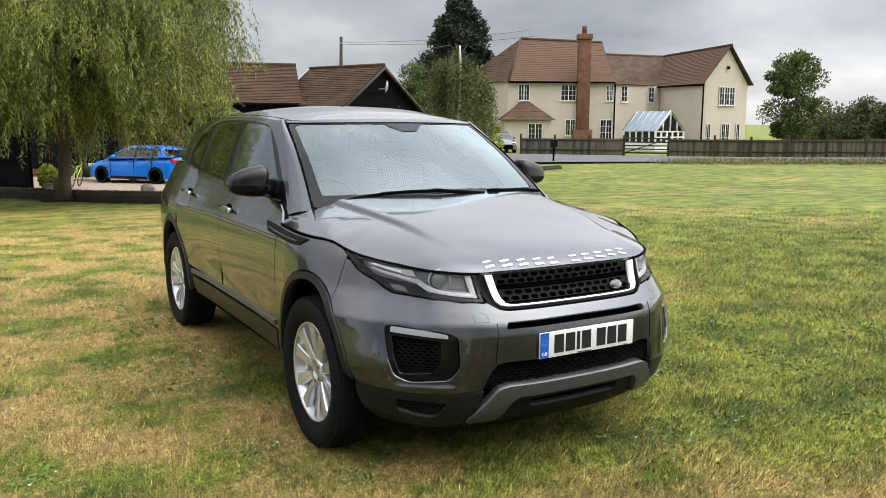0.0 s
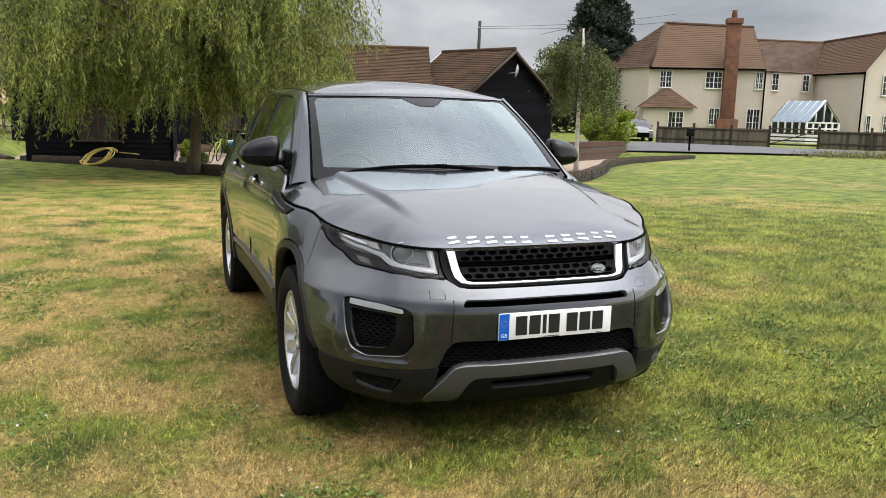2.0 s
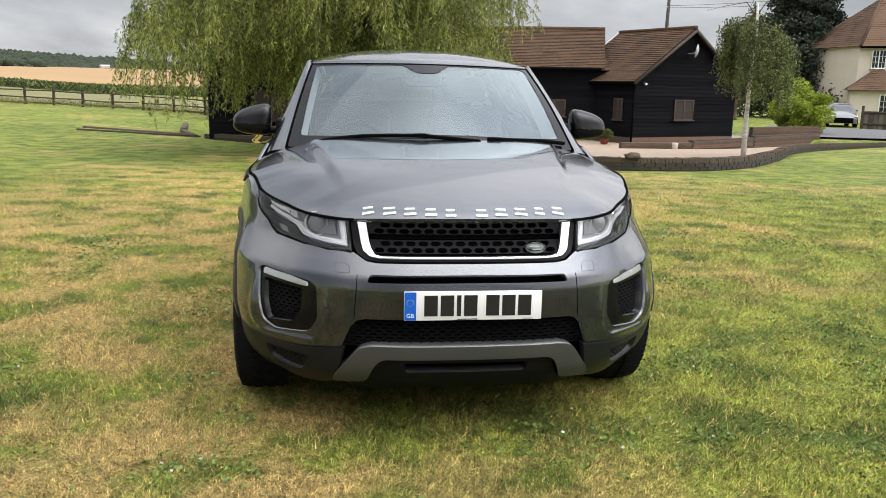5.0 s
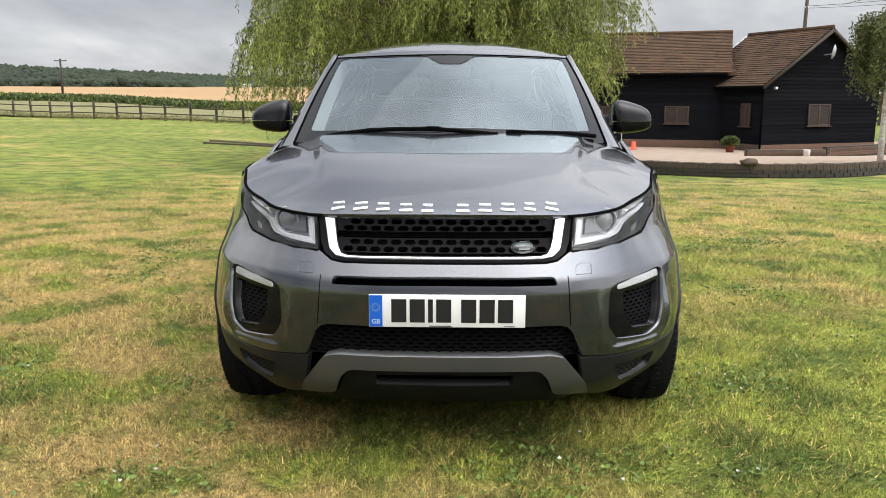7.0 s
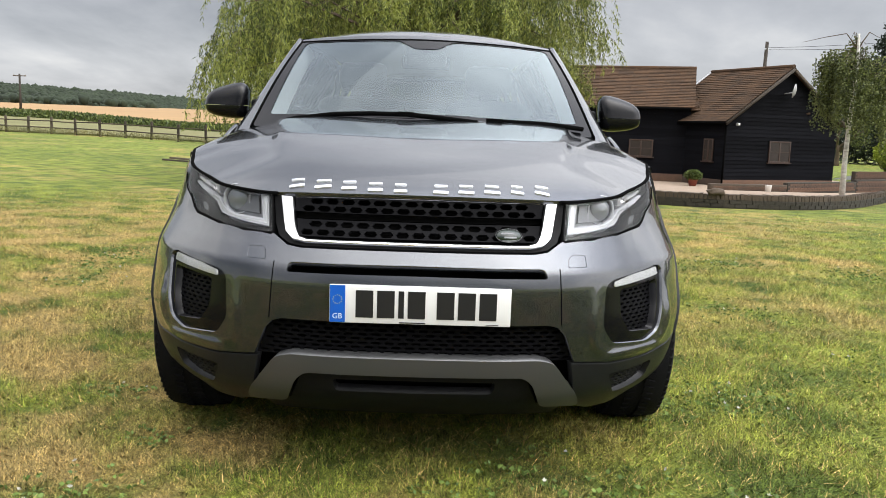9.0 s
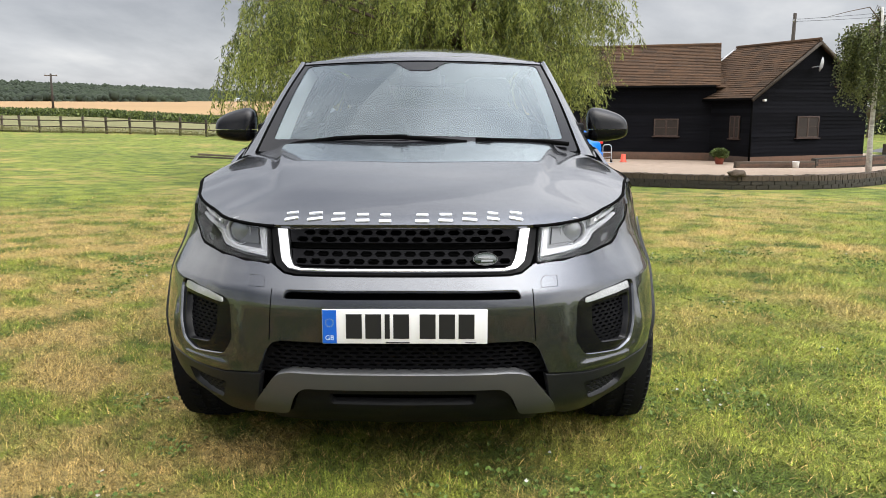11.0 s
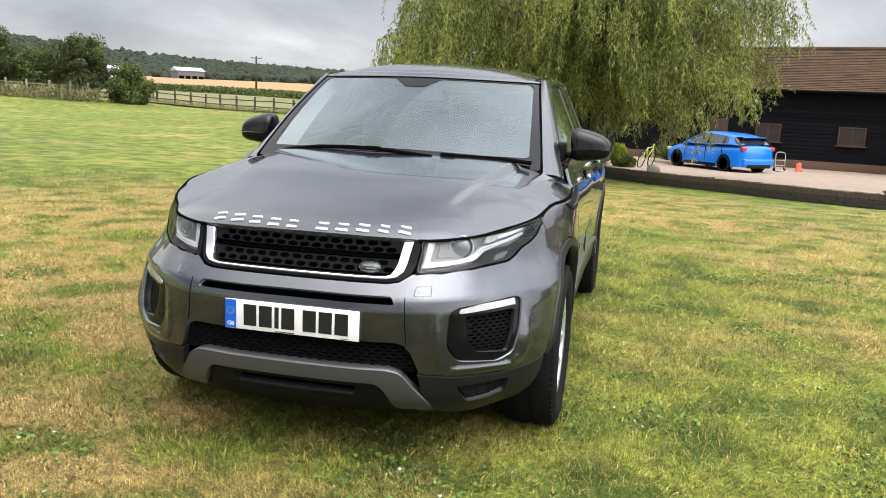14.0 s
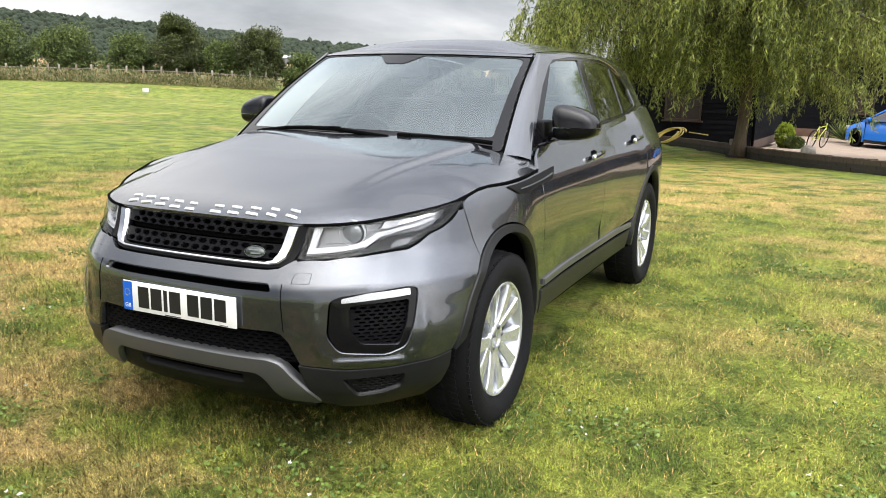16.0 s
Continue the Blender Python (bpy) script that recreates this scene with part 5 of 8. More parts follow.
pole("telegraph_pole", 23.9, 60.6, 9.0, 0.15, "dark timber telegraph pole behind the barn", False, 1.0)
pole("power_pole", -59.2, 113.3, 5.6, 0.16, "timber power pole in the far field")
wire = thing("overhead_wire", Matrix.Identity(4), "thin overhead wires from the telegraph pole", "wire")
for dz, end in ((7.0, (44.0, 62.0, 10.2)), (6.85, (46.0, 64.0, 9.9))):
    a, b = Vector((23.9, 60.6, dz + 0.9)), Vector(end)
    part("cable", tube_bm([tuple(a.lerp(b, t) - Vector((0, 0, 1.2 * t * (1 - t)))) for t in np.linspace(0, 1, 14)], 0.016, 4), M_BLACK, wire)

# ---- trees and hedges round about ----
clump_tree("conifer_tree", *at_bearing(30.6, 78).xy, 14.8, 6.4, M_CONIFER, "tall dark conifer behind the farmhouse", 21, 0.30, 80000, 0.3, 0.05, 260, "cone")
clump_tree("field_tree", *at_bearing(52.4, 62).xy, 7.4, 2.5, M_LEAF, "slender green tree by the lane fence", 22, 0.19, 20000, 0.16, 0.16, 46)
clump_tree("lime_bush", 22.5, 37.5, 2.6, 1.8, M_LEAFLIME, "rounded bright lime-green bush beside the yard", 23, 0.13, 18000, 0.08, 0.06, 26)
clump_tree("lime_bush", 21.6, 36.8, 1.9, 1.4, M_LEAFLIME, "rounded bright lime-green bush beside the yard", 24, 0.13, 12000, 0.08, 0.06, 18)
clump_tree("garden_tree", *at_bearing(27.2, 66).xy, 6.6, 2.6, M_LEAF, "broad green tree behind the barn", 25, 0.18, 6000, 0.18, 0.2, 18)
for k, (az, d, h, r, lb) in enumerate(((56.2, 85, 4.8, 4.5, "dark rounded tree in the distance"), (58.5, 75, 4.0, 4.0, "dark green hedge tree beyond the fence"), (61.5, 70, 4.4, 4.2, "dark green hedge tree beyond the fence"), (54.6, 95, 3.6, 3.5, "dark green hedge tree beyond the fence"))):
    clump_tree("hedge_tree", *at_bearing(az, d).xy, h * 0.88, r, M_LEAFDARK, lb, 40 + k, 0.26, 14000, 0.2, 0.05, 40, group="hedge trees")
for k, (x, y, h, r, leaf) in enumerate(((-38.5, 47.4, 4.3, 2.4, M_LEAFDARK), (-35.4, 48.8, 2.5, 1.9, M_LEAF), (-41.4, 46.8, 3.2, 2.2, M_LEAF), (-44.2, 45.0, 5.1, 2.3, M_LEAFDARK), (-47.6, 43.4, 3.4, 2.6, M_LEAF), (-51.5, 41.2, 3.8, 2.8, M_LEAF), (-56.5, 39.6, 4.2, 3.0, M_LEAF), (-62.0, 39.0, 4.5, 3.3, M_LEAFDARK), (-68.0, 38.5, 4.5, 3.4, M_LEAF), (-47.0, 48.5, 3.9, 3.0, M_LEAFDARK))):
    clump_tree("hedge_bush", x, y, h, r, leaf, "tall dark leafy hedgerow bush behind the paling fence" if leaf is M_LEAFDARK else "green leafy hedgerow bush behind the paling fence", 60 + k, 0.17, 24000, 0.10, 0.0, 60, group="hedgerow bushes")



def scatter_stuff(name, outline_fn, count, height, material, label, category, seed, leaf, width):
    """Upright weeds or hedge leaves over a strip of land, as one mass."""
    rng = np.random.default_rng(seed)
    xy = outline_fn(rng, count)
    z = ground_z(xy[:, 0], xy[:, 1])
    P = np.c_[xy, z + rng.uniform(0, 1, count) ** 1.3 * height]
    D = rng.normal(size=P.shape) * 0.55
    D[:, 2] += 0.8
    return tagged(part(name, leaf_mesh(name, P, D, leaf, width, rng), material), label, category, kind="stuff")


def along(P, w):
    P = np.array(P, float)
    s = np.concatenate([[0], np.cumsum(np.hypot(*np.diff(P, axis=0).T))])
    return lambda rng, n: (lambda q: np.c_[np.interp(q, s, P[:, 0]), np.interp(q, s, P[:, 1])] + rng.normal(size=(n, 2)) * w)(rng.uniform(0, s[-1], n))


M_WEED = mat("dry_weeds", (0.29, 0.235, 0.115), 0.9, var=0.4, scale=1, per=0.6, island=True, color2=(0.09, 0.115, 0.04))
scatter_stuff("tall_weeds", along([(-36, 46.0), (-43, 41.2), (-49, 37.6), (-60, 35.2)], 0.35), 9000, 0.75, M_WEED, "dry tall weeds along the paling fence", "weeds", 81, 0.35, 0.05)
scatter_stuff("field_hedge", along([(-100, 92), (-62, 98), (-30, 92), (-4, 84), (4, 82)], 0.9), 40000, 0.85, M_LEAF, "clipped green hedge between meadow and wheat", "hedge", 82, 0.3, 0.2)
scatter_stuff("fence_grass", along([(-46, 54.3), (-36.3, 53.7), (-27.6, 50.3), (-16.2, 46.6), (-5, 43.6)], 0.25), 9000, 0.28, M_MEADOW, "long grass under the rail fence", "grass", 83, 0.22, 0.02)
scatter_stuff("lane_verge", along([(27.5, 26.9), (31, 23.6), (44, 11.5), (55, 2)], 0.7), 15000, 0.20, M_WEED, "rough dry verge beside the lane", "verge", 84, 0.22, 0.03)


def far_woods():
    """Wooded hills: lumpy crowns in rows on rising ground."""
    rng = np.random.default_rng(31)
    V, F = [], []
    hill = pch([(-75, 57), (-60, 55), (-51, 50), (-44, 44), (-36, 35), (-30, 30), (-24, 27), (-18.5, 24), (-12, 20.5), (-6, 18), (2, 15.5)])
    ts = bmesh.new()
    bmesh.ops.create_icosphere(ts, subdivisions=1, radius=1.0)
    tv = np.array([v.co[:] for v in ts.verts]); tf = [[v.index for v in f.verts] for f in ts.faces]
    ts.free()
    for k in range(11000):
        az = rng.uniform(-72, 2)
        d = rng.uniform(560, 760)
        t = (d - 560) / 200
        top = float(hill(az))
        z = 6 + (top - 11) * t
        r = rng.uniform(1.3, 3.1)
        x, y = polar(az, d)
        q = tv * np.array([r, r, r * rng.uniform(0.7, 1.1)]) * rng.uniform(0.7, 1.3, size=(len(tv), 1)) + np.array([x, y, max(3, z)])
        s = len(V)
        V.extend(q.tolist()); F.extend([[i + s for i in f] for f in tf])
    # nearer dark copse in front of the hill
    for k in range(2200):
        az = rng.choice([rng.uniform(-34, -19.5), rng.uniform(-52, -36)])
        d = rng.uniform(470, 540)
        x, y = polar(az, d)
        r = rng.uniform(1.3, 3.0)
        q = tv * np.array([r, r, r]) * rng.uniform(0.7, 1.3, size=(len(tv), 1)) + np.array([x, y, rng.uniform(3, 9)])
        s = len(V)
        V.extend(q.tolist()); F.extend([[i + s for i in f] for f in tf])
    tagged(part("far_woodland", mesh_of("far_woodland", V, F), M_WOOD_FAR), "dark green wooded hills on the horizon", "woodland", kind="stuff")
    # solid hill under the trees
    n = 40
    hv, hf = [], []
    for i in range(n + 1):
        az = -76 + 82 * i / n
        for d, zz in ((540, 2.0), (760, float(hill(az)) - 6), (1200, -20.0)):
            x, y = polar(az, d)
            hv.append((x, y, zz))
    for i in range(n):
        for j in range(2):
            hf.append((i * 3 + j, i * 3 + j + 1, (i + 1) * 3 + j + 1, (i + 1) * 3 + j))
    tagged(part("hill", mesh_of("hill", hv, hf), M_WOOD_FAR), "rising wooded ground in the distance", "hill", kind="structure")


far_woods()


def farm_building(az, d, w, dep, h, label, walls):
    p = at_bearing(az, d)
    b = thing("farm_building", Matrix.Translation((p.x, p.y, p.z)) @ pose(0, 0, 0, 0, 0, -az + 18), label, "building", "far farm buildings")
    part("wall", box_bm(-w / 2, w / 2, 0, dep, 0, h * 0.45, 0.0), walls, b)
    part("upper_wall", box_bm(-w / 2 - 0.05, w / 2 + 0.05, -0.05, dep + 0.05, h * 0.45, h, 0.0), walls, b)
    bm = bmesh.new()
    o = 0.6
    v = [bm.verts.new(q) for q in ((-w / 2 - o, -o, h), (w / 2 + o, -o, h), (w / 2 + o, dep / 2, h * 1.45), (-w / 2 - o, dep / 2, h * 1.45), (w / 2 + o, dep + o, h), (-w / 2 - o, dep + o, h))]
    bm.faces.new(v[:4]); bm.faces.new((v[3], v[2], v[4], v[5])); bm.faces.new((v[1], v[4], v[2])); bm.faces.new((v[0], v[3], v[5]))
    part("roof", bm, M_STEEL, b)
    for k in range(4):
        x = -w / 2 + w * (k + 0.5) / 4
        part("bay_door", box_bm(x - w * 0.09, x + w * 0.09, -0.12, -0.02, 0, h * 0.42, 0.0), M_BLACK, b)


farm_building(-31.3, 430, 13, 12, 4.2, "white and dark farm shed with a pale metal roof", M_SLATE)
farm_building(-36.6, 470, 18, 12, 3.8, "low dark farm shed with a pale metal roof", M_SLATE)
farm_building(-15.5, 520, 4.2, 4, 1.7, "small white house at the edge of the far field", M_WHITEPAINT)

# ---- parked vehicles in the yard and by the house ----
def hatchback(name, m, paint, label, tail_lamps=True, spoiler=True):
    """A five-door hatchback built from lofted sections. Nose towards -y."""
    L, W = 4.38, 1.82
    car = thing(name, m, label, "car")
    ww = pch([(0, 0.55), (0.08, 0.70), (0.3, 0.84), (0.8, 0.90), (2.5, 0.91), (3.7, 0.90), (4.2, 0.82), (4.38, 0.66)])
    belt = pch([(0, 0.62), (0.15, 0.74), (0.5, 0.86), (1.15, 0.99), (2.2, 1.0), (3.3, 1.05), (4.1, 1.08), (4.38, 0.98)])
    low = lambda y: 0.20 + 0.06 * abs(2 * y / L - 1) ** 6
    ys = np.linspace(0, L, 45)
    V, F = [], []
    K = 13
    for y in ys:
        w, zb, zl = float(ww(y)), float(belt(y)), low(y)
        for k in range(K):
            t = k / (K - 1)
            a = t * math.pi
            c = math.cos(a)
            x = w * math.copysign(abs(c) ** 0.35, c)
            if abs(c) < 1e-6:
                x = 0.0
            hh = math.sin(a) ** 0.35 if t not in (0, 1) else 0
            V.append((x, y, zl + (zb - zl) * hh * (0.97 + 0.03 * (1 - abs(c)))))
    n = len(ys)
    for i in range(n - 1):
        for k in range(K - 1):
            F.append((i * K + k, i * K + k + 1, (i + 1) * K + k + 1, (i + 1) * K + k))
    for s in (0, (n - 1) * K):
        F.append(tuple(range(s, s + K)) if s else tuple(range(K - 1, -1, -1)))
    body = part("body", mesh_of("body", V, F), paint, car)
    # cabin
    roof = pch([(1.05, 0.97), (1.9, 1.40), (2.3, 1.465), (2.9, 1.45), (3.35, 1.405), (3.75, 1.325), (4.2, 1.09)])
    ys2 = np.linspace(1.05, 4.22, 30)
    V, F = [], []
    for y in ys2:
        zt, zb = float(roof(y)), float(belt(y)) - 0.03
        w = float(ww(y)) - 0.05
        wt = w - 0.22 * min(1, (zt - zb) / 0.45)
        V += [(w, y, zb), (wt, y, max(zb + 0.005, zt - 0.03)), (wt * 0.8, y, max(zb + 0.006, zt)), (-wt * 0.8, y, max(zb + 0.006, zt)), (-wt, y, max(zb + 0.005, zt - 0.03)), (-w, y, zb)]
    for i in range(len(ys2) - 1):
        for k in range(5):
            F.append((i * 6 + k, (i + 1) * 6 + k, (i + 1) * 6 + k + 1, i * 6 + k + 1))
    part("cabin_glass", mesh_of("cabin_glass", V, F, None, False), M_PANE, car, "dark tinted glazing")
    def rail_at(y, t, out=0.012):
        zt, zb = float(roof(y)), float(belt(y)) - 0.03
        w = float(ww(y)) - 0.05
        wt = w - 0.22 * min(1, (zt - zb) / 0.45)
        return (w + (wt - w) * t + out, y, zb + (max(zb + 0.005, zt - 0.03) - zb) * t)
    RV, RF = [], []
    yr = np.linspace(1.92, 3.76, 20)
    for y in yr:
        x, _, z = rail_at(y, 0.90)
        zt = float(roof(y)) + 0.012
        RV += [(x, y, z), (x * 0.93, y, zt - 0.012), (x * 0.70, y, zt), (0, y, zt + 0.012), (-x * 0.70, y, zt), (-x * 0.93, y, zt - 0.012), (-x, y, z)]
    for i in range(len(yr) - 1):
        for k in range(6):
            RF.append((i * 7 + k, i * 7 + k + 1, (i + 1) * 7 + k + 1, (i + 1) * 7 + k))
    part("roof", mesh_of("roof", RV, RF), paint, car)
    for sd in (1, -1):
        mx = lambda p, sd=sd: (sd * p[0], p[1], p[2])
        part("front_pillar", tube_bm([mx(rail_at(1.12, 0.3)), mx(rail_at(1.5, 0.75)), mx(rail_at(1.95, 0.95))], 0.030, 6), paint, car)
        part("waist_rail", tube_bm([mx(rail_at(y, 0.06)) for y in np.linspace(1.15, 4.1, 14)], 0.022, 6), paint, car)
        for y0, y1 in ((2.50, 2.50), (3.36, 3.30)):
            part("door_pillar", tube_bm([mx(rail_at(y0, 0.05)), mx(rail_at(y1, 0.95))], 0.020, 6), M_GLOSSBLACK, car)
        QV, QF = [], []
        for i, y in enumerate(np.linspace(0, 1, 9)):
            for t in np.linspace(0.0, 1.0, 6):
                QV.append(mx(rail_at(3.62 - 0.10 * t + y * (0.52 - 0.26 * t), t, 0.016)))
        for i in range(8):
            for k in range(5):
                QF.append((i * 6 + k, i * 6 + k + 1, (i + 1) * 6 + k + 1, (i + 1) * 6 + k))
        part("rear_pillar", mesh_of("rear_pillar", QV, QF), paint, car)
    if spoiler:
        sp = part("spoiler", box_bm(-0.58, 0.58, 3.74, 4.06, 1.315, 1.345, 0.012), paint, car, "roof spoiler")
        for s in (1, -1):
            part("spoiler_side", box_bm(s * 0.58 - 0.02, s * 0.58 + 0.02, 3.74, 4.06, 1.23, 1.35, 0.01), M_GLOSSBLACK, sp)
    part("rear_bumper", box_bm(-0.74, 0.74, 4.24, 4.42, 0.30, 0.56, 0.06, 3), paint, car)
    part("diffuser", box_bm(-0.55, 0.55, 4.30, 4.43, 0.22, 0.36, 0.02), M_PLASTIC, car)
    part("front_intake", box_bm(-0.55, 0.55, -0.02, 0.06, 0.28, 0.60, 0.03), M_BLACK, car)
    for s in (1, -1):
        part("tail_lamp", box_bm(min(s * 0.50, s * 0.80), max(s * 0.50, s * 0.80), 4.16, 4.335, 0.86, 1.0, 0.03, 3), M_REDLAMP, car, "red tail lamp")
        part("front_lamp", box_bm(min(s * 0.48, s * 0.78), max(s * 0.48, s * 0.78), 0.06, 0.34, 0.62, 0.74, 0.03, 3), M_REFLECT, car)
        part("door_mirror", box_bm(min(s * 0.88, s * 1.06), max(s * 0.88, s * 1.06), 1.50, 1.62, 0.98, 1.10, 0.04, 3), paint, car)
        part("sill", box_bm(min(s * 0.82, s * 0.93), max(s * 0.82, s * 0.93), 1.3, 3.1, 0.18, 0.30, 0.02), M_GLOSSBLACK, car)
        for q in (1.32, 2.48, 3.36):
            part("door_gap", box_bm(min(s * 0.885, s * 0.915), max(s * 0.885, s * 0.915), q - 0.003, q + 0.003, 0.34, 0.94), M_BLACK, car)
        for q in (2.28, 3.2):
            part("door_handle", box_bm(min(s * 0.89, s * 0.93), max(s * 0.89, s * 0.93), q - 0.09, q + 0.09, 0.90, 0.93, 0.01), paint, car)
        for cy in (0.86, 3.51):
            part("arch_shadow", lathe_bm([(0.001, 0.0), (0.352, 0.0), (0.352, 0.02), (0.001, 0.02)], 28, "x"), M_BLACK, car, "", Matrix.Translation((s * 0.895 - 0.01, cy, 0.33)))
            w = part("wheel", lathe_bm([(0.21, 0.09), (0.25, 0.115), (0.32, 0.11), (0.325, 0.06), (0.325, -0.1), (0.2, -0.1)], 32, "x"), M_RUBBER, car, "black alloy wheel", Matrix.Translation((s * 0.815, cy, 0.325)) @ pose(0, 0, 0, 0, 0, 0 if s == 1 else 180))
            part("rim", lathe_bm([(0.001, 0.085), (0.05, 0.09), (0.06, 0.06), (0.20, 0.07), (0.22, 0.10), (0.23, 0.10)], 28, "x"), M_GLOSSBLACK, w)
            for j in range(10):
                part("spoke", box_bm(0.07, 0.10, -0.014, 0.014, 0.04, 0.215, 0.006), M_GLOSSBLACK, w, "", Matrix.Rotation(2 * math.pi * j / 10, 4, "X"))
    part("number_plate", box_bm(-0.26, 0.26, 4.335, 4.35, 0.76, 0.87, 0.004), M_YPLATE, car)
    for k in range(7):
        x = -0.20 + k * 0.058 + (0.02 if k > 3 else 0)
        part("plate_bar", box_bm(x, x + 0.042, 4.345, 4.353, 0.775, 0.855), M_INK, car)
    return car


M_YPLATE = mat("plate_yellow", (0.72, 0.50, 0.06), 0.35)
_bx, _by = 3.5, 31.6
hatchback("hatchback", Matrix.Translation((_bx, _by, terrace_z(_bx, _by) - 0.01)) @ pose(0, 0, 0, 0, 0, 219) @ Matrix.Translation((0, -2.2, 0)), M_BLUE, "bright blue five-door hatchback with a roof spoiler parked in the yard")
M_GREYCAR = mat("grey_car_paint", (0.10, 0.105, 0.115), 0.3, 0.6, coat=1.0)
_c = Vector((29.9, 45.2, 0))
hatchback("grey_saloon", Matrix.Translation((_c.x, _c.y, gz(_c.x, _c.y))) @ pose(0, 0, 0, 0, 0, -22), M_GREYCAR, "dark grey car parked beside the farmhouse fence", spoiler=False)

# ---- small things ----
def build_hose():
    h = thing("garden_hose", Matrix.Translation((-2.9, 22.85, -0.30)), "coiled yellow garden hose hung over the low wall", "hose")
    rng = np.random.default_rng(2)
    for k in range(7):
        c, w = rng.uniform(-0.09, 0.09), rng.uniform(0.30, 0.44)
        pts = []
        for a in np.linspace(0, 2 * math.pi, 22):
            x, z = w * math.cos(a), 0.18 * math.sin(a)
            pts.append((x + c - 0.25 * (z < 0) * 0.3, -0.25 + 0.30 * math.sin(a) + rng.normal() * 0.01, 0.10 + z + 0.12 * math.cos(a) + rng.normal() * 0.008))
        part("coil", tube_bm(pts, 0.016, 6), M_YELLOWHOSE, h)
    part("loose_end", tube_bm([(0.5, 0.0, 0.2), (0.8, 0.0, 0.17), (1.05, 0.02, 0.14)], 0.016, 6), M_YELLOWHOSE, h)


build_hose()


def stone(name, x, y, z, sx, sy_, sz, material, label, seed):
    bm = bmesh.new()
    bmesh.ops.create_icosphere(bm, subdivisions=3, radius=1.0)
    rng = np.random.default_rng(seed)
    o = rng.uniform(0, 50, 3)
    for v in bm.verts:
        k = 1 + 0.28 * noise.noise(Vector(v.co) * 1.6 + Vector(o)) + 0.1 * noise.noise(Vector(v.co) * 4 + Vector(o))
        v.co = (v.co.x * sx * k, v.co.y * sy_ * k, max(-0.5, v.co.z) * sz * k)
    smooth_bm(bm, 60)
    tagged(part(name, bm, material, None, "", Matrix.Translation((x, y, z))), label, "stone")


stone("garden_stone", 5.45, 13.78, wall_top(13.8) + 0.03, 0.18, 0.11, 0.08, M_BRICKOLD, "dark mossy stone lying on the brick wall", 3)
stone("garden_stone", 1.15, 17.2, wall_top(17.2) + 0.06, 0.16, 0.10, 0.11, M_STONE, "pale striped stone set on the brick wall", 4)
tagged(part("wall_block", box_bm(-0.09, 0.09, -0.07, 0.07, 0, 0.15, 0.02), M_STONE, None, "", Matrix.Translation((-0.75, 19.9, wall_top(19.9) - 0.01))), "small stone block on the brick wall", "stone")
tagged(part("white_tub", lathe_bm([(0.001, 0.0), (0.10, 0.0), (0.12, 0.22), (0.125, 0.23), (0.11, 0.23), (0.10, 0.02), (0.001, 0.02)], 24), M_WHITEPAINT, None, "", Matrix.Translation((11.7, 26.9, terrace_z(11.7, 26.9)))), "small white plastic tub by the raised bed", "tub")


def build_raised_bed():
    b = thing("raised_bed", Matrix.Identity(4), "low brick raised bed in front of the barn wing", "planter")
    rng = np.random.default_rng(6)
    for a, c, h in (((9.6, 27.0), (12.6, 27.6), 0.22), ((12.6, 27.6), (16.4, 30.2), 0.34), ((16.4, 30.2), (21.5, 33.8), 0.5), ((18.2, 33.9), (23.0, 36.3), 0.75)):
        m, ln = frame_on(a, c, terrace_z(*a))
        s = part("bed_wall", box_bm(0, ln, -0.10, 0.10, -0.1, h, 0.015), M_BRICKOLD, b, "", m)
        for row in range(int(h / 0.075)):
            x = 0.02 + (0.11 if row % 2 else 0)
            bm = bmesh.new()
            while x < ln - 0.2:
                box_bm(x, x + 0.213, -0.112, -0.095, row * 0.075 + 0.005, row * 0.075 + 0.07, 0, 1, bm)
                x += 0.226
            part("brickwork", bm, M_BRICKRED, s)["kind"] = "stuff"
    m = strip("planting_bed", [(9.9, 27.3), (12.6, 27.9), (16.4, 30.5), (21.5, 34.0), (19.0, 35.0), (13.0, 31.0)], 0.0, mat("dark_soil", (0.07, 0.05, 0.035), 0.95, var=0.4, scale=6, bump=0.6, bscale=30), "dark bare soil in the raised bed", "soil", 1.0)


build_raised_bed()


def pot_plant(x, y, h, r, material, label, seed, spiky=False, pot=True):
    z = terrace_z(x, y)
    p = thing("pot_plant", Matrix.Translation((x, y, z)), label, "plant")
    rng = np.random.default_rng(seed)
    if pot:
        part("pot", lathe_bm([(0.001, 0), (0.14, 0), (0.2, 0.26), (0.22, 0.27), (0.22, 0.32), (0.18, 0.32), (0.17, 0.26), (0.001, 0.25)], 20), M_TERRACOTTA, p)
    n = 160 if spiky else 2600
    v = rng.normal(size=(n, 3)); v /= np.linalg.norm(v, axis=1, keepdims=True)
    if spiky:
        v[:, 2] = np.abs(v[:, 2]) + 0.25
        part("leaves", leaf_mesh("leaves", np.zeros((n, 3)) + np.array([0, 0, 0.1]), v, h, 0.05, rng), material, p)
    else:
        P = v * np.array([r, r, h * 0.5]) * rng.uniform(0.3, 1.0, (n, 1)) ** 0.5 + np.array([0, 0, h * 0.5 + (0.25 if pot else 0)])
        part("leaves", leaf_mesh("leaves", P, v + rng.normal(size=v.shape) * 0.5, 0.09, 0.05, rng), material, p)


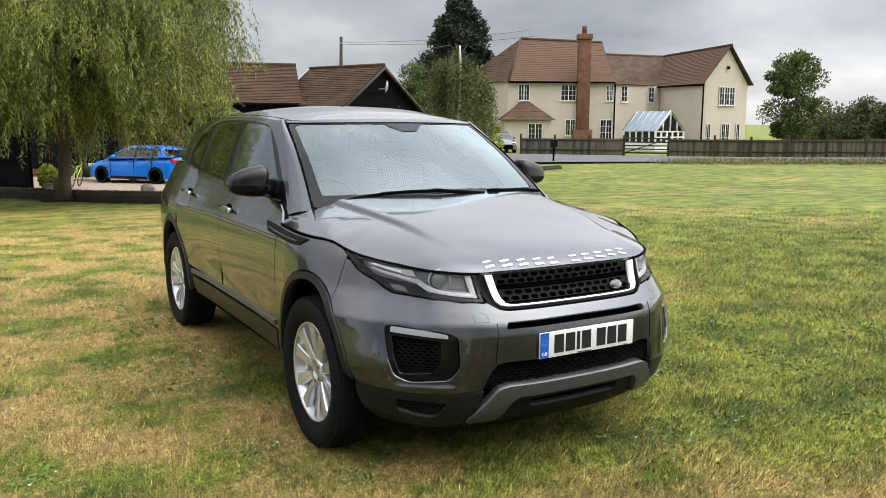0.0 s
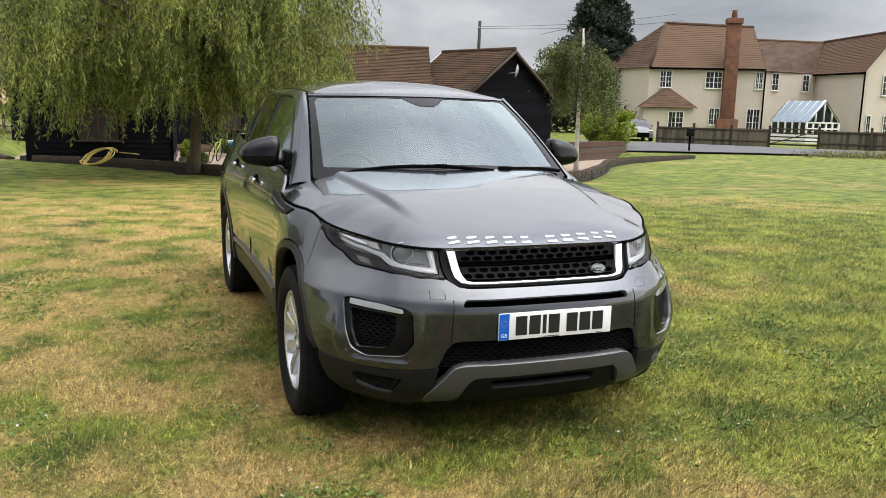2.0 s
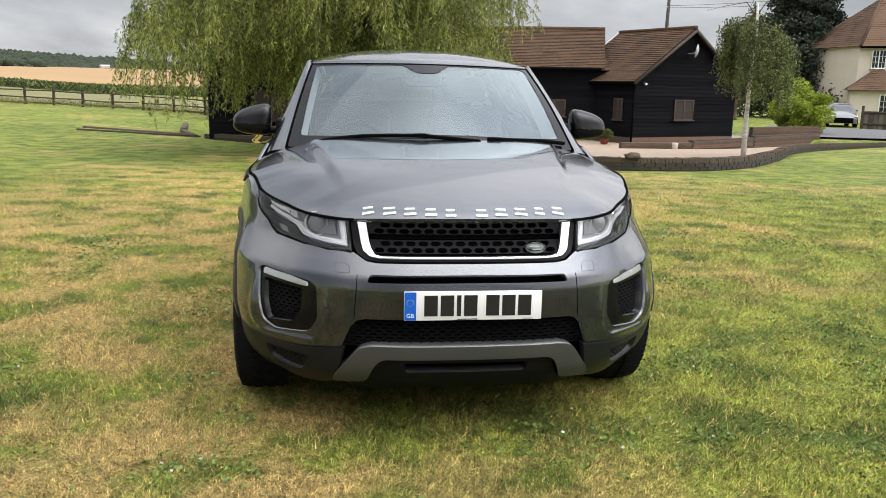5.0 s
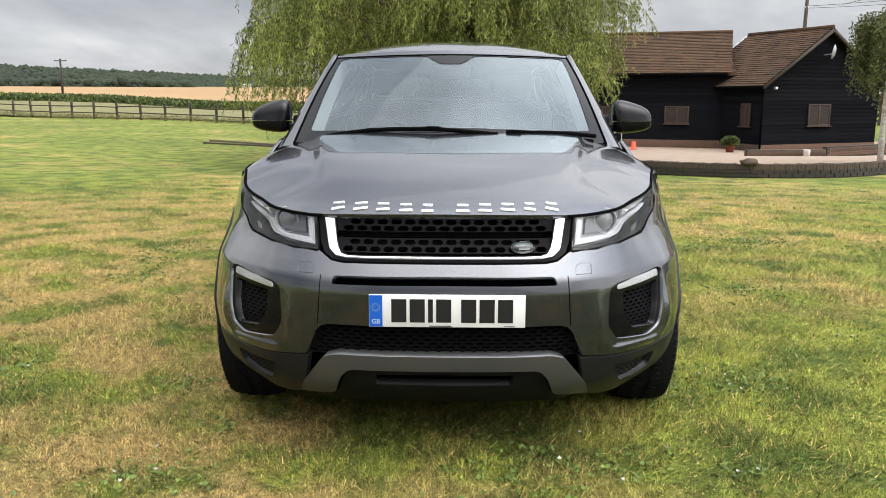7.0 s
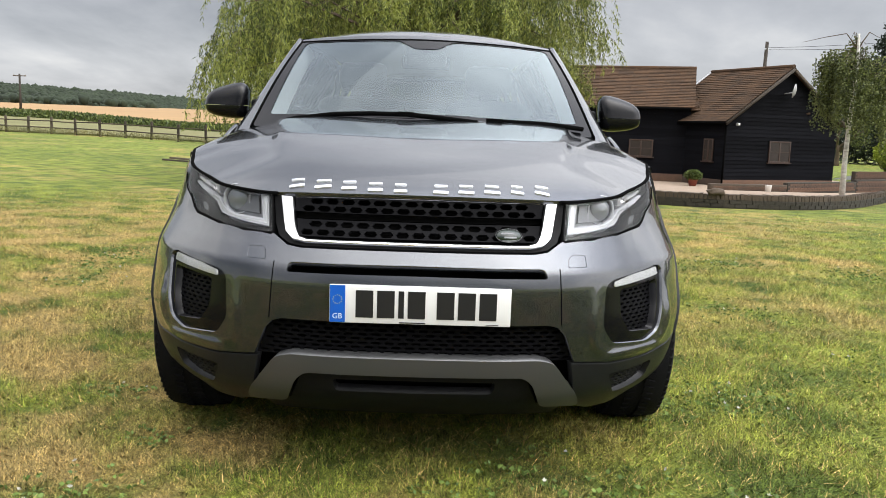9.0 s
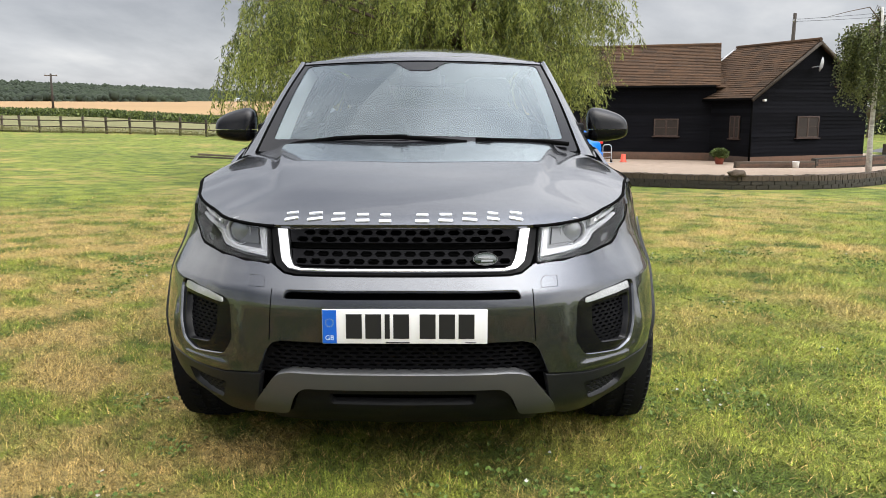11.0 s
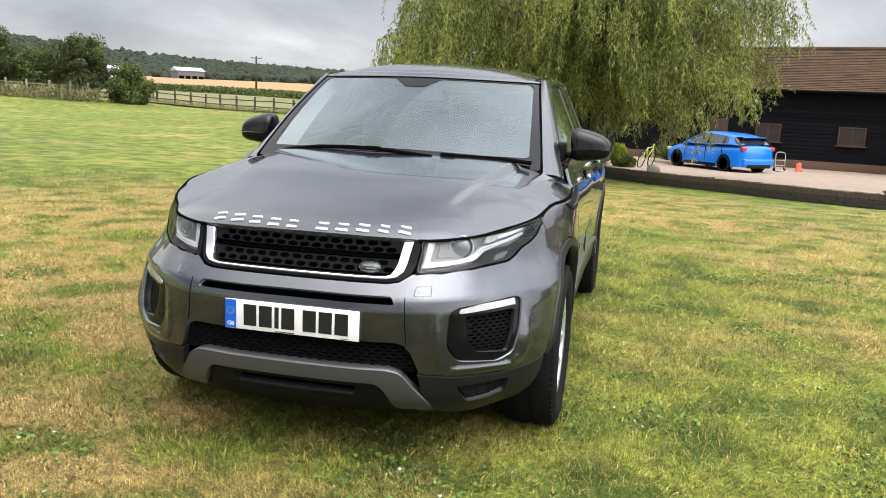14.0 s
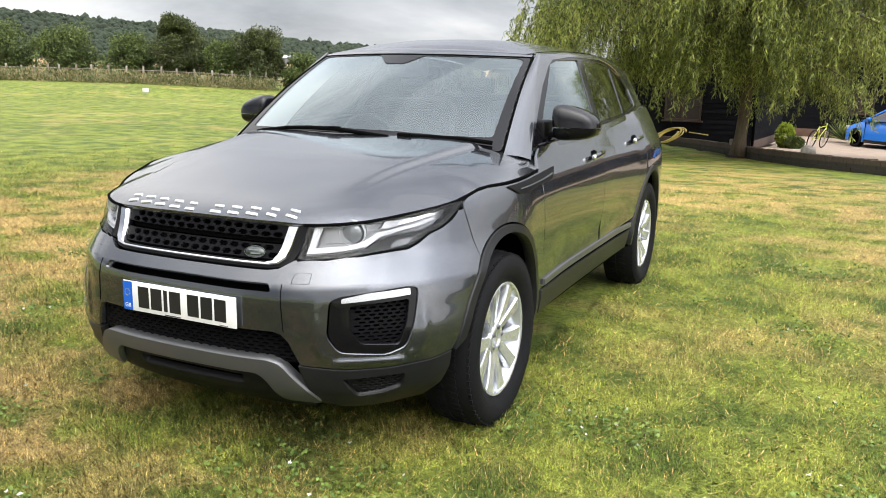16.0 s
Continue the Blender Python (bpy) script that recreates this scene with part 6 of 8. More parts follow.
pot_plant(-0.2, 28.6, 0.85, 0.28, M_LEAFLIME, "bright green shrub against the shed's side", 1, False, False)
pot_plant(0.15, 28.2, 0.38, 0.28, M_LEAF, "low green shrub beside the shed", 2, False, False)
pot_plant(1.6, 34.0, 1.0, 0.5, M_LEAF, "spiky green yucca in front of the barn", 3, True, False)
pot_plant(10.3, 31.2, 0.36, 0.32, M_LEAF, "leafy plant in a terracotta pot beside the barn", 4)
tagged(part("red_cone", lathe_bm([(0.001, 0), (0.16, 0), (0.16, 0.03), (0.12, 0.04), (0.10, 0.34), (0.001, 0.36)], 16), mat("orange_red_plastic", (0.6, 0.07, 0.03), 0.5), None, "", Matrix.Translation((6.75, 33.0, terrace_z(6.75, 33.0)))), "orange-red plastic bollard near the barn", "bollard")


def build_trolley():
    t = thing("hand_trolley", Matrix.Translation((5.95, 32.3, terrace_z(5.95, 32.3))) @ pose(0, 0, 0, 0, 0, 20) @ Matrix.Scale(0.8, 4), "tubular metal hand trolley standing by the barn", "trolley")
    part("frame", tube_bm([(-0.25, 0, 0.1), (-0.25, 0.05, 0.85), (-0.15, 0.05, 0.95), (0.15, 0.05, 0.95), (0.25, 0.05, 0.85), (0.25, 0, 0.1)], 0.02, 8), M_STEEL, t)
    for z in (0.3, 0.55):
        part("crossbar", tube_bm([(-0.25, 0.02, z), (0.25, 0.02, z)], 0.015, 6), M_STEEL, t)
    part("toe_plate", box_bm(-0.25, 0.25, -0.25, 0.0, 0.03, 0.05, 0.004), M_STEEL, t)
    for s in (-0.27, 0.27):
        part("small_wheel", lathe_bm([(0.001, -0.02), (0.1, -0.02), (0.1, 0.02), (0.001, 0.02)], 16, "x"), M_RUBBER, t, "", Matrix.Translation((s, 0.06, 0.1)))


build_trolley()


def build_bicycle():
    b = thing("bicycle", Matrix.Translation((0.75, 29.6, terrace_z(0.75, 29.6))) @ pose(0, 0, 0, 12, 0, 70), "bicycle with a yellow-green frame leaning by the shed", "bicycle")
    for x in (-0.52, 0.52):
        w = part("wheel", tube_bm([(x + 0.33 * math.cos(a), 0, 0.34 + 0.33 * math.sin(a)) for a in np.linspace(0, 2 * math.pi, 29)], 0.018, 6, None, False), M_RUBBER, b)
        for k in range(8):
            a = math.pi * k / 8
            part("spokes", tube_bm([(x + 0.32 * math.cos(a), 0, 0.34 + 0.32 * math.sin(a)), (x - 0.32 * math.cos(a), 0, 0.34 - 0.32 * math.sin(a))], 0.003, 3), M_STEEL, w)
    fr = mat("lime_enamel", (0.45, 0.5, 0.05), 0.35, coat=0.6)
    bm = bmesh.new()
    for a, c in (((-0.52, 0, 0.34), (-0.05, 0, 0.32)), ((-0.05, 0, 0.32), (-0.2, 0, 0.8)), ((-0.2, 0, 0.8), (-0.52, 0, 0.34)), ((-0.18, 0, 0.75), (0.36, 0, 0.8)), ((-0.05, 0, 0.32), (0.38, 0, 0.72)), ((0.34, 0, 0.9), (0.52, 0, 0.34))):
        tube_bm([a, c], 0.018, 6, bm)
    part("frame", bm, fr, b)
    part("saddle", box_bm(-0.34, -0.08, -0.06, 0.06, 0.84, 0.89, 0.02), M_BLACK, b)
    part("handlebar", tube_bm([(0.3, -0.28, 0.98), (0.36, -0.1, 0.96), (0.36, 0.1, 0.96), (0.3, 0.28, 0.98)], 0.014, 6), M_BLACK, b)


build_bicycle()


def build_letterbox():
    p = Vector((25.0, 33.2))
    b = thing("letterbox", Matrix.Translation((p.x, p.y, gz(p.x, p.y))) @ pose(0, 0, 0, 0, 0, -35), "black letterbox on a post beside the lane", "letterbox")
    part("post", box_bm(-0.05, 0.05, -0.05, 0.05, -0.1, 0.85, 0.01), M_BLACK, b)
    part("box", box_bm(-0.2, 0.2, -0.16, 0.16, 0.85, 1.22, 0.03), M_GLOSSBLACK, b)
    part("lid", box_bm(-0.23, 0.23, -0.2, 0.2, 1.2, 1.27, 0.03), M_GLOSSBLACK, b)


build_letterbox()
_w = at_bearing(-42.7, 50.0)
tagged(part("white_box", box_bm(-0.16, 0.16, -0.12, 0.12, 0, 0.23, 0.03), M_WHITEPAINT, None, "", Matrix.Translation((_w.x, _w.y, gz(_w.x, _w.y)))), "small white box standing on the lawn's far edge", "box")


# ---- grass ----
def grass_blades():
    """Short mown blades over the near lawn, thinning with distance."""
    rng = np.random.default_rng(17)
    n = 1100000
    back = 420000
    r = np.concatenate([0.2 + 17.4 * rng.uniform(0, 1, n) ** 1.75, 7.5 * rng.uniform(0, 1, back) ** 0.62])
    a = np.concatenate([rng.uniform(radians(-75), radians(75), n), rng.uniform(radians(70), radians(290), back)])
    behind = np.arange(n + back) >= n
    n += back
    x, y = r * np.sin(a) * 0.95 + rng.uniform(-2.4, 2.4, n) * np.clip(1.6 - r / 12, 0.3, 1), -2.2 + r * np.cos(a)
    y = y + rng.normal(size=n) * 0.55 * np.clip(1.6 - r / 3, 0, 1)
    keep = ~((np.abs(x) < 0.70) & (y > 1.1) & (y < 4.0)) & (~behind | (rng.uniform(0, 1, n) < np.clip((7.5 - r) / 3.5, 0, 1)))
    ex = np.array(EDGE)
    keep &= behind | (rng.uniform(0, 1, n) < np.clip((r - 0.3) / 2.3, 0.08, 1))
    keep &= rng.uniform(0, 1, n) < np.clip((16.5 - r) / 9, 0, 1)
    keep &= (y < np.interp(x, ex[:, 0], ex[:, 1]) - 0.15)
    x, y = x[keep], y[keep]
    n = len(x)
    z = ground_z(x, y)
    tuft = 0.8 + 0.25 * np.sin(x * 5.1 + 2 * np.sin(y * 3.3)) * np.sin(y * 4.7 + 1.7 * np.sin(x * 2.9)) + 0.2 * np.sin(x * 13 + y * 7) * np.sin(y * 11 - x * 5)
    h = tuft * rng.uniform(0.45, 1.3, n) * 0.035
    ang = rng.uniform(0, 2 * math.pi, n)
    far = np.hypot(x, y + 2.4)
    w = rng.uniform(0.0016, 0.0036, n) * (1 + 0.13 * np.clip(far - 2, 0, 16))
    lean = rng.normal(size=(n, 2)) * 0.032
    V = np.empty((n, 3, 3), np.float32)
    V[:, 0] = np.c_[x - np.cos(ang) * w, y - np.sin(ang) * w, z - 0.004]
    V[:, 1] = np.c_[x + np.cos(ang) * w, y + np.sin(ang) * w, z - 0.004]
    V[:, 2] = np.c_[x + lean[:, 0], y + lean[:, 1], z + h]
    # every blade turns its face towards the front of the lawn
    turn = np.cross(V[:, 1] - V[:, 0], V[:, 2] - V[:, 0])[:, 1] > 0
    V[turn, 0], V[turn, 1] = V[turn, 1].copy(), V[turn, 0].copy()
    me = bpy.data.meshes.new("grass")
    me.vertices.add(3 * n); me.loops.add(3 * n); me.polygons.add(n)
    me.vertices.foreach_set("co", V.ravel())
    me.loops.foreach_set("vertex_index", np.arange(3 * n, dtype=np.int32))
    me.polygons.foreach_set("loop_start", np.arange(0, 3 * n, 3, dtype=np.int32))
    me.polygons.foreach_set("loop_total", np.full(n, 3, dtype=np.int32))
    me.polygons.foreach_set("use_smooth", np.ones(n, bool))
    me.update(calc_edges=True)
    # blades take the light much as the whole sward does
    N = np.repeat(np.c_[lean[:, 0] * 22, lean[:, 1] * 22 - 0.25, np.ones(n)], 3, axis=0)
    N /= np.linalg.norm(N, axis=1, keepdims=True)
    me.normals_split_custom_set_from_vertices(N.astype(np.float32))
    tagged(part("grass", me, M_BLADE), "short mown grass, green mixed with dry straw", "grass", kind="stuff")


grass_blades()


def clover():
    """Patches of low clover leaves and their small white flower heads."""
    rng = np.random.default_rng(23)
    P, D, Q = [], [], []
    for k in range(60):
        r, a = 1.6 + 6.5 * rng.uniform(0, 1) ** 1.2, rng.uniform(radians(-70), radians(70))
        cx, cy = r * math.sin(a) + rng.uniform(-0.8, 0.8), -2.2 + r * math.cos(a)
        if abs(cx) < 0.8 and 0.5 < cy < 4.2:
            continue
        s = rng.uniform(0.05, 0.24)
        n = int(2600 * s * s) + 14
        xy = np.array([cx, cy]) + rng.normal(size=(n, 2)) * s * np.array([1.0, 0.8])
        z = ground_z(xy[:, 0], xy[:, 1]) + rng.uniform(0.010, 0.024, n)
        for j in range(3):
            ang = rng.uniform(0, 2 * math.pi, n) * 0.3 + j * 2.1
            P.append(np.c_[xy, z])
            D.append(np.c_[np.cos(ang), np.sin(ang), rng.uniform(-0.15, 0.35, n)])
        f = xy[rng.uniform(0, 1, n) < 0.035]
        Q.append(np.c_[f, ground_z(f[:, 0], f[:, 1]) + 0.030])
    me = leaf_mesh("clover", np.concatenate(P), np.concatenate(D), 0.017, 0.016, rng)
    tagged(part("clover", me, mat("clover_leaf", (0.16, 0.24, 0.04), 0.65, var=0.4, scale=3, per=0.5, island=True, color2=(0.085, 0.14, 0.025))), "low dark green clover in the lawn", "clover", kind="stuff")
    Q = np.repeat(np.concatenate(Q), 9, axis=0)
    D = rng.normal(size=Q.shape); D[:, 2] = np.abs(D[:, 2]) + 0.2
    tagged(part("clover_flowers", leaf_mesh("clover_flowers", Q, D, 0.010, 0.006, rng), mat("clover_white", (0.72, 0.70, 0.64), 0.8, var=0.2, scale=30)), "tiny white clover flower heads in the lawn", "flowers", kind="stuff")


clover()


# ---- the grey car ----
PLAN = [(0, 0), (0.2, 0.005), (0.39, 0.032), (0.6, 0.114), (0.72, 0.202), (0.80, 0.284), (0.86, 0.362), (0.896, 0.432), (0.924, 0.515), (0.940, 0.61), (0.948, 0.74), (0.948, 0.90), (0.938, 1.08),
        (0.926, 1.4), (0.918, 2.0), (0.918, 2.6), (0.93, 3.1), (0.950, 3.5), (0.93, 3.9), (0.87, 4.15), (0.7, 4.3), (0.4, 4.355), (0, 4.37)]
_full = [(-x, y) for x, y in PLAN[:0:-1]] + PLAN
_s = np.concatenate([[0], np.cumsum(np.hypot(*np.diff(np.array(_full), axis=0).T))])
_s -= _s[len(PLAN) - 1]
plan_x, plan_y = pch([(s, p[0]) for s, p in zip(_s, _full)]), pch([(s, p[1]) for s, p in zip(_s, _full)])
U_END = float(_s[-1])
U_A = float(np.interp(0.80, [p[0] for p in PLAN[:11]], _s[len(PLAN) - 1:len(PLAN) + 10]))
U_B = float(np.interp(1.15, [p[1] for p in PLAN], _s[len(PLAN) - 1:]))
nose = pch([(0.18, 0.20), (0.25, 0.10), (0.32, 0.04), (0.42, 0.012), (0.54, 0.0), (0.63, 0.0), (0.68, 0.008), (0.72, 0.034), (0.76, 0.066), (0.80, 0.094), (0.87, 0.122), (0.93, 0.145), (1.0, 0.20), (1.1, 0.3)])
flank = pch([(0.18, 0.10), (0.28, 0.040), (0.36, 0.016), (0.42, 0.008), (0.50, 0.007), (0.60, 0.004), (0.75, 0.0), (0.88, 0.006), (0.96, 0.022), (1.0, 0.040), (1.05, 0.064), (1.12, 0.098), (1.2, 0.142), (1.3, 0.2)])


def shell(u, z, off=0.0):
    """The lower body: u runs round the plan from the middle of the nose, z upwards."""
    u, z = np.asarray(u, float), np.asarray(z, float)
    x, y = plan_x(u), plan_y(u)
    e = 0.01
    tx, ty = plan_x(u + e) - plan_x(u - e), plan_y(u + e) - plan_y(u - e)
    n = np.hypot(tx, ty) + 1e-9
    nx, ny = -ty / n, tx / n
    au = np.abs(u)
    w = sstep(U_A, U_B, au)
    d = nose(z) * (1 - w) + flank(z) * w
    # the lamps and upper corners lie further back than the foot of the bumper
    d = d + 0.028 * sstep(0.48, 0.68, z) * sstep(0.45, 0.72, np.abs(x)) * (1 - w)
    # a raised lip runs round the foot of each fog lamp pocket
    rho = (((np.abs(x) - 0.684) / 0.122) ** 4 + ((z - 0.566) / 0.116) ** 4) ** 0.25
    d = d - 0.009 * np.exp(-(((rho - 1.20) / 0.10) ** 2)) * sstep(0.66, 0.54, z) * (1 - w)
    # flares over the wheels and a hollow along the doors
    d = d - 0.014 * np.exp(-(((y - 0.80) / 0.36) ** 2)) * sstep(0.95, 0.75, z) * sstep(U_A, U_B, au)
    d = d + 0.012 * np.exp(-(((z - 0.56) / 0.10) ** 2)) * sstep(1.3, 1.7, y) * sstep(3.1, 2.7, y)
    w2 = sstep(0.55, 0.9, np.abs(x)) + 0 * z
    ix, iy = nx * w2, ny * w2 + (1 - w2)
    k = np.hypot(ix, iy)
    d = d + off
    return np.stack([x + ix / k * d, y + iy / k * d, z + 0 * u], -1)


def _solve(axis, value, z, lo, hi):
    for _ in range(40):
        m = (lo + hi) / 2
        if shell(np.array(m), np.array(z))[axis] < value:
            lo = m
        else:
            hi = m
    return (lo + hi) / 2


def fx(x, z):
    """From a place across the nose to the shell's own u, z."""
    s = 1 if x >= 0 else -1
    return (s * _solve(0, abs(x), z, 0.0, U_B), z)


def sy(y, z):
    """From a place along the flank to u, z, on the right."""
    return (_solve(1, y, z, 0.0, U_END - 0.8), z)


def mirror(pl):
    return [(-u, z) for u, z in pl][::-1]


def shell_off(o):
    return lambda u, z: shell(u, z, o)


wheel_y, wheel_z = (0.866, 3.526), 0.352
xg_z = pch([(0.95, 0.915), (1.05, 0.868), (1.12, 0.836), (1.3, 0.750), (1.45, 0.678), (1.52, 0.642), (1.58, 0.59)])
zedge = pch([(0, 0.893), (0.3, 0.890), (0.44, 0.886), (0.6, 0.896), (0.7, 0.912), (0.78, 0.932), (0.81, 0.944), (0.825, 0.955), (0.838, 0.972), (0.854, 0.982), (0.875, 0.983), (0.9, 0.983)])


def cab(y, z):
    """The side of the cabin above the belt."""
    y, z = np.asarray(y, float), np.asarray(z, float)
    t = 0.10 * sstep(2.9, 4.4, y) + 0.012 * ((y - 2.5) / 1.2) ** 2 + 0.035 * sstep(2.2, 1.3, y)
    return np.stack([xg_z(z) - t + 0.012, y + 0 * z, z + 0 * y], -1)


def left_of(f):
    return lambda a, b: f(a, b) * np.array([-1, 1, 1])


WS0, WS1 = (1.25, 1.074), (1.945, 1.514)     # the screen's side edge, bottom and top: y, z
CB0, CB1 = (1.13, 1.118), (1.70, 1.520)     # the same in the middle


def screen(a, s):
    a, s = np.asarray(a, float), np.asarray(s, float)
    ey, ez = WS0[0] + (WS1[0] - WS0[0]) * s, WS0[1] + (WS1[1] - WS0[1]) * s
    cy, cz = CB0[0] + (CB1[0] - CB0[0]) * s, CB0[1] + (CB1[1] - CB0[1]) * s
    bow = 0.022 * np.sin(np.pi * np.clip(s, 0, 1))
    k = np.abs(a) ** 1.8
    ex = 0.742 - 0.122 * s
    return np.stack([a * ex, cy + (ey - cy) * k - bow * 0.5, cz + (ez - cz) * k + bow], -1)


roof_z = pch([(1.69, 1.520), (1.78, 1.548), (1.9, 1.574), (2.2, 1.604), (2.6, 1.617), (3.2, 1.602), (3.8, 1.548), (4.12, 1.49)])


def roof_s(a, b):
    a, b = np.asarray(a, float), np.asarray(b, float)
    k = np.abs(a) ** 1.8
    y0 = CB1[0] + (WS1[0] - CB1[0]) * k
    y = y0 + (4.12 - y0) * b
    ze = 1.514 + 0.022 * np.sin(np.pi * np.clip(b * 1.1, 0, 1)) - 0.06 * sstep(0.7, 1.0, b)
    zc = roof_z(np.maximum(y - (WS1[0] - CB1[0]) * k * (1 - b), 1.69))
    ex = cab(y, ze)[..., 0]
    return np.stack([a * ex, y, zc - (zc - ze) * np.abs(a) ** 2.6], -1)


bon_c = pch([(0.0, 0.80), (0.10, 0.878), (0.13, 0.902), (0.17, 0.930), (0.25, 0.962), (0.45, 1.010), (0.8, 1.064), (1.15, 1.113), (1.5, 1.158)])
BON_EDGE = []


def bonnet_raw(x, y):
    ax = np.abs(x)
    yy = y - 0.60 * ax**3
    z = bon_c(yy) - 0.09 * sstep(0.5, 1.3, y) * (ax / 0.885) ** 6
    edge = 0.455 + 0.16 * (y - 0.3) / 0.9
    return z + 0.020 * sstep(0.030, -0.020, ax - edge) * sstep(0.30, 0.75, y)


def bonnet_s(x, y):
    x, y = np.asarray(x, float), np.asarray(y, float)
    z = bonnet_raw(x, y)
    E = BON_EDGE
    q = np.stack([np.abs(x), y], -1).reshape(-1, 2)
    d2 = ((q[:, None, :] - E[None, :, :2]) ** 2).sum(-1)
    w = np.exp(-(d2 - d2.min(1, keepdims=True)) / (2 * 0.05**2)) * E[None, :, 3]
    err = (w * E[None, :, 2]).sum(1) / w.sum(1)
    # squared distance from the edge, smooth all along it
    ds = (w * d2).sum(1) / w.sum(1) - 0.05**2
    fade = np.exp(-np.maximum(ds, 0) / 0.16**2)
    return np.stack([x, y, z + (err * fade).reshape(z.shape)], -1)


def bonnet_outline():
    pts = []
    for x in np.linspace(0, 0.875, 36):
        z = float(zedge(x))
        u = fx(x, z)[0]
        p = shell(np.array(u), np.array(z))
        pts.append((float(p[0]), float(p[1]), z))
    for y in np.linspace(pts[-1][1] + 0.03, 1.30, 20):
        z = 0.983 + 0.017 * (y - 0.9) / 0.4
        p = shell(np.array(sy(y, z)[0]), np.array(z))
        pts.append((float(p[0]) - 0.002, float(p[1]), z))
    pts += [(0.866, 1.325, 1.010), (0.848, 1.345, 1.024), (0.83, 1.35, 1.034)]
    return pts


def arch_pts(cy, r, z0, a0=-12.0, a1=192.0, n=26):
    """Points round a wheel arch from behind the wheel over to its front, down to z0; r is its height, and it is narrower than high."""
    out = []
    for k in range(n):
        a = radians(a0 + (a1 - a0) * k / (n - 1))
        ry = r - (0.032 if math.cos(a) < 0 else 0.072)
        pull = 1 - (0.060 if math.cos(a) < 0 else 0.015) * math.sin(2 * a) ** 2
        out.append((cy + ry * pull * math.cos(a), max(z0, wheel_z + 0.02 + r * pull * math.sin(a))))
    return out


def grow(pl, k):
    c = np.mean(np.array(pl), 0)
    return [tuple(c + (np.array(p) - c) * k) for p in pl]


def build_car():
    global BON_EDGE
    car = thing("suv", pose(-0.012, 0, 0, 0, 0, 1.2), "dark grey metallic five-door SUV parked on the lawn, clean and shiny", "car")
    both = lambda name, outline, mt, **k: [part(name, panel(name, outline, shell_off(k.get("off", 0.0)), k.get("step", 0.03), k.get("holes", ()), k.get("rim", 0.014)), mt, car, k.get("label", "")),
                                           part(name, panel(name, mirror(outline), shell_off(k.get("off", 0.0)), k.get("step", 0.03), [mirror(h) for h in k.get("holes", ())], k.get("rim", 0.014)), mt, car, k.get("label", ""))]
    F = lambda pl: [fx(*p) for p in pl]
    S = lambda pl: [sy(*p) for p in pl]
    sym = lambda pl: F(pl) + mirror(F(pl))

    # outlines on the nose
    hl_low = [(0.437, 0.772), (0.525, 0.776), (0.62, 0.786), (0.677, 0.794), (0.728, 0.799), (0.748, 0.815), (0.768, 0.842), (0.796, 0.862), (0.813, 0.885), (0.820, 0.912)]
    hl_top = [(0.826, 0.936), (0.821, 0.947), (0.78, 0.933), (0.7, 0.909), (0.6, 0.893), (0.52, 0.886), (0.447, 0.883)]
    head = F(hl_low + hl_top)
    fog = rounded(F([(0.570, 0.645), (0.566, 0.52), (0.602, 0.464), (0.735, 0.450), (0.784, 0.474), (0.801, 0.55), (0.798, 0.676), (0.77, 0.684), (0.60, 0.662)]), 0.022)
    slot = rounded(sym([(0.0, 0.674), (0.385, 0.672), (0.372, 0.700), (0.0, 0.702)]), 0.012, 3)
    arch_out = arch_pts(wheel_y[0], 0.464, 0.0)
    meet = arch_pts(wheel_y[0], 0.464, 0.0, 124, 124.001, 2)[0]
    arch_front = [meet] + [(max(p[0], 0.430), p[1]) for p in arch_pts(wheel_y[0], 0.464, 0.0, 128, 192, 14) if p[1] > 0.44]
    crease = [(0.478, 0.418), (0.6, 0.405), (0.74, 0.405), (0.845, 0.418)]
    half = F([(0.0, 0.738), (0.345, 0.738), (0.385, 0.744), (0.418, 0.765), (0.43, 0.772)] + hl_low[1:] + [(0.813, 0.945)])
    af = S(arch_front)
    half = half[:-1] + S([(0.626, 0.915)]) + af + S([(0.430, 0.436)]) + F([(0.845, 0.418)]) + F(crease[::-1][1:]) + F([(0.445, 0.50), (0.42, 0.527), (0.39, 0.535), (0.0, 0.535)])
    bumper_out = half[1:-1] + mirror(half[1:-1])
    washer = [rounded(F([(s * 0.445, 0.702), (s * 0.505, 0.702), (s * 0.502, 0.735), (s * 0.46, 0.737), (s * 0.447, 0.728)][::s]), 0.006, 3) for s in (1, -1)]
    for s in (1, -1):
        line = [tuple(shell(np.array(s * fx(0.418 + 0.012 * t, 0.70 - 0.165 * t)[0]), np.array(0.70 - 0.165 * t), -0.0003)) for t in np.linspace(0, 1, 8)]
        part("bumper_seam", tube_bm(line, 0.0016, 5), M_BLACK, car)
    bumper = part("front_bumper", panel("front_bumper", bumper_out, shell, 0.022, [fog, mirror(fog), slot] + washer, 0.03), M_PAINT, car)
    for w in washer:
        c = np.mean(np.array(w), 0)
        w2 = [tuple(c + (np.array(p) - c) * 0.93) for p in w]
        part("washer_cover", panel("washer_cover", w2, shell_off(0.001), 0.03, (), 0.008), M_PAINT, bumper)
    # dark backing behind all the openings of the nose
    back = sym([(0.0, 0.20), (0.46, 0.20), (0.60, 0.29), (0.70, 0.30), (0.78, 0.44), (0.80, 0.9), (0.0, 0.88)])
    part("bumper_backing", panel("bumper_backing", back, shell_off(0.075), 0.06, (), 0.0), M_BLACK, car)

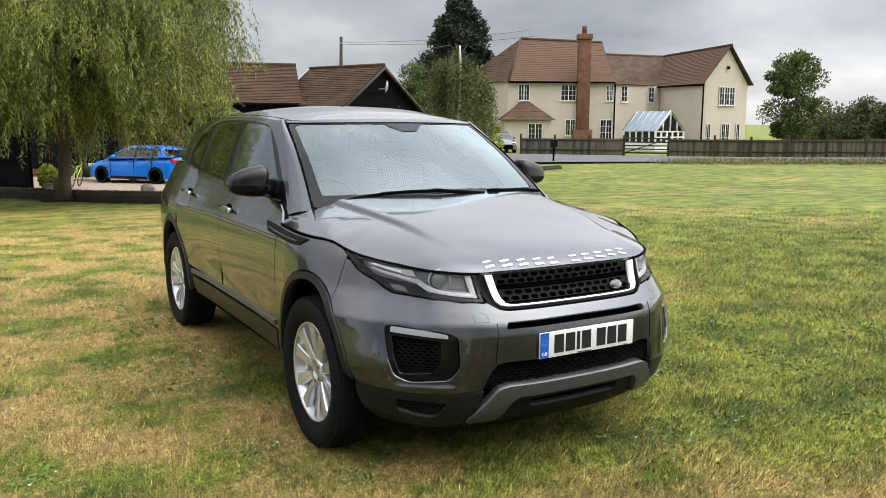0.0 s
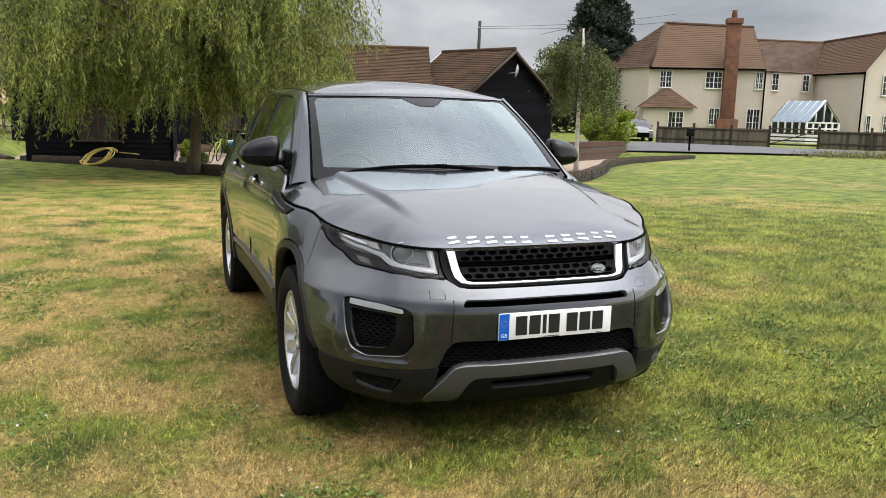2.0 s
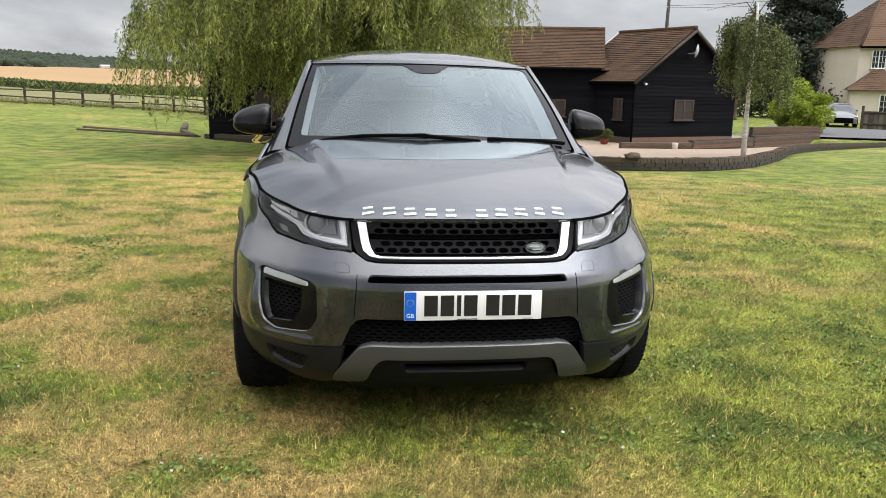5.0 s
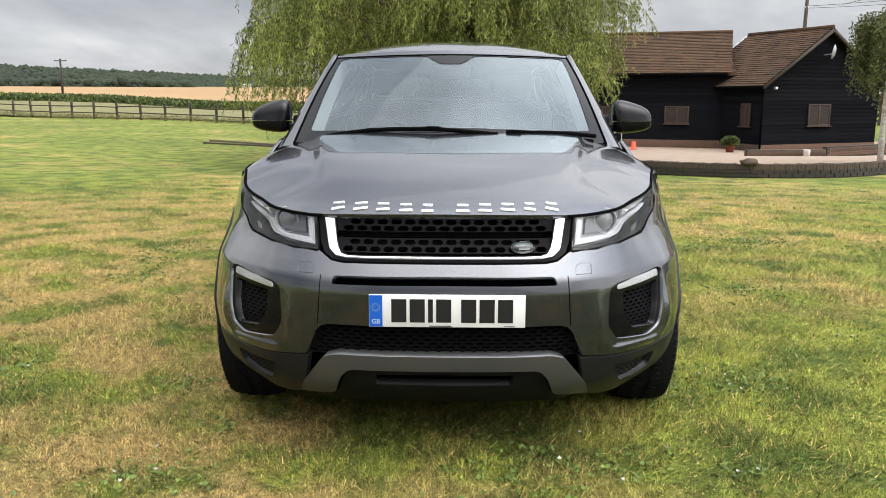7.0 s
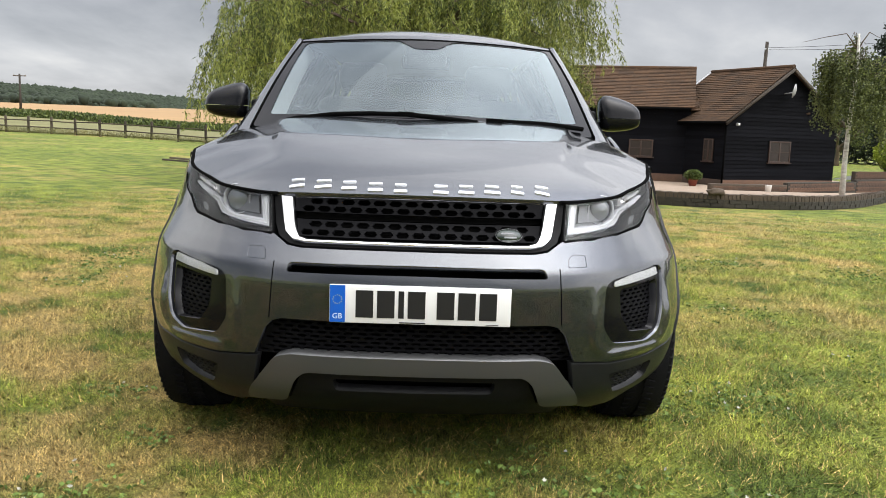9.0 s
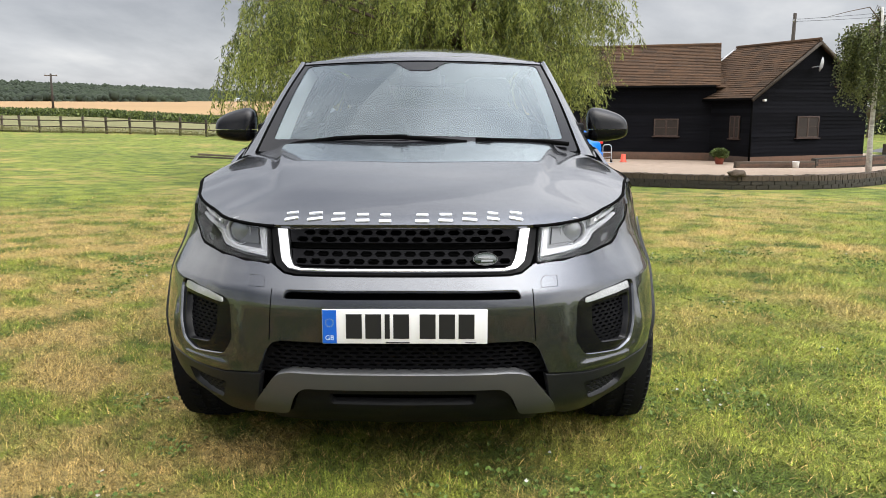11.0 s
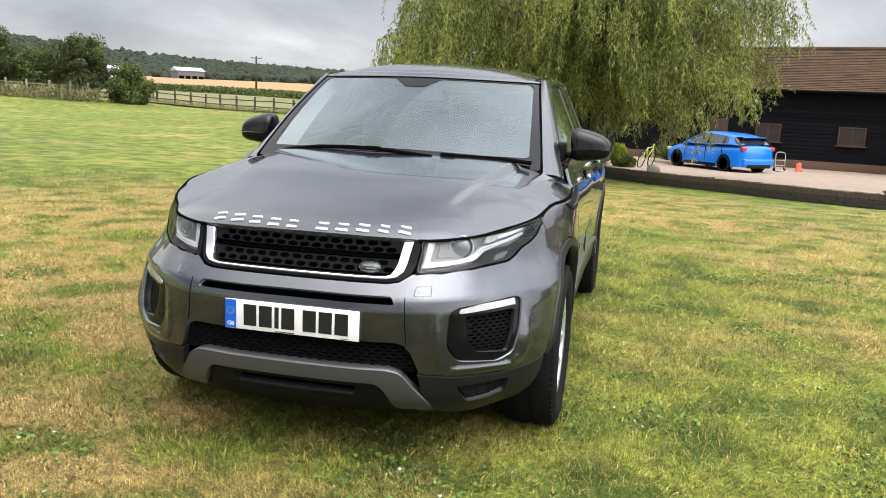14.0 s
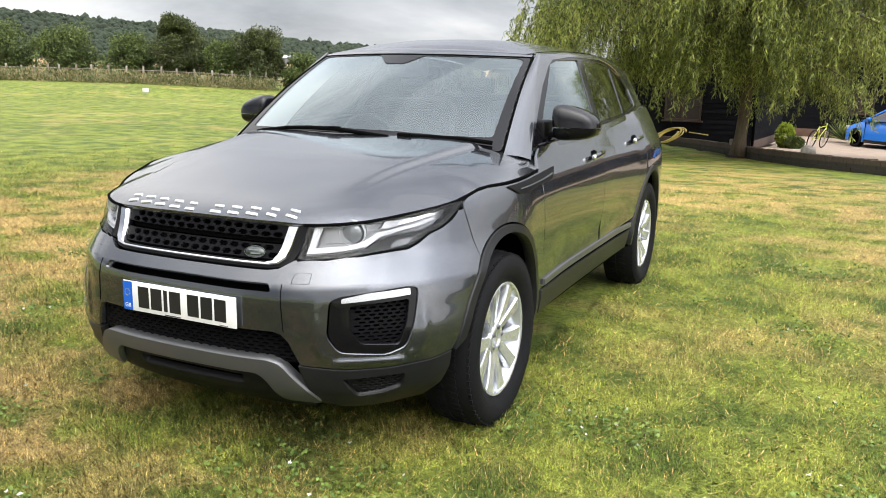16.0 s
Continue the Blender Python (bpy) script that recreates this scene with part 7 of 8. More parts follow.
    # lower cladding, skid bar and intake
    clad = F([(0.47, 0.411), (0.6, 0.398), (0.74, 0.398), (0.845, 0.411)]) + S([(0.430, 0.429), (0.436, 0.37)]) + F([(0.84, 0.30), (0.775, 0.245), (0.70, 0.228), (0.55, 0.225), (0.50, 0.25)])
    vent = rounded(F([(0.60, 0.362), (0.775, 0.372), (0.755, 0.315), (0.70, 0.292), (0.63, 0.285)]), 0.015, 3)
    both("lower_cladding", clad, M_CLAD, holes=[vent], rim=0.03)
    net = lambda cx, cz, w, h: [(cx + w / 2, cz), (cx + w * 0.3, cz + h / 2), (cx - w * 0.3, cz + h / 2), (cx - w / 2, cz), (cx - w * 0.3, cz - h / 2), (cx + w * 0.3, cz - h / 2)]

    def grid_holes(outline, du, dz, w, h, margin):
        P = np.array(outline)
        lo, hi = P.min(0), P.max(0)
        res = []
        row, z = 0, lo[1] + dz * 0.7
        while z < hi[1]:
            x = lo[0] + (0.5 if row % 2 else 0.0) * du
            while x < hi[0]:
                cell = net(x, z, w, h)
                big = net(x, z, w + margin, h + margin)
                if inside(outline, np.array(big)).all():
                    res.append(cell)
                x += du
            z += dz
            row += 1
        return res
    for k in (1, -1):
        vo = vent if k == 1 else mirror(vent)
        part("vent_mesh", panel("vent_mesh", vo, shell_off(0.022), 0.03, grid_holes(vo, 0.032, 0.0105, 0.026, 0.0075, 0.004), 0.008), M_PLASTIC, car)
    intake = sym([(0.0, 0.542), (0.42, 0.537), (0.49, 0.415), (0.0, 0.425)])
    part("intake_mesh", panel("intake_mesh", intake, shell_off(0.03), 0.04, grid_holes(intake, 0.040, 0.0135, 0.033, 0.0095, 0.004), 0.01), M_MESH, car)
    sk = [(0.0, 0.444), (0.37, 0.430), (0.415, 0.418), (0.50, 0.30), (0.515, 0.252), (0.385, 0.262), (0.355, 0.345), (0.325, 0.375), (0.0, 0.384)]
    skf = [fx(*p) for p in sk]
    skid_out = rounded(skf[1:-1] + mirror(skf[1:-1]), 0.02, 3)
    part("skid_bar", panel("skid_bar", skid_out, shell_off(-0.014), 0.025, (), 0.05), M_SATIN, car, "satin grey skid bar")
    low = sym([(0.0, 0.375), (0.335, 0.368), (0.375, 0.27), (0.46, 0.245), (0.44, 0.205), (0.0, 0.205)])
    lslot = rounded(sym([(0.0, 0.352), (0.245, 0.350), (0.235, 0.31), (0.0, 0.308)]), 0.012, 3)
    part("under_tray", panel("under_tray", low, shell_off(0.012), 0.04, [lslot], 0.03), M_PLASTIC, car)

    # grille
    zone = sym([(0.0, 0.742), (0.345, 0.742), (0.385, 0.748), (0.416, 0.768), (0.43, 0.80), (0.441, 0.884), (0.0, 0.888)])
    ring_out = sym([(0.0, 0.7575), (0.335, 0.7575), (0.372, 0.7635), (0.394, 0.782), (0.402, 0.81), (0.415, 0.8815), (0.0, 0.886)])
    ring_in = sym([(0.0, 0.7615), (0.325, 0.7615), (0.352, 0.768), (0.364, 0.787), (0.371, 0.81), (0.383, 0.8805), (0.0, 0.884)])
    grille = part("grille", panel("grille", zone, shell_off(0.016), 0.03, [ring_in], 0.02), M_LAMPBLACK, car, "black hexagon mesh grille")
    # the bright U runs down one side, along the bottom and up the other
    uo = [p for p in ring_out if p[1] < 0.8855]
    ui = [p for p in ring_in if p[1] < 0.8835]
    key = lambda p: p[0]
    so = sorted([p for p in uo], key=key)
    si = sorted([p for p in ui], key=key)
    part("bright_surround", panel("bright_surround", so + si[::-1], shell_off(-0.004), 0.02, (), 0.03), M_CHROME, grille, "bright silver U-shaped surround")
    for z0, z1, rows in ((0.836, 0.8815, (0.846, 0.868)), (0.768, 0.815, (0.779, 0.802))):
        xr = lambda z: 0.362 + (z - 0.787) * 0.16
        band = sym([(0.0, z0), (xr(z0), z0), (xr(z1), z1), (0.0, z1)])
        holes = []
        for r, zc in enumerate(rows):
            for k in range(-8, 9):
                c = (k + (0.5 if r else 0.0)) * 0.0475
                u, _ = fx(c, zc)
                cell = net(u, zc, 0.041, 0.0165)
                if inside(band, np.array(net(u, zc, 0.045, 0.019))).all():
                    holes.append(cell)
        part("grille_mesh", panel("grille_mesh", band, shell_off(0.022), 0.03, holes, 0.014), M_MESH, grille)
    bar = sym([(0.0, 0.815), (0.366, 0.815), (0.371, 0.836), (0.0, 0.836)])
    part("grille_bar", panel("grille_bar", bar, shell_off(0.045), 0.05, (), 0.01), M_BLACK, grille)
    # oval badge: plain shapes
    c = shell(np.array(fx(0.268, 0.787)[0]), np.array(0.787), 0.012)
    badge_m = Matrix.Translation(c) @ pose(0, 0, 0, 90 - 24, 0, 8)
    badge = part("badge", lathe_bm([(0.001, 0.004), (0.9, 0.004), (1.0, 0.0), (1.0, -0.012)], 40), mat("badge_green", (0.012, 0.022, 0.016), 0.2, coat=0.8), grille, "dark oval badge", badge_m @ Matrix.Diagonal((0.040, 0.021, 1, 1)))
    part("badge_rim", tube_bm([(0.040 * math.cos(k * math.pi / 20), 0.021 * math.sin(k * math.pi / 20), 0.003) for k in range(41)], 0.0009, 6), M_SATIN, grille, "", badge_m)
    for x0, x1, z0 in ((-0.024, 0.014, 0.003), (-0.014, 0.024, -0.009)):
        part("badge_mark", box_bm(x0, x1, z0, z0 + 0.005, 0.003, 0.0055), M_LAMPGREY, grille, "", badge_m)

    # number plate with plain bars
    plate = part("number_plate", box_bm(-0.26, 0.26, -0.012, -0.004, -0.0555, 0.0555, 0.0025), M_PLATE, car, "white number plate with a blue end band", Matrix.Translation((0.012, 0, 0.593)))
    part("blue_band", box_bm(-0.2585, -0.215, -0.0135, -0.0115, -0.0535, 0.0535), M_PLATEBLUE, plate)
    for k in range(12):
        a = 2 * math.pi * k / 12
        part("ring_star", box_bm(-0.237 + 0.0125 * math.cos(a) - 0.0012, -0.237 + 0.0125 * math.cos(a) + 0.0012, -0.0142, -0.0130, 0.013 + 0.0125 * math.sin(a) - 0.0012, 0.013 + 0.0125 * math.sin(a) + 0.0012), mat("star_yellow", (0.7, 0.55, 0.05), 0.5) if k == 0 else bpy.data.materials["star_yellow"], plate)
    part("country_letters", letters("GB", 0.022), M_WHITE, plate, "", pose(-0.237, -0.0138, -0.043, 90, 0, 0))
    x = -0.185
    for w, gap in ((0.05, 0.011), (0.05, 0.011), (0.016, 0.011), (0.05, 0.033), (0.05, 0.011), (0.05, 0.011), (0.05, 0.0)):
        part("plate_bar", box_bm(x, x + w, -0.0138, -0.0115, -0.0385, 0.0405), M_INK, plate)
        x += w + gap
    part("dealer_mark", box_bm(-0.06, 0.015, -0.0136, -0.0115, -0.0525, -0.0495), M_INK, plate)
    part("dealer_mark", box_bm(0.19, 0.225, -0.0136, -0.0115, -0.0515, -0.0500), M_INK, plate)

    # fog pods
    for k in (1, -1):
        M = (lambda pl: pl) if k == 1 else mirror
        cen = np.mean(np.array(fog), 0)
        shrink = lambda pl, s: [tuple(cen + (np.array(p) - cen) * s) for p in pl]
        pod = part("fog_pod", panel("fog_pod", M(shrink(fog, 0.995)), shell_off(0.010), 0.03, [M(rounded(F([(0.624, 0.626), (0.630, 0.545), (0.664, 0.492), (0.768, 0.480), (0.784, 0.56), (0.782, 0.638)]), 0.015, 3))], 0.05), M_GLOSSBLACK, car, "gloss black fog lamp surround")
        mesh_o = M(F([(0.612, 0.640), (0.618, 0.54), (0.652, 0.478), (0.775, 0.466), (0.795, 0.56), (0.792, 0.652)]))
        part("fog_mesh", panel("fog_mesh", mesh_o, shell_off(0.034), 0.03, grid_holes(mesh_o, 0.036, 0.0125, 0.028, 0.0078, 0.004), 0.01), M_MESH, pod)
        drl = M(rounded(F([(0.603, 0.637), (0.604, 0.653), (0.67, 0.667), (0.777, 0.676), (0.782, 0.653)]), 0.006, 3))
        part("daytime_lamp", panel("daytime_lamp", drl, shell_off(0.004), 0.012, (), 0.02), M_DRL, pod, "bright faceted daytime lamp strip")
        part("lamp_cover", panel("lamp_cover", drl, shell_off(0.0), 0.03, (), 0.0), M_LENS, pod)

    # headlamps
    for k in (1, -1):
        M = (lambda pl: pl) if k == 1 else mirror
        lamp = part("headlamp", panel("headlamp", M(head), shell_off(0.055), 0.025, (), 0.0), M_LAMPGREY, car, "clear headlamp with white light guide")
        part("lamp_edge", panel("lamp_edge", M(head), shell_off(0.009), 0.015, [M(F([(0.449, 0.785), (0.54, 0.792), (0.625, 0.807), (0.656, 0.836), (0.684, 0.844), (0.750, 0.857), (0.792, 0.876), (0.811, 0.906), (0.806, 0.931), (0.7, 0.905), (0.6, 0.890), (0.52, 0.883), (0.456, 0.880)])), M(F([(0.684, 0.805), (0.722, 0.810), (0.740, 0.834), (0.700, 0.830), (0.690, 0.824)]))], 0.045), M_LAMPBLACK, lamp)
        part("light_guide", panel("light_guide", M(F([(0.461, 0.879), (0.451, 0.789), (0.54, 0.797), (0.622, 0.812), (0.652, 0.842), (0.682, 0.850), (0.746, 0.868), (0.784, 0.887), (0.778, 0.894), (0.738, 0.878), (0.672, 0.862), (0.642, 0.858), (0.612, 0.832), (0.576, 0.817), (0.474, 0.810), (0.486, 0.881)])), shell_off(0.020), 0.012, (), 0.02), M_LAMPWHITE, lamp, "white light guide strip")
        part("guide_core", panel("guide_core", M(F([(0.466, 0.874), (0.457, 0.795), (0.54, 0.802), (0.618, 0.817), (0.648, 0.848), (0.682, 0.855), (0.675, 0.858), (0.644, 0.853), (0.614, 0.827), (0.575, 0.812), (0.466, 0.804), (0.476, 0.876)])), shell_off(0.018), 0.012, (), 0.004), M_DRL, lamp)
        part("upper_guide", panel("upper_guide", M(F([(0.648, 0.868), (0.674, 0.868), (0.738, 0.884), (0.782, 0.899), (0.798, 0.924), (0.74, 0.911), (0.70, 0.899), (0.655, 0.891)])), shell_off(0.026), 0.015, (), 0.015), M_DRL, lamp, "bright faceted reflector")
        part("reflector_step", panel("reflector_step", M(F([(0.690, 0.876), (0.738, 0.889), (0.778, 0.904), (0.770, 0.909), (0.735, 0.897), (0.690, 0.884)])), shell_off(0.021), 0.015, (), 0.012), M_CHROME, lamp)
        part("side_marker", panel("side_marker", M(F([(0.682, 0.803), (0.724, 0.808), (0.742, 0.836), (0.700, 0.832), (0.688, 0.826)])), shell_off(0.02), 0.015, (), 0.015), M_LAMPGREY, lamp)
        pc = shell(np.array(fx(k * 0.570, 0.858)[0]), np.array(0.858), 0.035)
        pm = Matrix.Translation(pc) @ pose(0, 0, 0, 90, 0, k * 18) @ Matrix.Scale(0.86, 4)
        part("projector_ring", lathe_bm([(0.050, -0.01), (0.0515, 0.006), (0.0555, 0.006), (0.056, -0.03), (0.050, -0.03), (0.050, -0.01)], 32, "z", None, False), M_LAMPWHITE, lamp, "", pm)
        part("projector_lens", lathe_bm([(0.049, -0.010), (0.037, 0.002), (0.020, 0.008), (0.0005, 0.010)], 28), mat("projector_glass", (0.22, 0.235, 0.25), 0.08, 0.5, coat=1.0) if k == 1 else bpy.data.materials["projector_glass"], lamp, "", pm)
        part("lamp_bezel", panel("lamp_bezel", M(F([(0.492, 0.820), (0.57, 0.824), (0.606, 0.840), (0.632, 0.866), (0.640, 0.884), (0.500, 0.880)])), shell_off(0.046), 0.02, (), 0.01), M_LAMPGREY, lamp)
        seal = F(hl_low)
        part("lamp_seal", tube_bm([tuple(shell(np.array(k * u), np.array(z), 0.001)) for u, z in seal], 0.005, 6), M_BLACK, lamp)
        cover = part("lens_cover", panel("lens_cover", M(head), shell_off(-0.002), 0.015, (), 0.0), M_LENS, lamp)
        cover.visible_shadow = False

    # bonnet
    o = bonnet_outline()
    gap = [math.dist(o[max(i - 1, 0)][:2], o[min(i + 1, len(o) - 1)][:2]) for i in range(len(o))]
    BON_EDGE = np.array([(x, y, z - float(bonnet_raw(np.array(x), np.array(y))), g) for (x, y, z), g in zip(o, gap)])
    rear = [(0.80, 1.325), (0.745, 1.262), (0.60, 1.218), (0.40, 1.172), (0.15, 1.138)]
    hf = [(x, y) for x, y, z in o] + rear
    out = hf + [(-x, y) for x, y in hf[1:]][::-1]
    out = [(x * 0.9955, y + 0.005 if y < 0.75 else y) for x, y in out]
    bonnet = part("bonnet", panel("bonnet", out, bonnet_s, 0.019, (), 0.025), M_PAINT, car, "dark grey clamshell bonnet with raised centre")
    for k in (1, -1):
        line = [shell(np.array(k * fx(x, float(zedge(x)))[0]), np.array(float(zedge(x))), 0.004) for x in np.linspace(0.43, 0.875, 30)]
        line += [np.array((k * (x - 0.004), y, z)) for x, y, z in o[37:56]]
        part("bonnet_seam", tube_bm([tuple(p) for p in line], 0.0065, 6), M_BLACK, car)
    # raised name across the bonnet: plain silver blocks
    x = -0.396
    for w, gap in ((q[0] * 0.885, q[1] * 0.885) for q in ((0.052, 0.036), (0.058, 0.034), (0.052, 0.038), (0.052, 0.036), (0.046, 0.088), (0.052, 0.034), (0.054, 0.034), (0.056, 0.036), (0.046, 0.038), (0.052, 0.0))):
        y0 = 0.141 + 0.27 * (x + w / 2) ** 2
        for lo, hi, cut in ((0.000, 0.0095, 0.0), (0.026, 0.0355, 0.003)):
            blk = rounded([(x + cut, y0 + lo), (x + w - cut, y0 + lo), (x + w - cut, y0 + hi), (x + cut, y0 + hi)], 0.003, 2)
            part("name_block", panel("name_block", blk, lambda a, b: bonnet_s(a, b) + np.array([0, -0.0015, 0.004]), 0.012, (), 0.006), M_SILVER, bonnet, "bright silver raised block" if x < -0.39 and not cut else "")
        x += w + gap

    # fenders, doors, rear quarters on both sides
    arch_r = arch_pts(wheel_y[1], 0.464, 0.0)
    up = lambda y: 1.095 + 0.052 * (y - 1.4) / 1.0 if y < 2.4 else 1.147 + 0.045 * min((y - 2.4) / 1.0, 1.2)
    fen = S([(0.631, 0.916), (0.636, 0.936)]) + [fx(0.829, 0.953), fx(0.842, 0.969), fx(0.856, 0.976)] + S([(0.9, 0.977), (1.0, 0.980), (1.15, 0.987), (1.285, 0.993), (1.29, 0.7), (1.30, 0.47)]) + S([p for p in arch_pts(wheel_y[0], 0.464, 0.0, -12, 120, 24) if p[1] > 0.46] + [(meet[0] + 0.004, meet[1] + 0.003)])
    both("front_fender", fen, M_PAINT)
    belt = [(y, up(y) - 0.01) for y in (2.36, 2.0, 1.7, 1.42)]
    both("front_door", S([(1.297, 0.47), (2.357, 0.475)] + belt + [(1.36, 1.06), (1.297, 1.01)]), M_PAINT)
    rd = [(2.365, 0.475)] + [p for p in arch_r[::-1] if p[0] < wheel_y[1] - 0.16 and p[1] > 0.475] + [(3.36, 0.90), (3.36, up(3.36) - 0.01), (3.0, up(3.0) - 0.01), (2.7, up(2.7) - 0.01), (2.365, up(2.365) - 0.01)]
    both("rear_door", S(rd), M_PAINT)
    rq = [(3.367, 0.90)] + [p for p in arch_r[::-1] if p[0] > wheel_y[1] - 0.155 and p[1] > 0.40] + [(4.15, 0.42)] + [(4.2, 1.2), (3.9, 1.205), (3.6, 1.2), (3.367, 1.188)]
    both("rear_quarter", S(rq), M_PAINT)
    for cy, nm in ((wheel_y[0], "arch_trim"), (wheel_y[1], "arch_trim")):
        a, b = arch_pts(cy, 0.457, 0.34, -14, 194, 40), arch_pts(cy, 0.424, 0.34, -14, 194, 40)
        if cy < 1:
            a, b = [(max(y, 0.436), z) for y, z in a], [(max(y, 0.466), z) for y, z in b]
            a = [p for p in a if not (p[0] < cy and p[1] < 0.41)]
            b = [p for p in b if not (p[0] < cy and p[1] < 0.46)]
        both(nm, S(a + b[::-1]), M_CLAD, off=-0.006, rim=0.045, label="dark plastic wheel arch trim")
    both("sill", S([(1.31, 0.452), (1.30, 0.350), (2.98, 0.350), (3.04, 0.452)]), M_CLAD, rim=0.03)
    both("sill_recess", S([(1.31, 0.482), (1.31, 0.446), (3.04, 0.446), (3.04, 0.482)]), M_BLACK, off=0.012, rim=0.0)
    both("sill_strip", S([(1.32, 0.505), (1.32, 0.478), (3.03, 0.478), (3.03, 0.505)]), M_SATIN, off=-0.012, rim=0.02, label="satin grey sill strip")
    vent_o = rounded(S([(0.905, 0.974), (0.985, 0.937), (1.03, 0.934), (1.43, 0.953), (1.51, 1.002), (1.2, 0.986)]), 0.012, 3)
    for v in both("side_vent", vent_o, M_LAMPBLACK, off=-0.008, rim=0.02, label="black mesh side vent"):
        pass
    both("vent_blade", S([(1.0, 0.953), (1.30, 0.962), (1.44, 0.974), (1.44, 0.979), (1.3, 0.968), (1.0, 0.958)]), M_SATIN, off=-0.012, rim=0.01)
    for hy, hz in ((2.24, 0.995), (3.18, 1.025)):
        for k in (1, -1):
            p = shell(np.array(k * sy(hy, hz)[0]), np.array(hz))
            h = part("door_handle", box_bm(-0.014, 0.014, -0.105, 0.105, -0.016, 0.016, 0.012, 3), M_PAINT, car, "", Matrix.Translation(p + np.array([k * 0.026, 0, 0])) @ pose(0, 0, 0, 3, -k * 12, 0))
            part("handle_cap", box_bm(-0.011, 0.014, -0.118, -0.072, -0.016, 0.016, 0.010, 3), M_CHROME, h)
            part("handle_cup", lathe_bm([(0.0005, 0.004), (0.03, 0.003), (0.036, -0.004)], 20, "x"), M_BLACK, h, "", Matrix.Translation((-k * 0.022, 0.0, 0.0)) @ Matrix.Diagonal((k, 1.5, 0.9, 1)))

    # dark door cards close the inside of the doors
    both("door_card", S([(1.34, 0.50), (3.30, 0.50), (3.30, 1.17), (2.4, 1.125), (1.8, 1.09), (1.42, 1.05)]), M_SEAT, off=0.05, rim=0.0, step=0.06)

    # cabin sides, glazing
    frame_o = [(1.405, 1.086), (1.58, 1.205), (1.82, 1.365), (1.99, 1.455), (2.10, 1.494), (2.4, 1.515), (2.7, 1.521), (3.1, 1.519), (3.45, 1.487), (3.72, 1.425), (3.86, 1.33), (3.88, 1.22), (3.6, 1.192), (3.0, 1.167), (2.4, 1.14), (1.9, 1.115)]
    cabo = [(1.345, 1.050), (1.96, 1.516), (2.4, 1.537), (2.9, 1.541), (3.4, 1.524), (3.9, 1.478), (4.13, 1.44), (4.2, 1.3), (4.22, 1.18), (3.6, 1.17), (2.4, 1.10), (1.8, 1.08), (1.46, 1.07)]
    g1 = rounded([(1.55, 1.128), (2.05, 1.470), (2.20, 1.492), (2.575, 1.503), (2.44, 1.155), (2.0, 1.132)], 0.02, 3)
    g2 = rounded([(2.53, 1.160), (2.67, 1.505), (3.1, 1.496), (3.33, 1.472), (3.20, 1.188)], 0.02, 3)
    g3 = rounded([(3.29, 1.195), (3.42, 1.468), (3.68, 1.418), (3.80, 1.33), (3.82, 1.232)], 0.02, 3)
    for k in (1, -1):
        sf = cab if k == 1 else left_of(cab)
        fl = k == -1
        o2 = lambda d, sf=sf, k=k: (lambda y, z: sf(y, z) + np.array([-k * d, 0, 0]))
        side = part("cabin_side", panel("cabin_side", cabo, sf, 0.04, [frame_o], 0.02, fl), M_PAINT, car)
        fr = part("window_frame", panel("window_frame", frame_o, o2(0.006), 0.04, [g1, g2, g3], 0.02, fl), M_GLOSSBLACK, car, "gloss black window frame")
        part("belt_strip", tube_bm([tuple(sf(np.array(y), np.array(float(np.interp(y, [1.45, 2.4, 3.86], [1.094, 1.142, 1.212])))) + np.array([k * 0.006, 0, 0])) for y in np.linspace(1.46, 3.86, 16)], 0.006, 6), M_GLOSSBLACK, fr)
        for g, mt in ((g1, M_GLASS), (g2, M_TINT), (g3, M_TINT)):
            w = part("side_window", panel("side_window", grow(g, 1.03), o2(0.012), 0.06, (), 0.0, fl), mt, car)
            w.visible_shadow = False
        part("inner_trim", panel("inner_trim", frame_o, o2(0.05), 0.06, [g1, g2, g3], 0.0, not fl), M_SEAT, car)

    # windscreen, roof, tail
    wso = rounded([(-0.985, 0.0), (0.985, 0.0), (0.985, 0.955), (-0.985, 0.955)], 0.03, 3)
    ws = part("windscreen", panel("windscreen", wso, screen, 0.05, (), 0.0), M_GLASS, car)
    ws.visible_shadow = False
    frit = rounded([(-0.915, 0.10), (-0.6, 0.07), (0.6, 0.07), (0.915, 0.10), (0.945, 0.905), (0.91, 0.935), (0.20, 0.935), (0.13, 0.86), (0.08, 0.81), (-0.08, 0.81), (-0.13, 0.86), (-0.20, 0.935), (-0.91, 0.935), (-0.945, 0.905)], 0.03, 3)
    part("screen_border", panel("screen_border", wso, lambda a, s: screen(a, s) + np.array([0, -0.0015, 0.002]), 0.05, [frit], 0.0), M_GLOSSBLACK, car, "black printed border of the windscreen")
    # trim behind the screen's side edges, its colour raised to look brightly lit
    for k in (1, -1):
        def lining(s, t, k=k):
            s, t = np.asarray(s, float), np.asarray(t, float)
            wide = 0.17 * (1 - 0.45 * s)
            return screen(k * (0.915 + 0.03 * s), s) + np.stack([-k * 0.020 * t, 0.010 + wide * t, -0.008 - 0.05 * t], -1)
        part("pillar_trim", panel("pillar_trim", rounded([(0.06, 0.0), (0.95, 0.0), (0.95, 1.0), (0.06, 1.0)], 0.05, 3), lining, 0.06, (), 0.0), M_PILLARLIT, car, "pale cloth trim inside the windscreen pillar")
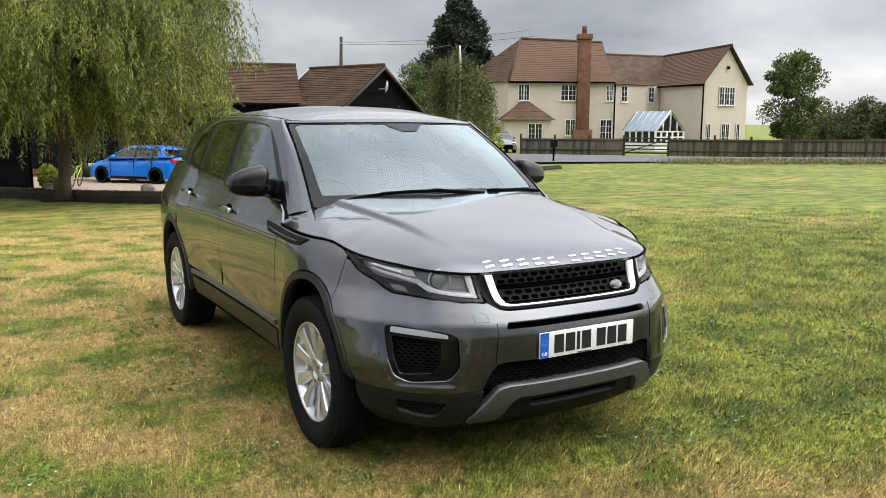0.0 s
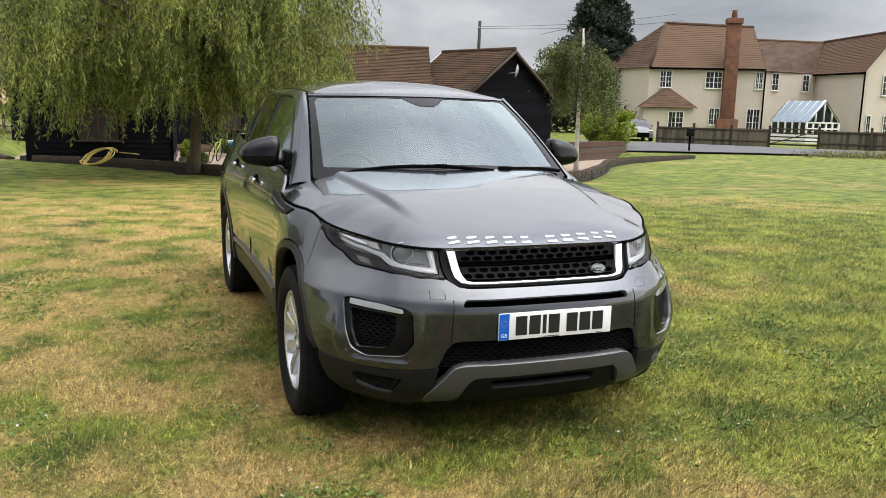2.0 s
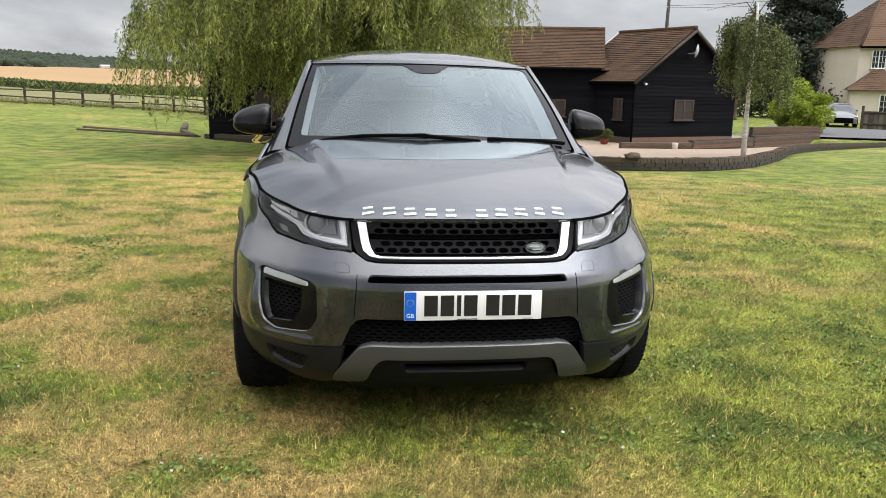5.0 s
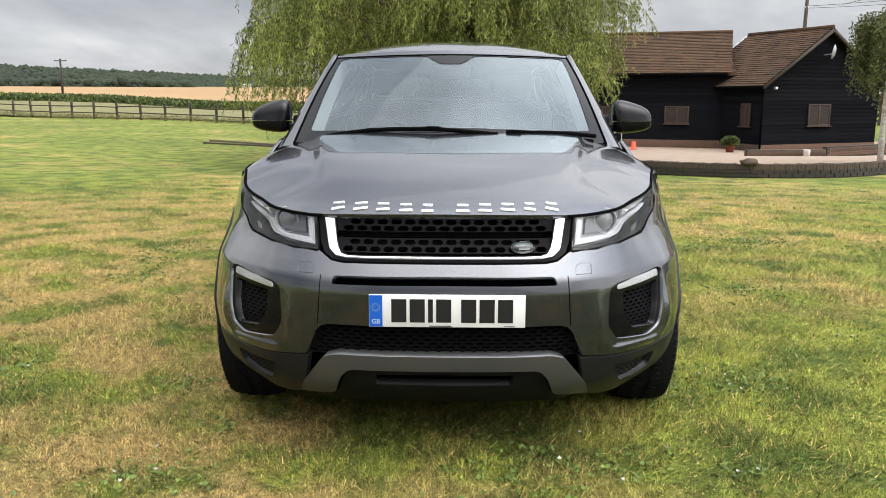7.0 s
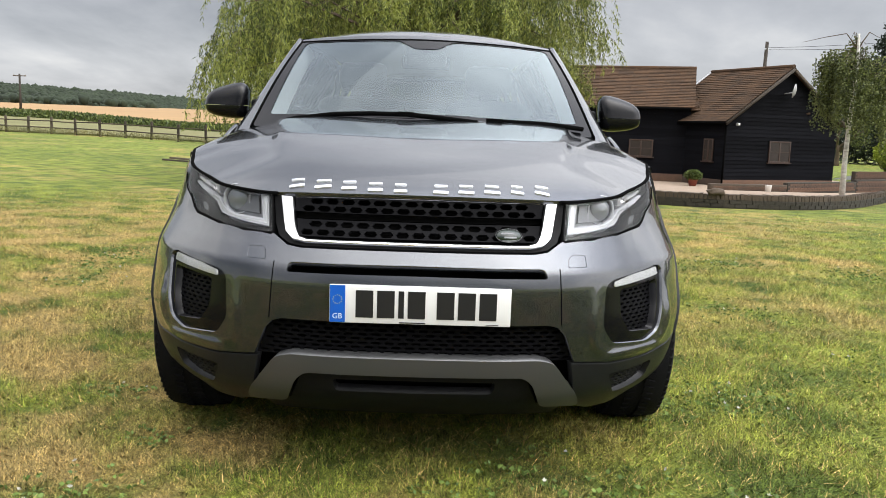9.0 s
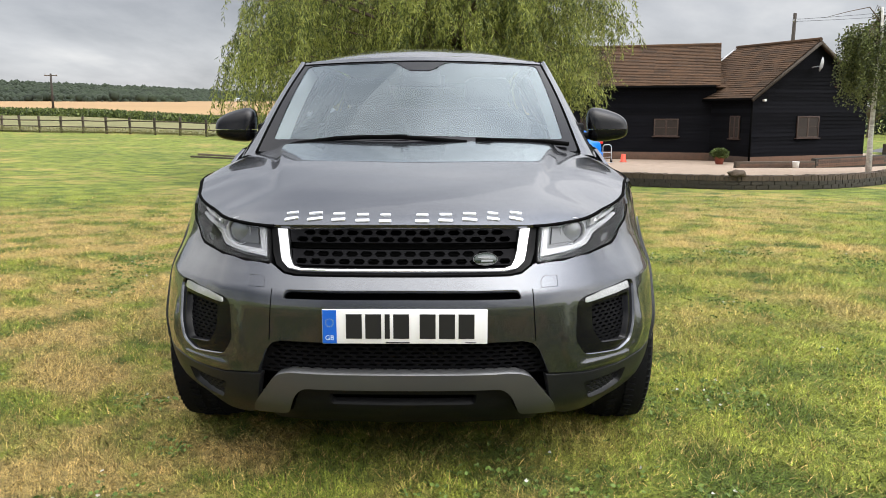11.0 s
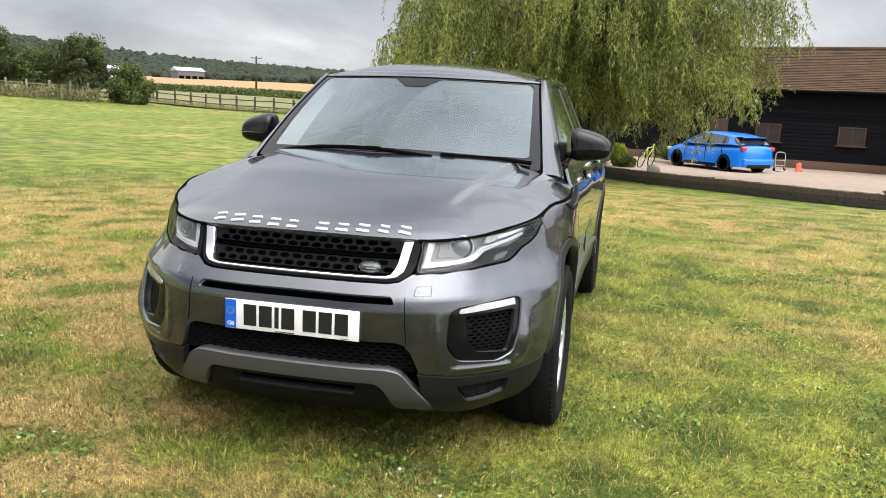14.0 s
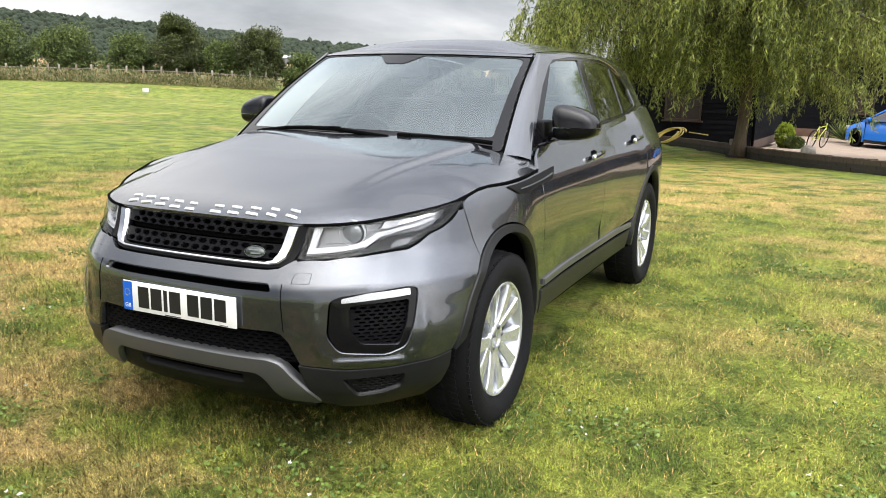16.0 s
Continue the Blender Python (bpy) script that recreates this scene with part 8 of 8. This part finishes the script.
    for k in (1, -1):
        def pillar(s, t, k=k):
            s, t = np.asarray(s, float), np.asarray(t, float)
            p = screen(k * np.ones_like(s), s)
            q = cab(1.345 + (1.96 - 1.345) * s, 1.050 + (1.516 - 1.050) * s) * np.array([k, 1, 1])
            bulge = 0.012 * np.sin(np.pi * np.clip(t, 0, 1))
            return p + (q - p) * t[..., None] + np.stack([k * bulge * 0.6, -bulge * 0.7, bulge * 0.5], -1)
        part("windscreen_pillar", panel("windscreen_pillar", [(-0.02, 0.0), (1.0, 0.0), (1.0, 1.0), (-0.02, 1.0)], pillar, 0.08, (), 0.0, k == 1), M_PAINT, car)
        part("pillar_seal", tube_bm([tuple(screen(np.array(k * 0.996), np.array(s)) + np.array([0, -0.002, 0.002])) for s in np.linspace(0, 1, 12)], 0.005, 6), M_BLACK, car)
    part("cowl", panel("cowl", [(-1.0, -0.16), (1.0, -0.16), (1.0, 0.03), (-1.0, 0.03)], lambda a, s: screen(a, s) + np.array([0, 0.0, -0.012]), 0.05, (), 0.0), M_LAMPBLACK, car)
    rf = part("roof", panel("roof", [(-1, 0.0), (1, 0.0), (1, 1.0), (-1, 1.0)], roof_s, 0.06, (), 0.0), M_PAINT, car)
    def header(a, t):
        a, t = np.asarray(a, float), np.asarray(t, float)
        p = screen(a, 0.952 * np.ones_like(a)) + np.array([0, -0.002, 0.003])
        q = roof_s(a, 0.02 * np.ones_like(a)) + np.array([0, 0.002, -0.0015])
        bulge = 0.007 * np.sin(np.pi * np.clip(t, 0, 1))
        return p + (q - p) * t[..., None] + np.stack([0 * a, -bulge * 0.7, bulge], -1)
    part("roof_header", panel("roof_header", [(-1, 0.0), (1, 0.0), (1, 1.0), (-1, 1.0)], header, 0.08, (), 0.0), M_PAINT, car)
    part("header_seal", tube_bm([tuple(screen(np.array(a), np.array(0.953)) + np.array([0, -0.002, 0.002])) for a in np.linspace(-0.99, 0.99, 20)], 0.004, 6), M_BLACK, car)
    part("headlining", panel("headlining", [(-0.95, 0.02), (0.95, 0.02), (0.95, 0.97), (-0.95, 0.97)], lambda a, b: roof_s(a, b) - np.array([0, 0, 0.02]), 0.1, (), 0.0, True), M_TRIMLIGHT, car)
    for k in (1, -1):
        sf = cab if k == 1 else left_of(cab)
        part("roof_seam", tube_bm([tuple(roof_s(np.array(k * 0.92), np.array(b)) + np.array([0, 0, -0.0005])) for b in np.linspace(0.0, 0.98, 14)], 0.0025, 6), M_BLACK, rf)
    tail_o = [(U_END - 1.05, 0.42), (U_END - 1.05, 1.2), (U_END - 0.02, 1.12), (U_END - 0.02, 0.42)]
    both("tailgate", tail_o, M_PAINT, step=0.08)
    part("rear_screen", panel("rear_screen", [(-0.92, 0), (0.92, 0), (0.92, 1), (-0.92, 1)], lambda a, s: np.stack([a * (0.80 - 0.28 * s), 4.31 - 0.20 * s - 0.10 * a**2, 1.14 + 0.36 * s - 0.03 * a**2], -1), 0.1, (), 0.0, True), M_TINT, car).visible_shadow = False
    part("spoiler", box_bm(-0.46, 0.46, 4.0, 4.17, 1.43, 1.46, 0.012), M_PAINT, car)

    # floor pan and arch liners keep the inside dark
    part("floor_pan", box_bm(-0.80, 0.80, 0.50, 4.15, 0.24, 0.30, 0.02), M_BLACK, car)
    part("engine_cover", box_bm(-0.62, 0.62, 0.35, 1.25, 0.30, 0.86, 0.03), M_BLACK, car)
    for cy in wheel_y:
        for k in (1, -1):
            bm = bmesh.new()
            ring = []
            for x in (0.60, 0.895):
                ring.append([bm.verts.new((k * (min(x, 0.79) if a > 140 and cy < 1 else x), cy + 0.385 * math.cos(radians(a)), wheel_z + 0.02 + 0.445 * math.sin(radians(a)))) for a in range(-6, 187, 8)])
            for a, b in zip(zip(ring[0], ring[0][1:]), zip(ring[1], ring[1][1:])):
                bm.faces.new((a[0], a[1], b[1], b[0]))
            bm.faces.new(ring[0])
            part("arch_liner", bm, M_BLACK, car)

    # mirrors: a domed cap over a flatter shell, on an arm
    def mirror_shell(k, upper):
        bm = bmesh.new()
        bmesh.ops.create_uvsphere(bm, u_segments=32, v_segments=20, radius=1.0)
        half_of = [v for v in bm.verts if (v.co.z < -1e-4 if upper else v.co.z > 1e-4)]
        bmesh.ops.delete(bm, geom=half_of, context="VERTS")
        ends = [e for e in bm.edges if e.is_boundary]
        bmesh.ops.contextual_create(bm, geom=ends)
        s = lambda q, e: math.copysign(abs(q) ** e, q)
        for v in bm.verts:
            x, y, z = s(v.co.x, 0.40), s(v.co.y, 0.60), s(v.co.z, 0.58)
            f = (x + 1) / 2
            z = z * 0.112 * (1.0 - 0.50 * f**1.8) if upper else z * 0.062 * (1.0 - 0.40 * f**2.5)
            v.co = (k * (0.104 * x - 0.012 * max(z, 0) / 0.1), 0.082 * y + 0.020 * x, z)
        if k < 0:
            bmesh.ops.reverse_faces(bm, faces=bm.faces)
        return smooth_bm(bm, 50)
    for k in (1, -1):
        mir = part("door_mirror", mirror_shell(k, True), M_MIRRORBLACK, car, "gloss black door mirror", Matrix.Translation((k * 0.940, 1.685, 1.172)))
        part("mirror_base", mirror_shell(k, False), M_GLOSSBLACK, mir, "", Matrix.Translation((0, 0, -0.003)) @ Matrix.Diagonal((0.985, 0.985, 1, 1)))
        part("mirror_glass", box_bm(-0.06, 0.06, 0.070, 0.0765, -0.032, 0.052, 0.002), M_REFLECT, mir)
        part("mirror_arm", box_bm(min(-k * 0.19, k * 0.04), max(-k * 0.19, k * 0.04), -0.045, 0.035, -0.052, -0.018, 0.012, 3), M_LAMPBLACK, mir)
        part("mirror_foot", box_bm(min(-k * 0.20, -k * 0.13), max(-k * 0.20, -k * 0.13), -0.10, 0.04, -0.060, 0.030, 0.014, 3), M_LAMPBLACK, mir)

    # wipers
    for path, joint in ((((0.30, -0.01), (0.1, 0.01), (-0.1, 0.032), (-0.3, 0.04), (-0.5, 0.04), (-0.72, 0.02), (-0.80, 0.0)), 2), (((0.40, 0.015), (0.6, 0.03), (0.75, 0.038), (0.93, 0.035)), 0)):
        path = [tuple(screen(np.array(a), np.array(s)) + np.array([0, -0.012, 0.016])) for a, s in path]
        wiper = part("wiper", tube_bm(path, 0.010, 6), M_BLACK, car, "black wiper resting at the foot of the screen")
        part("wiper_joint", box_bm(-0.035, 0.035, -0.012, 0.012, -0.008, 0.012, 0.005), M_BLACK, wiper, "", Matrix.Translation(path[joint]))

    # inside
    sensor = part("sensor_housing", box_bm(-0.10, 0.10, -0.04, 0.05, -0.05, 0.03, 0.018, 3), mat("sensor_grey", (0.10, 0.09, 0.10), 0.6), car, "grey sensor housing behind the windscreen", Matrix.Translation((0, 1.742, 1.452)) @ pose(0, 0, 0, -36, 0, 0))
    for q in (-0.055, 0.055):
        part("sensor_eye", box_bm(q - 0.016, q + 0.016, -0.046, -0.036, -0.012, 0.012, 0.004), M_DISH, sensor)
    part("inner_mirror", box_bm(-0.12, 0.12, -0.012, 0.012, -0.032, 0.032, 0.012), M_BLACK, car, "", Matrix.Translation((0, 1.86, 1.415)))
    dash = panel("dashboard", [(-0.78, 1.30), (0.78, 1.30), (0.76, 1.78), (-0.76, 1.78)], lambda x, y: np.stack([x, y, 0.985 + 0.035 * np.cos((y - 1.5) * 4) - 0.05 * (x / 0.8) ** 2 + 0.03 * np.exp(-(((x + 0.36) / 0.18) ** 2) - ((y - 1.7) / 0.1) ** 2)], -1), 0.06, (), 0.25)
    part("dashboard", dash, M_SEAT, car)
    sw = part("steering_wheel", tube_bm([(0.185 * math.cos(a), 0, 0.185 * math.sin(a)) for a in np.linspace(0, 2 * math.pi, 33)], 0.016, 8, caps=False), M_SEAT, car, "", Matrix.Translation((-0.36, 1.88, 1.0)) @ pose(0, 0, 0, -22, 0, 0))
    part("wheel_hub", box_bm(-0.17, 0.17, -0.02, 0.02, -0.03, 0.03, 0.015), M_SEAT, sw)
    for sx in (-0.37, 0.37):
        seat = part("front_seat", box_bm(-0.25, 0.25, -0.08, 0.10, 0.0, 0.66, 0.07, 3), M_SEAT, car, "", Matrix.Translation((sx, 2.42, 0.62)) @ pose(0, 0, 0, -14, 0, 0))
        part("headrest", box_bm(-0.14, 0.14, -0.05, 0.07, 0.70, 0.87, 0.05, 3), M_SEAT, seat)
        part("cushion", box_bm(-0.25, 0.25, -0.55, -0.02, -0.10, 0.06, 0.05, 3), M_SEAT, seat)
        for q in (-0.05, 0.05):
            part("headrest_post", tube_bm([(q, 0, 0.64), (q, 0.0, 0.72)], 0.006, 6), M_CHROME, seat)
    bench = part("rear_bench", box_bm(-0.68, 0.68, -0.08, 0.10, 0.0, 0.66, 0.06, 3), M_SEAT, car, "", Matrix.Translation((0, 3.40, 0.64)) @ pose(0, 0, 0, -16, 0, 0))
    for q in (-0.4, 0.4):
        part("headrest", box_bm(q - 0.13, q + 0.13, -0.04, 0.06, 0.66, 0.78, 0.04, 3), M_SEAT, bench)

    # wheels
    for cy in wheel_y:
        for k in (1, -1):
            build_wheel(car, k, cy)
    return car


def letters(text, size):
    cu = bpy.data.curves.new("letters", "FONT")
    cu.body, cu.size, cu.align_x, cu.extrude = text, size, "CENTER", 0.0006
    ob = bpy.data.objects.new("letters", cu)
    scene.collection.objects.link(ob)
    me = bpy.data.meshes.new_from_object(ob.evaluated_get(bpy.context.evaluated_depsgraph_get()))
    bpy.data.objects.remove(ob)
    return me


WHEEL = {}


def build_wheel(car, k, cy):
    r, rr = 0.356, 0.238
    if not WHEEL:
        prof = [(rr - 0.004, 0.085), (rr + 0.012, 0.100), (rr + 0.045, 0.114), (r - 0.035, 0.114), (r - 0.010, 0.100), (r, 0.082), (r + 0.001, 0.03), (r + 0.001, -0.03), (r, -0.082), (r - 0.012, -0.102), (rr + 0.02, -0.11), (rr - 0.004, -0.09)]
        bm = lathe_bm(prof, 72, "x", None, False)
        # tread blocks on shoulder and crown
        WHEEL["tyre"] = bpy.data.meshes.new("tyre"); bm.to_mesh(WHEEL["tyre"]); bm.free()
        bm = bmesh.new()
        for j in range(72):
            a = 2 * math.pi * j / 72
            rot = Matrix.Rotation(a, 4, "X")
            for x0, x1 in ((0.052, 0.100), (0.012, 0.046), (-0.046, -0.012), (-0.100, -0.052)):
                dr = -0.010 if abs(x0 + x1) > 0.12 else 0.0
                bmesh.ops.create_cube(bm, size=1, matrix=rot @ Matrix.Translation(((x0 + x1) / 2, 0.0, r + dr + 0.0005)) @ Matrix.Rotation(0.25 if x0 < 0 else -0.25, 4, "Z") @ Matrix.Diagonal((x1 - x0, 0.022, 0.012, 1)))
        WHEEL["tread"] = bpy.data.meshes.new("tread"); bm.to_mesh(WHEEL["tread"]); bm.free()
        bm = lathe_bm([(0.205, 0.02), (0.222, 0.085), (rr - 0.006, 0.094), (rr, 0.090), (rr - 0.004, 0.080), (rr - 0.03, -0.08), (rr - 0.02, -0.09)], 64, "x", None, False)
        WHEEL["rim"] = bpy.data.meshes.new("rim"); bm.to_mesh(WHEEL["rim"]); bm.free()
        bm = bmesh.new()
        # one twin spoke: two blades that part towards the rim
        for s in (1, -1):
            path = [(0.045, 0.011), (0.10, 0.026), (0.165, 0.048), (0.224, 0.072)]
            prev = None
            for i, (rad, off) in enumerate(path):
                w = (0.020, 0.0225, 0.029, 0.040)[i]
                x = (0.064, 0.072, 0.082, 0.088)[i]
                y = s * off
                ring = [bm.verts.new((x - 0.030, y - w, rad)), bm.verts.new((x - 0.008, y - w, rad)), bm.verts.new((x, y - w * 0.84, rad)), bm.verts.new((x - 0.004, y + w * 0.84, rad)), bm.verts.new((x - 0.008, y + w, rad)), bm.verts.new((x - 0.030, y + w, rad))]
                if prev:
                    for q in range(6):
                        bm.faces.new((prev[q], prev[(q + 1) % 6], ring[(q + 1) % 6], ring[q]))
                else:
                    bm.faces.new(ring)
                prev = ring
            bm.faces.new(prev)
        bmesh.ops.recalc_face_normals(bm, faces=bm.faces)
        smooth_bm(bm, 25)
        WHEEL["spoke"] = bpy.data.meshes.new("spoke"); bm.to_mesh(WHEEL["spoke"]); bm.free()
        bm = lathe_bm([(0.068, 0.03), (0.066, 0.062), (0.055, 0.070), (0.034, 0.071), (0.032, 0.066), (0.001, 0.067)], 40, "x")
        WHEEL["centre"] = bpy.data.meshes.new("centre"); bm.to_mesh(WHEEL["centre"]); bm.free()
        bm = lathe_bm([(0.001, 0.0), (0.165, 0.0), (0.165, -0.02), (0.001, -0.02)], 48, "x")
        WHEEL["disc"] = bpy.data.meshes.new("disc"); bm.to_mesh(WHEEL["disc"]); bm.free()
        bm = lathe_bm([(0.010, -0.01), (0.010, 0.006), (0.006, 0.010), (0.001, 0.010)], 10, "x")
        WHEEL["nut"] = bpy.data.meshes.new("nut"); bm.to_mesh(WHEEL["nut"]); bm.free()
    w = new("wheel")
    w.parent = car
    w.matrix_local = Matrix.Translation((k * 0.818, cy, wheel_z - 0.002)) @ pose(0, 0, 0, 0, 0, 0 if k == 1 else 180) @ pose(0, 0, 0, 7 + 20 * k + 30 * (cy > 2), 0, 0)
    w["label"] = "silver twin-spoke alloy wheel with black tyre"
    part("tyre", WHEEL["tyre"], M_RUBBER, w)
    part("tread", WHEEL["tread"], M_RUBBER, w)
    part("rim", WHEEL["rim"], M_SILVER, w)
    part("brake_disc", WHEEL["disc"], mat("brake_steel", (0.34, 0.33, 0.32), 0.45, 0.8) if "brake_steel" not in bpy.data.materials else bpy.data.materials["brake_steel"], w)
    part("centre_cap", WHEEL["centre"], M_SILVER, w)
    for j in range(5):
        a = 2 * math.pi * j / 5
        part("spoke", WHEEL["spoke"], M_SILVER, w, "", Matrix.Rotation(a, 4, "X"))
        part("wheel_nut", WHEEL["nut"], M_SATIN, w, "", Matrix.Rotation(a + 0.6, 4, "X") @ Matrix.Translation((0.066, 0, 0.047)))


build_car()
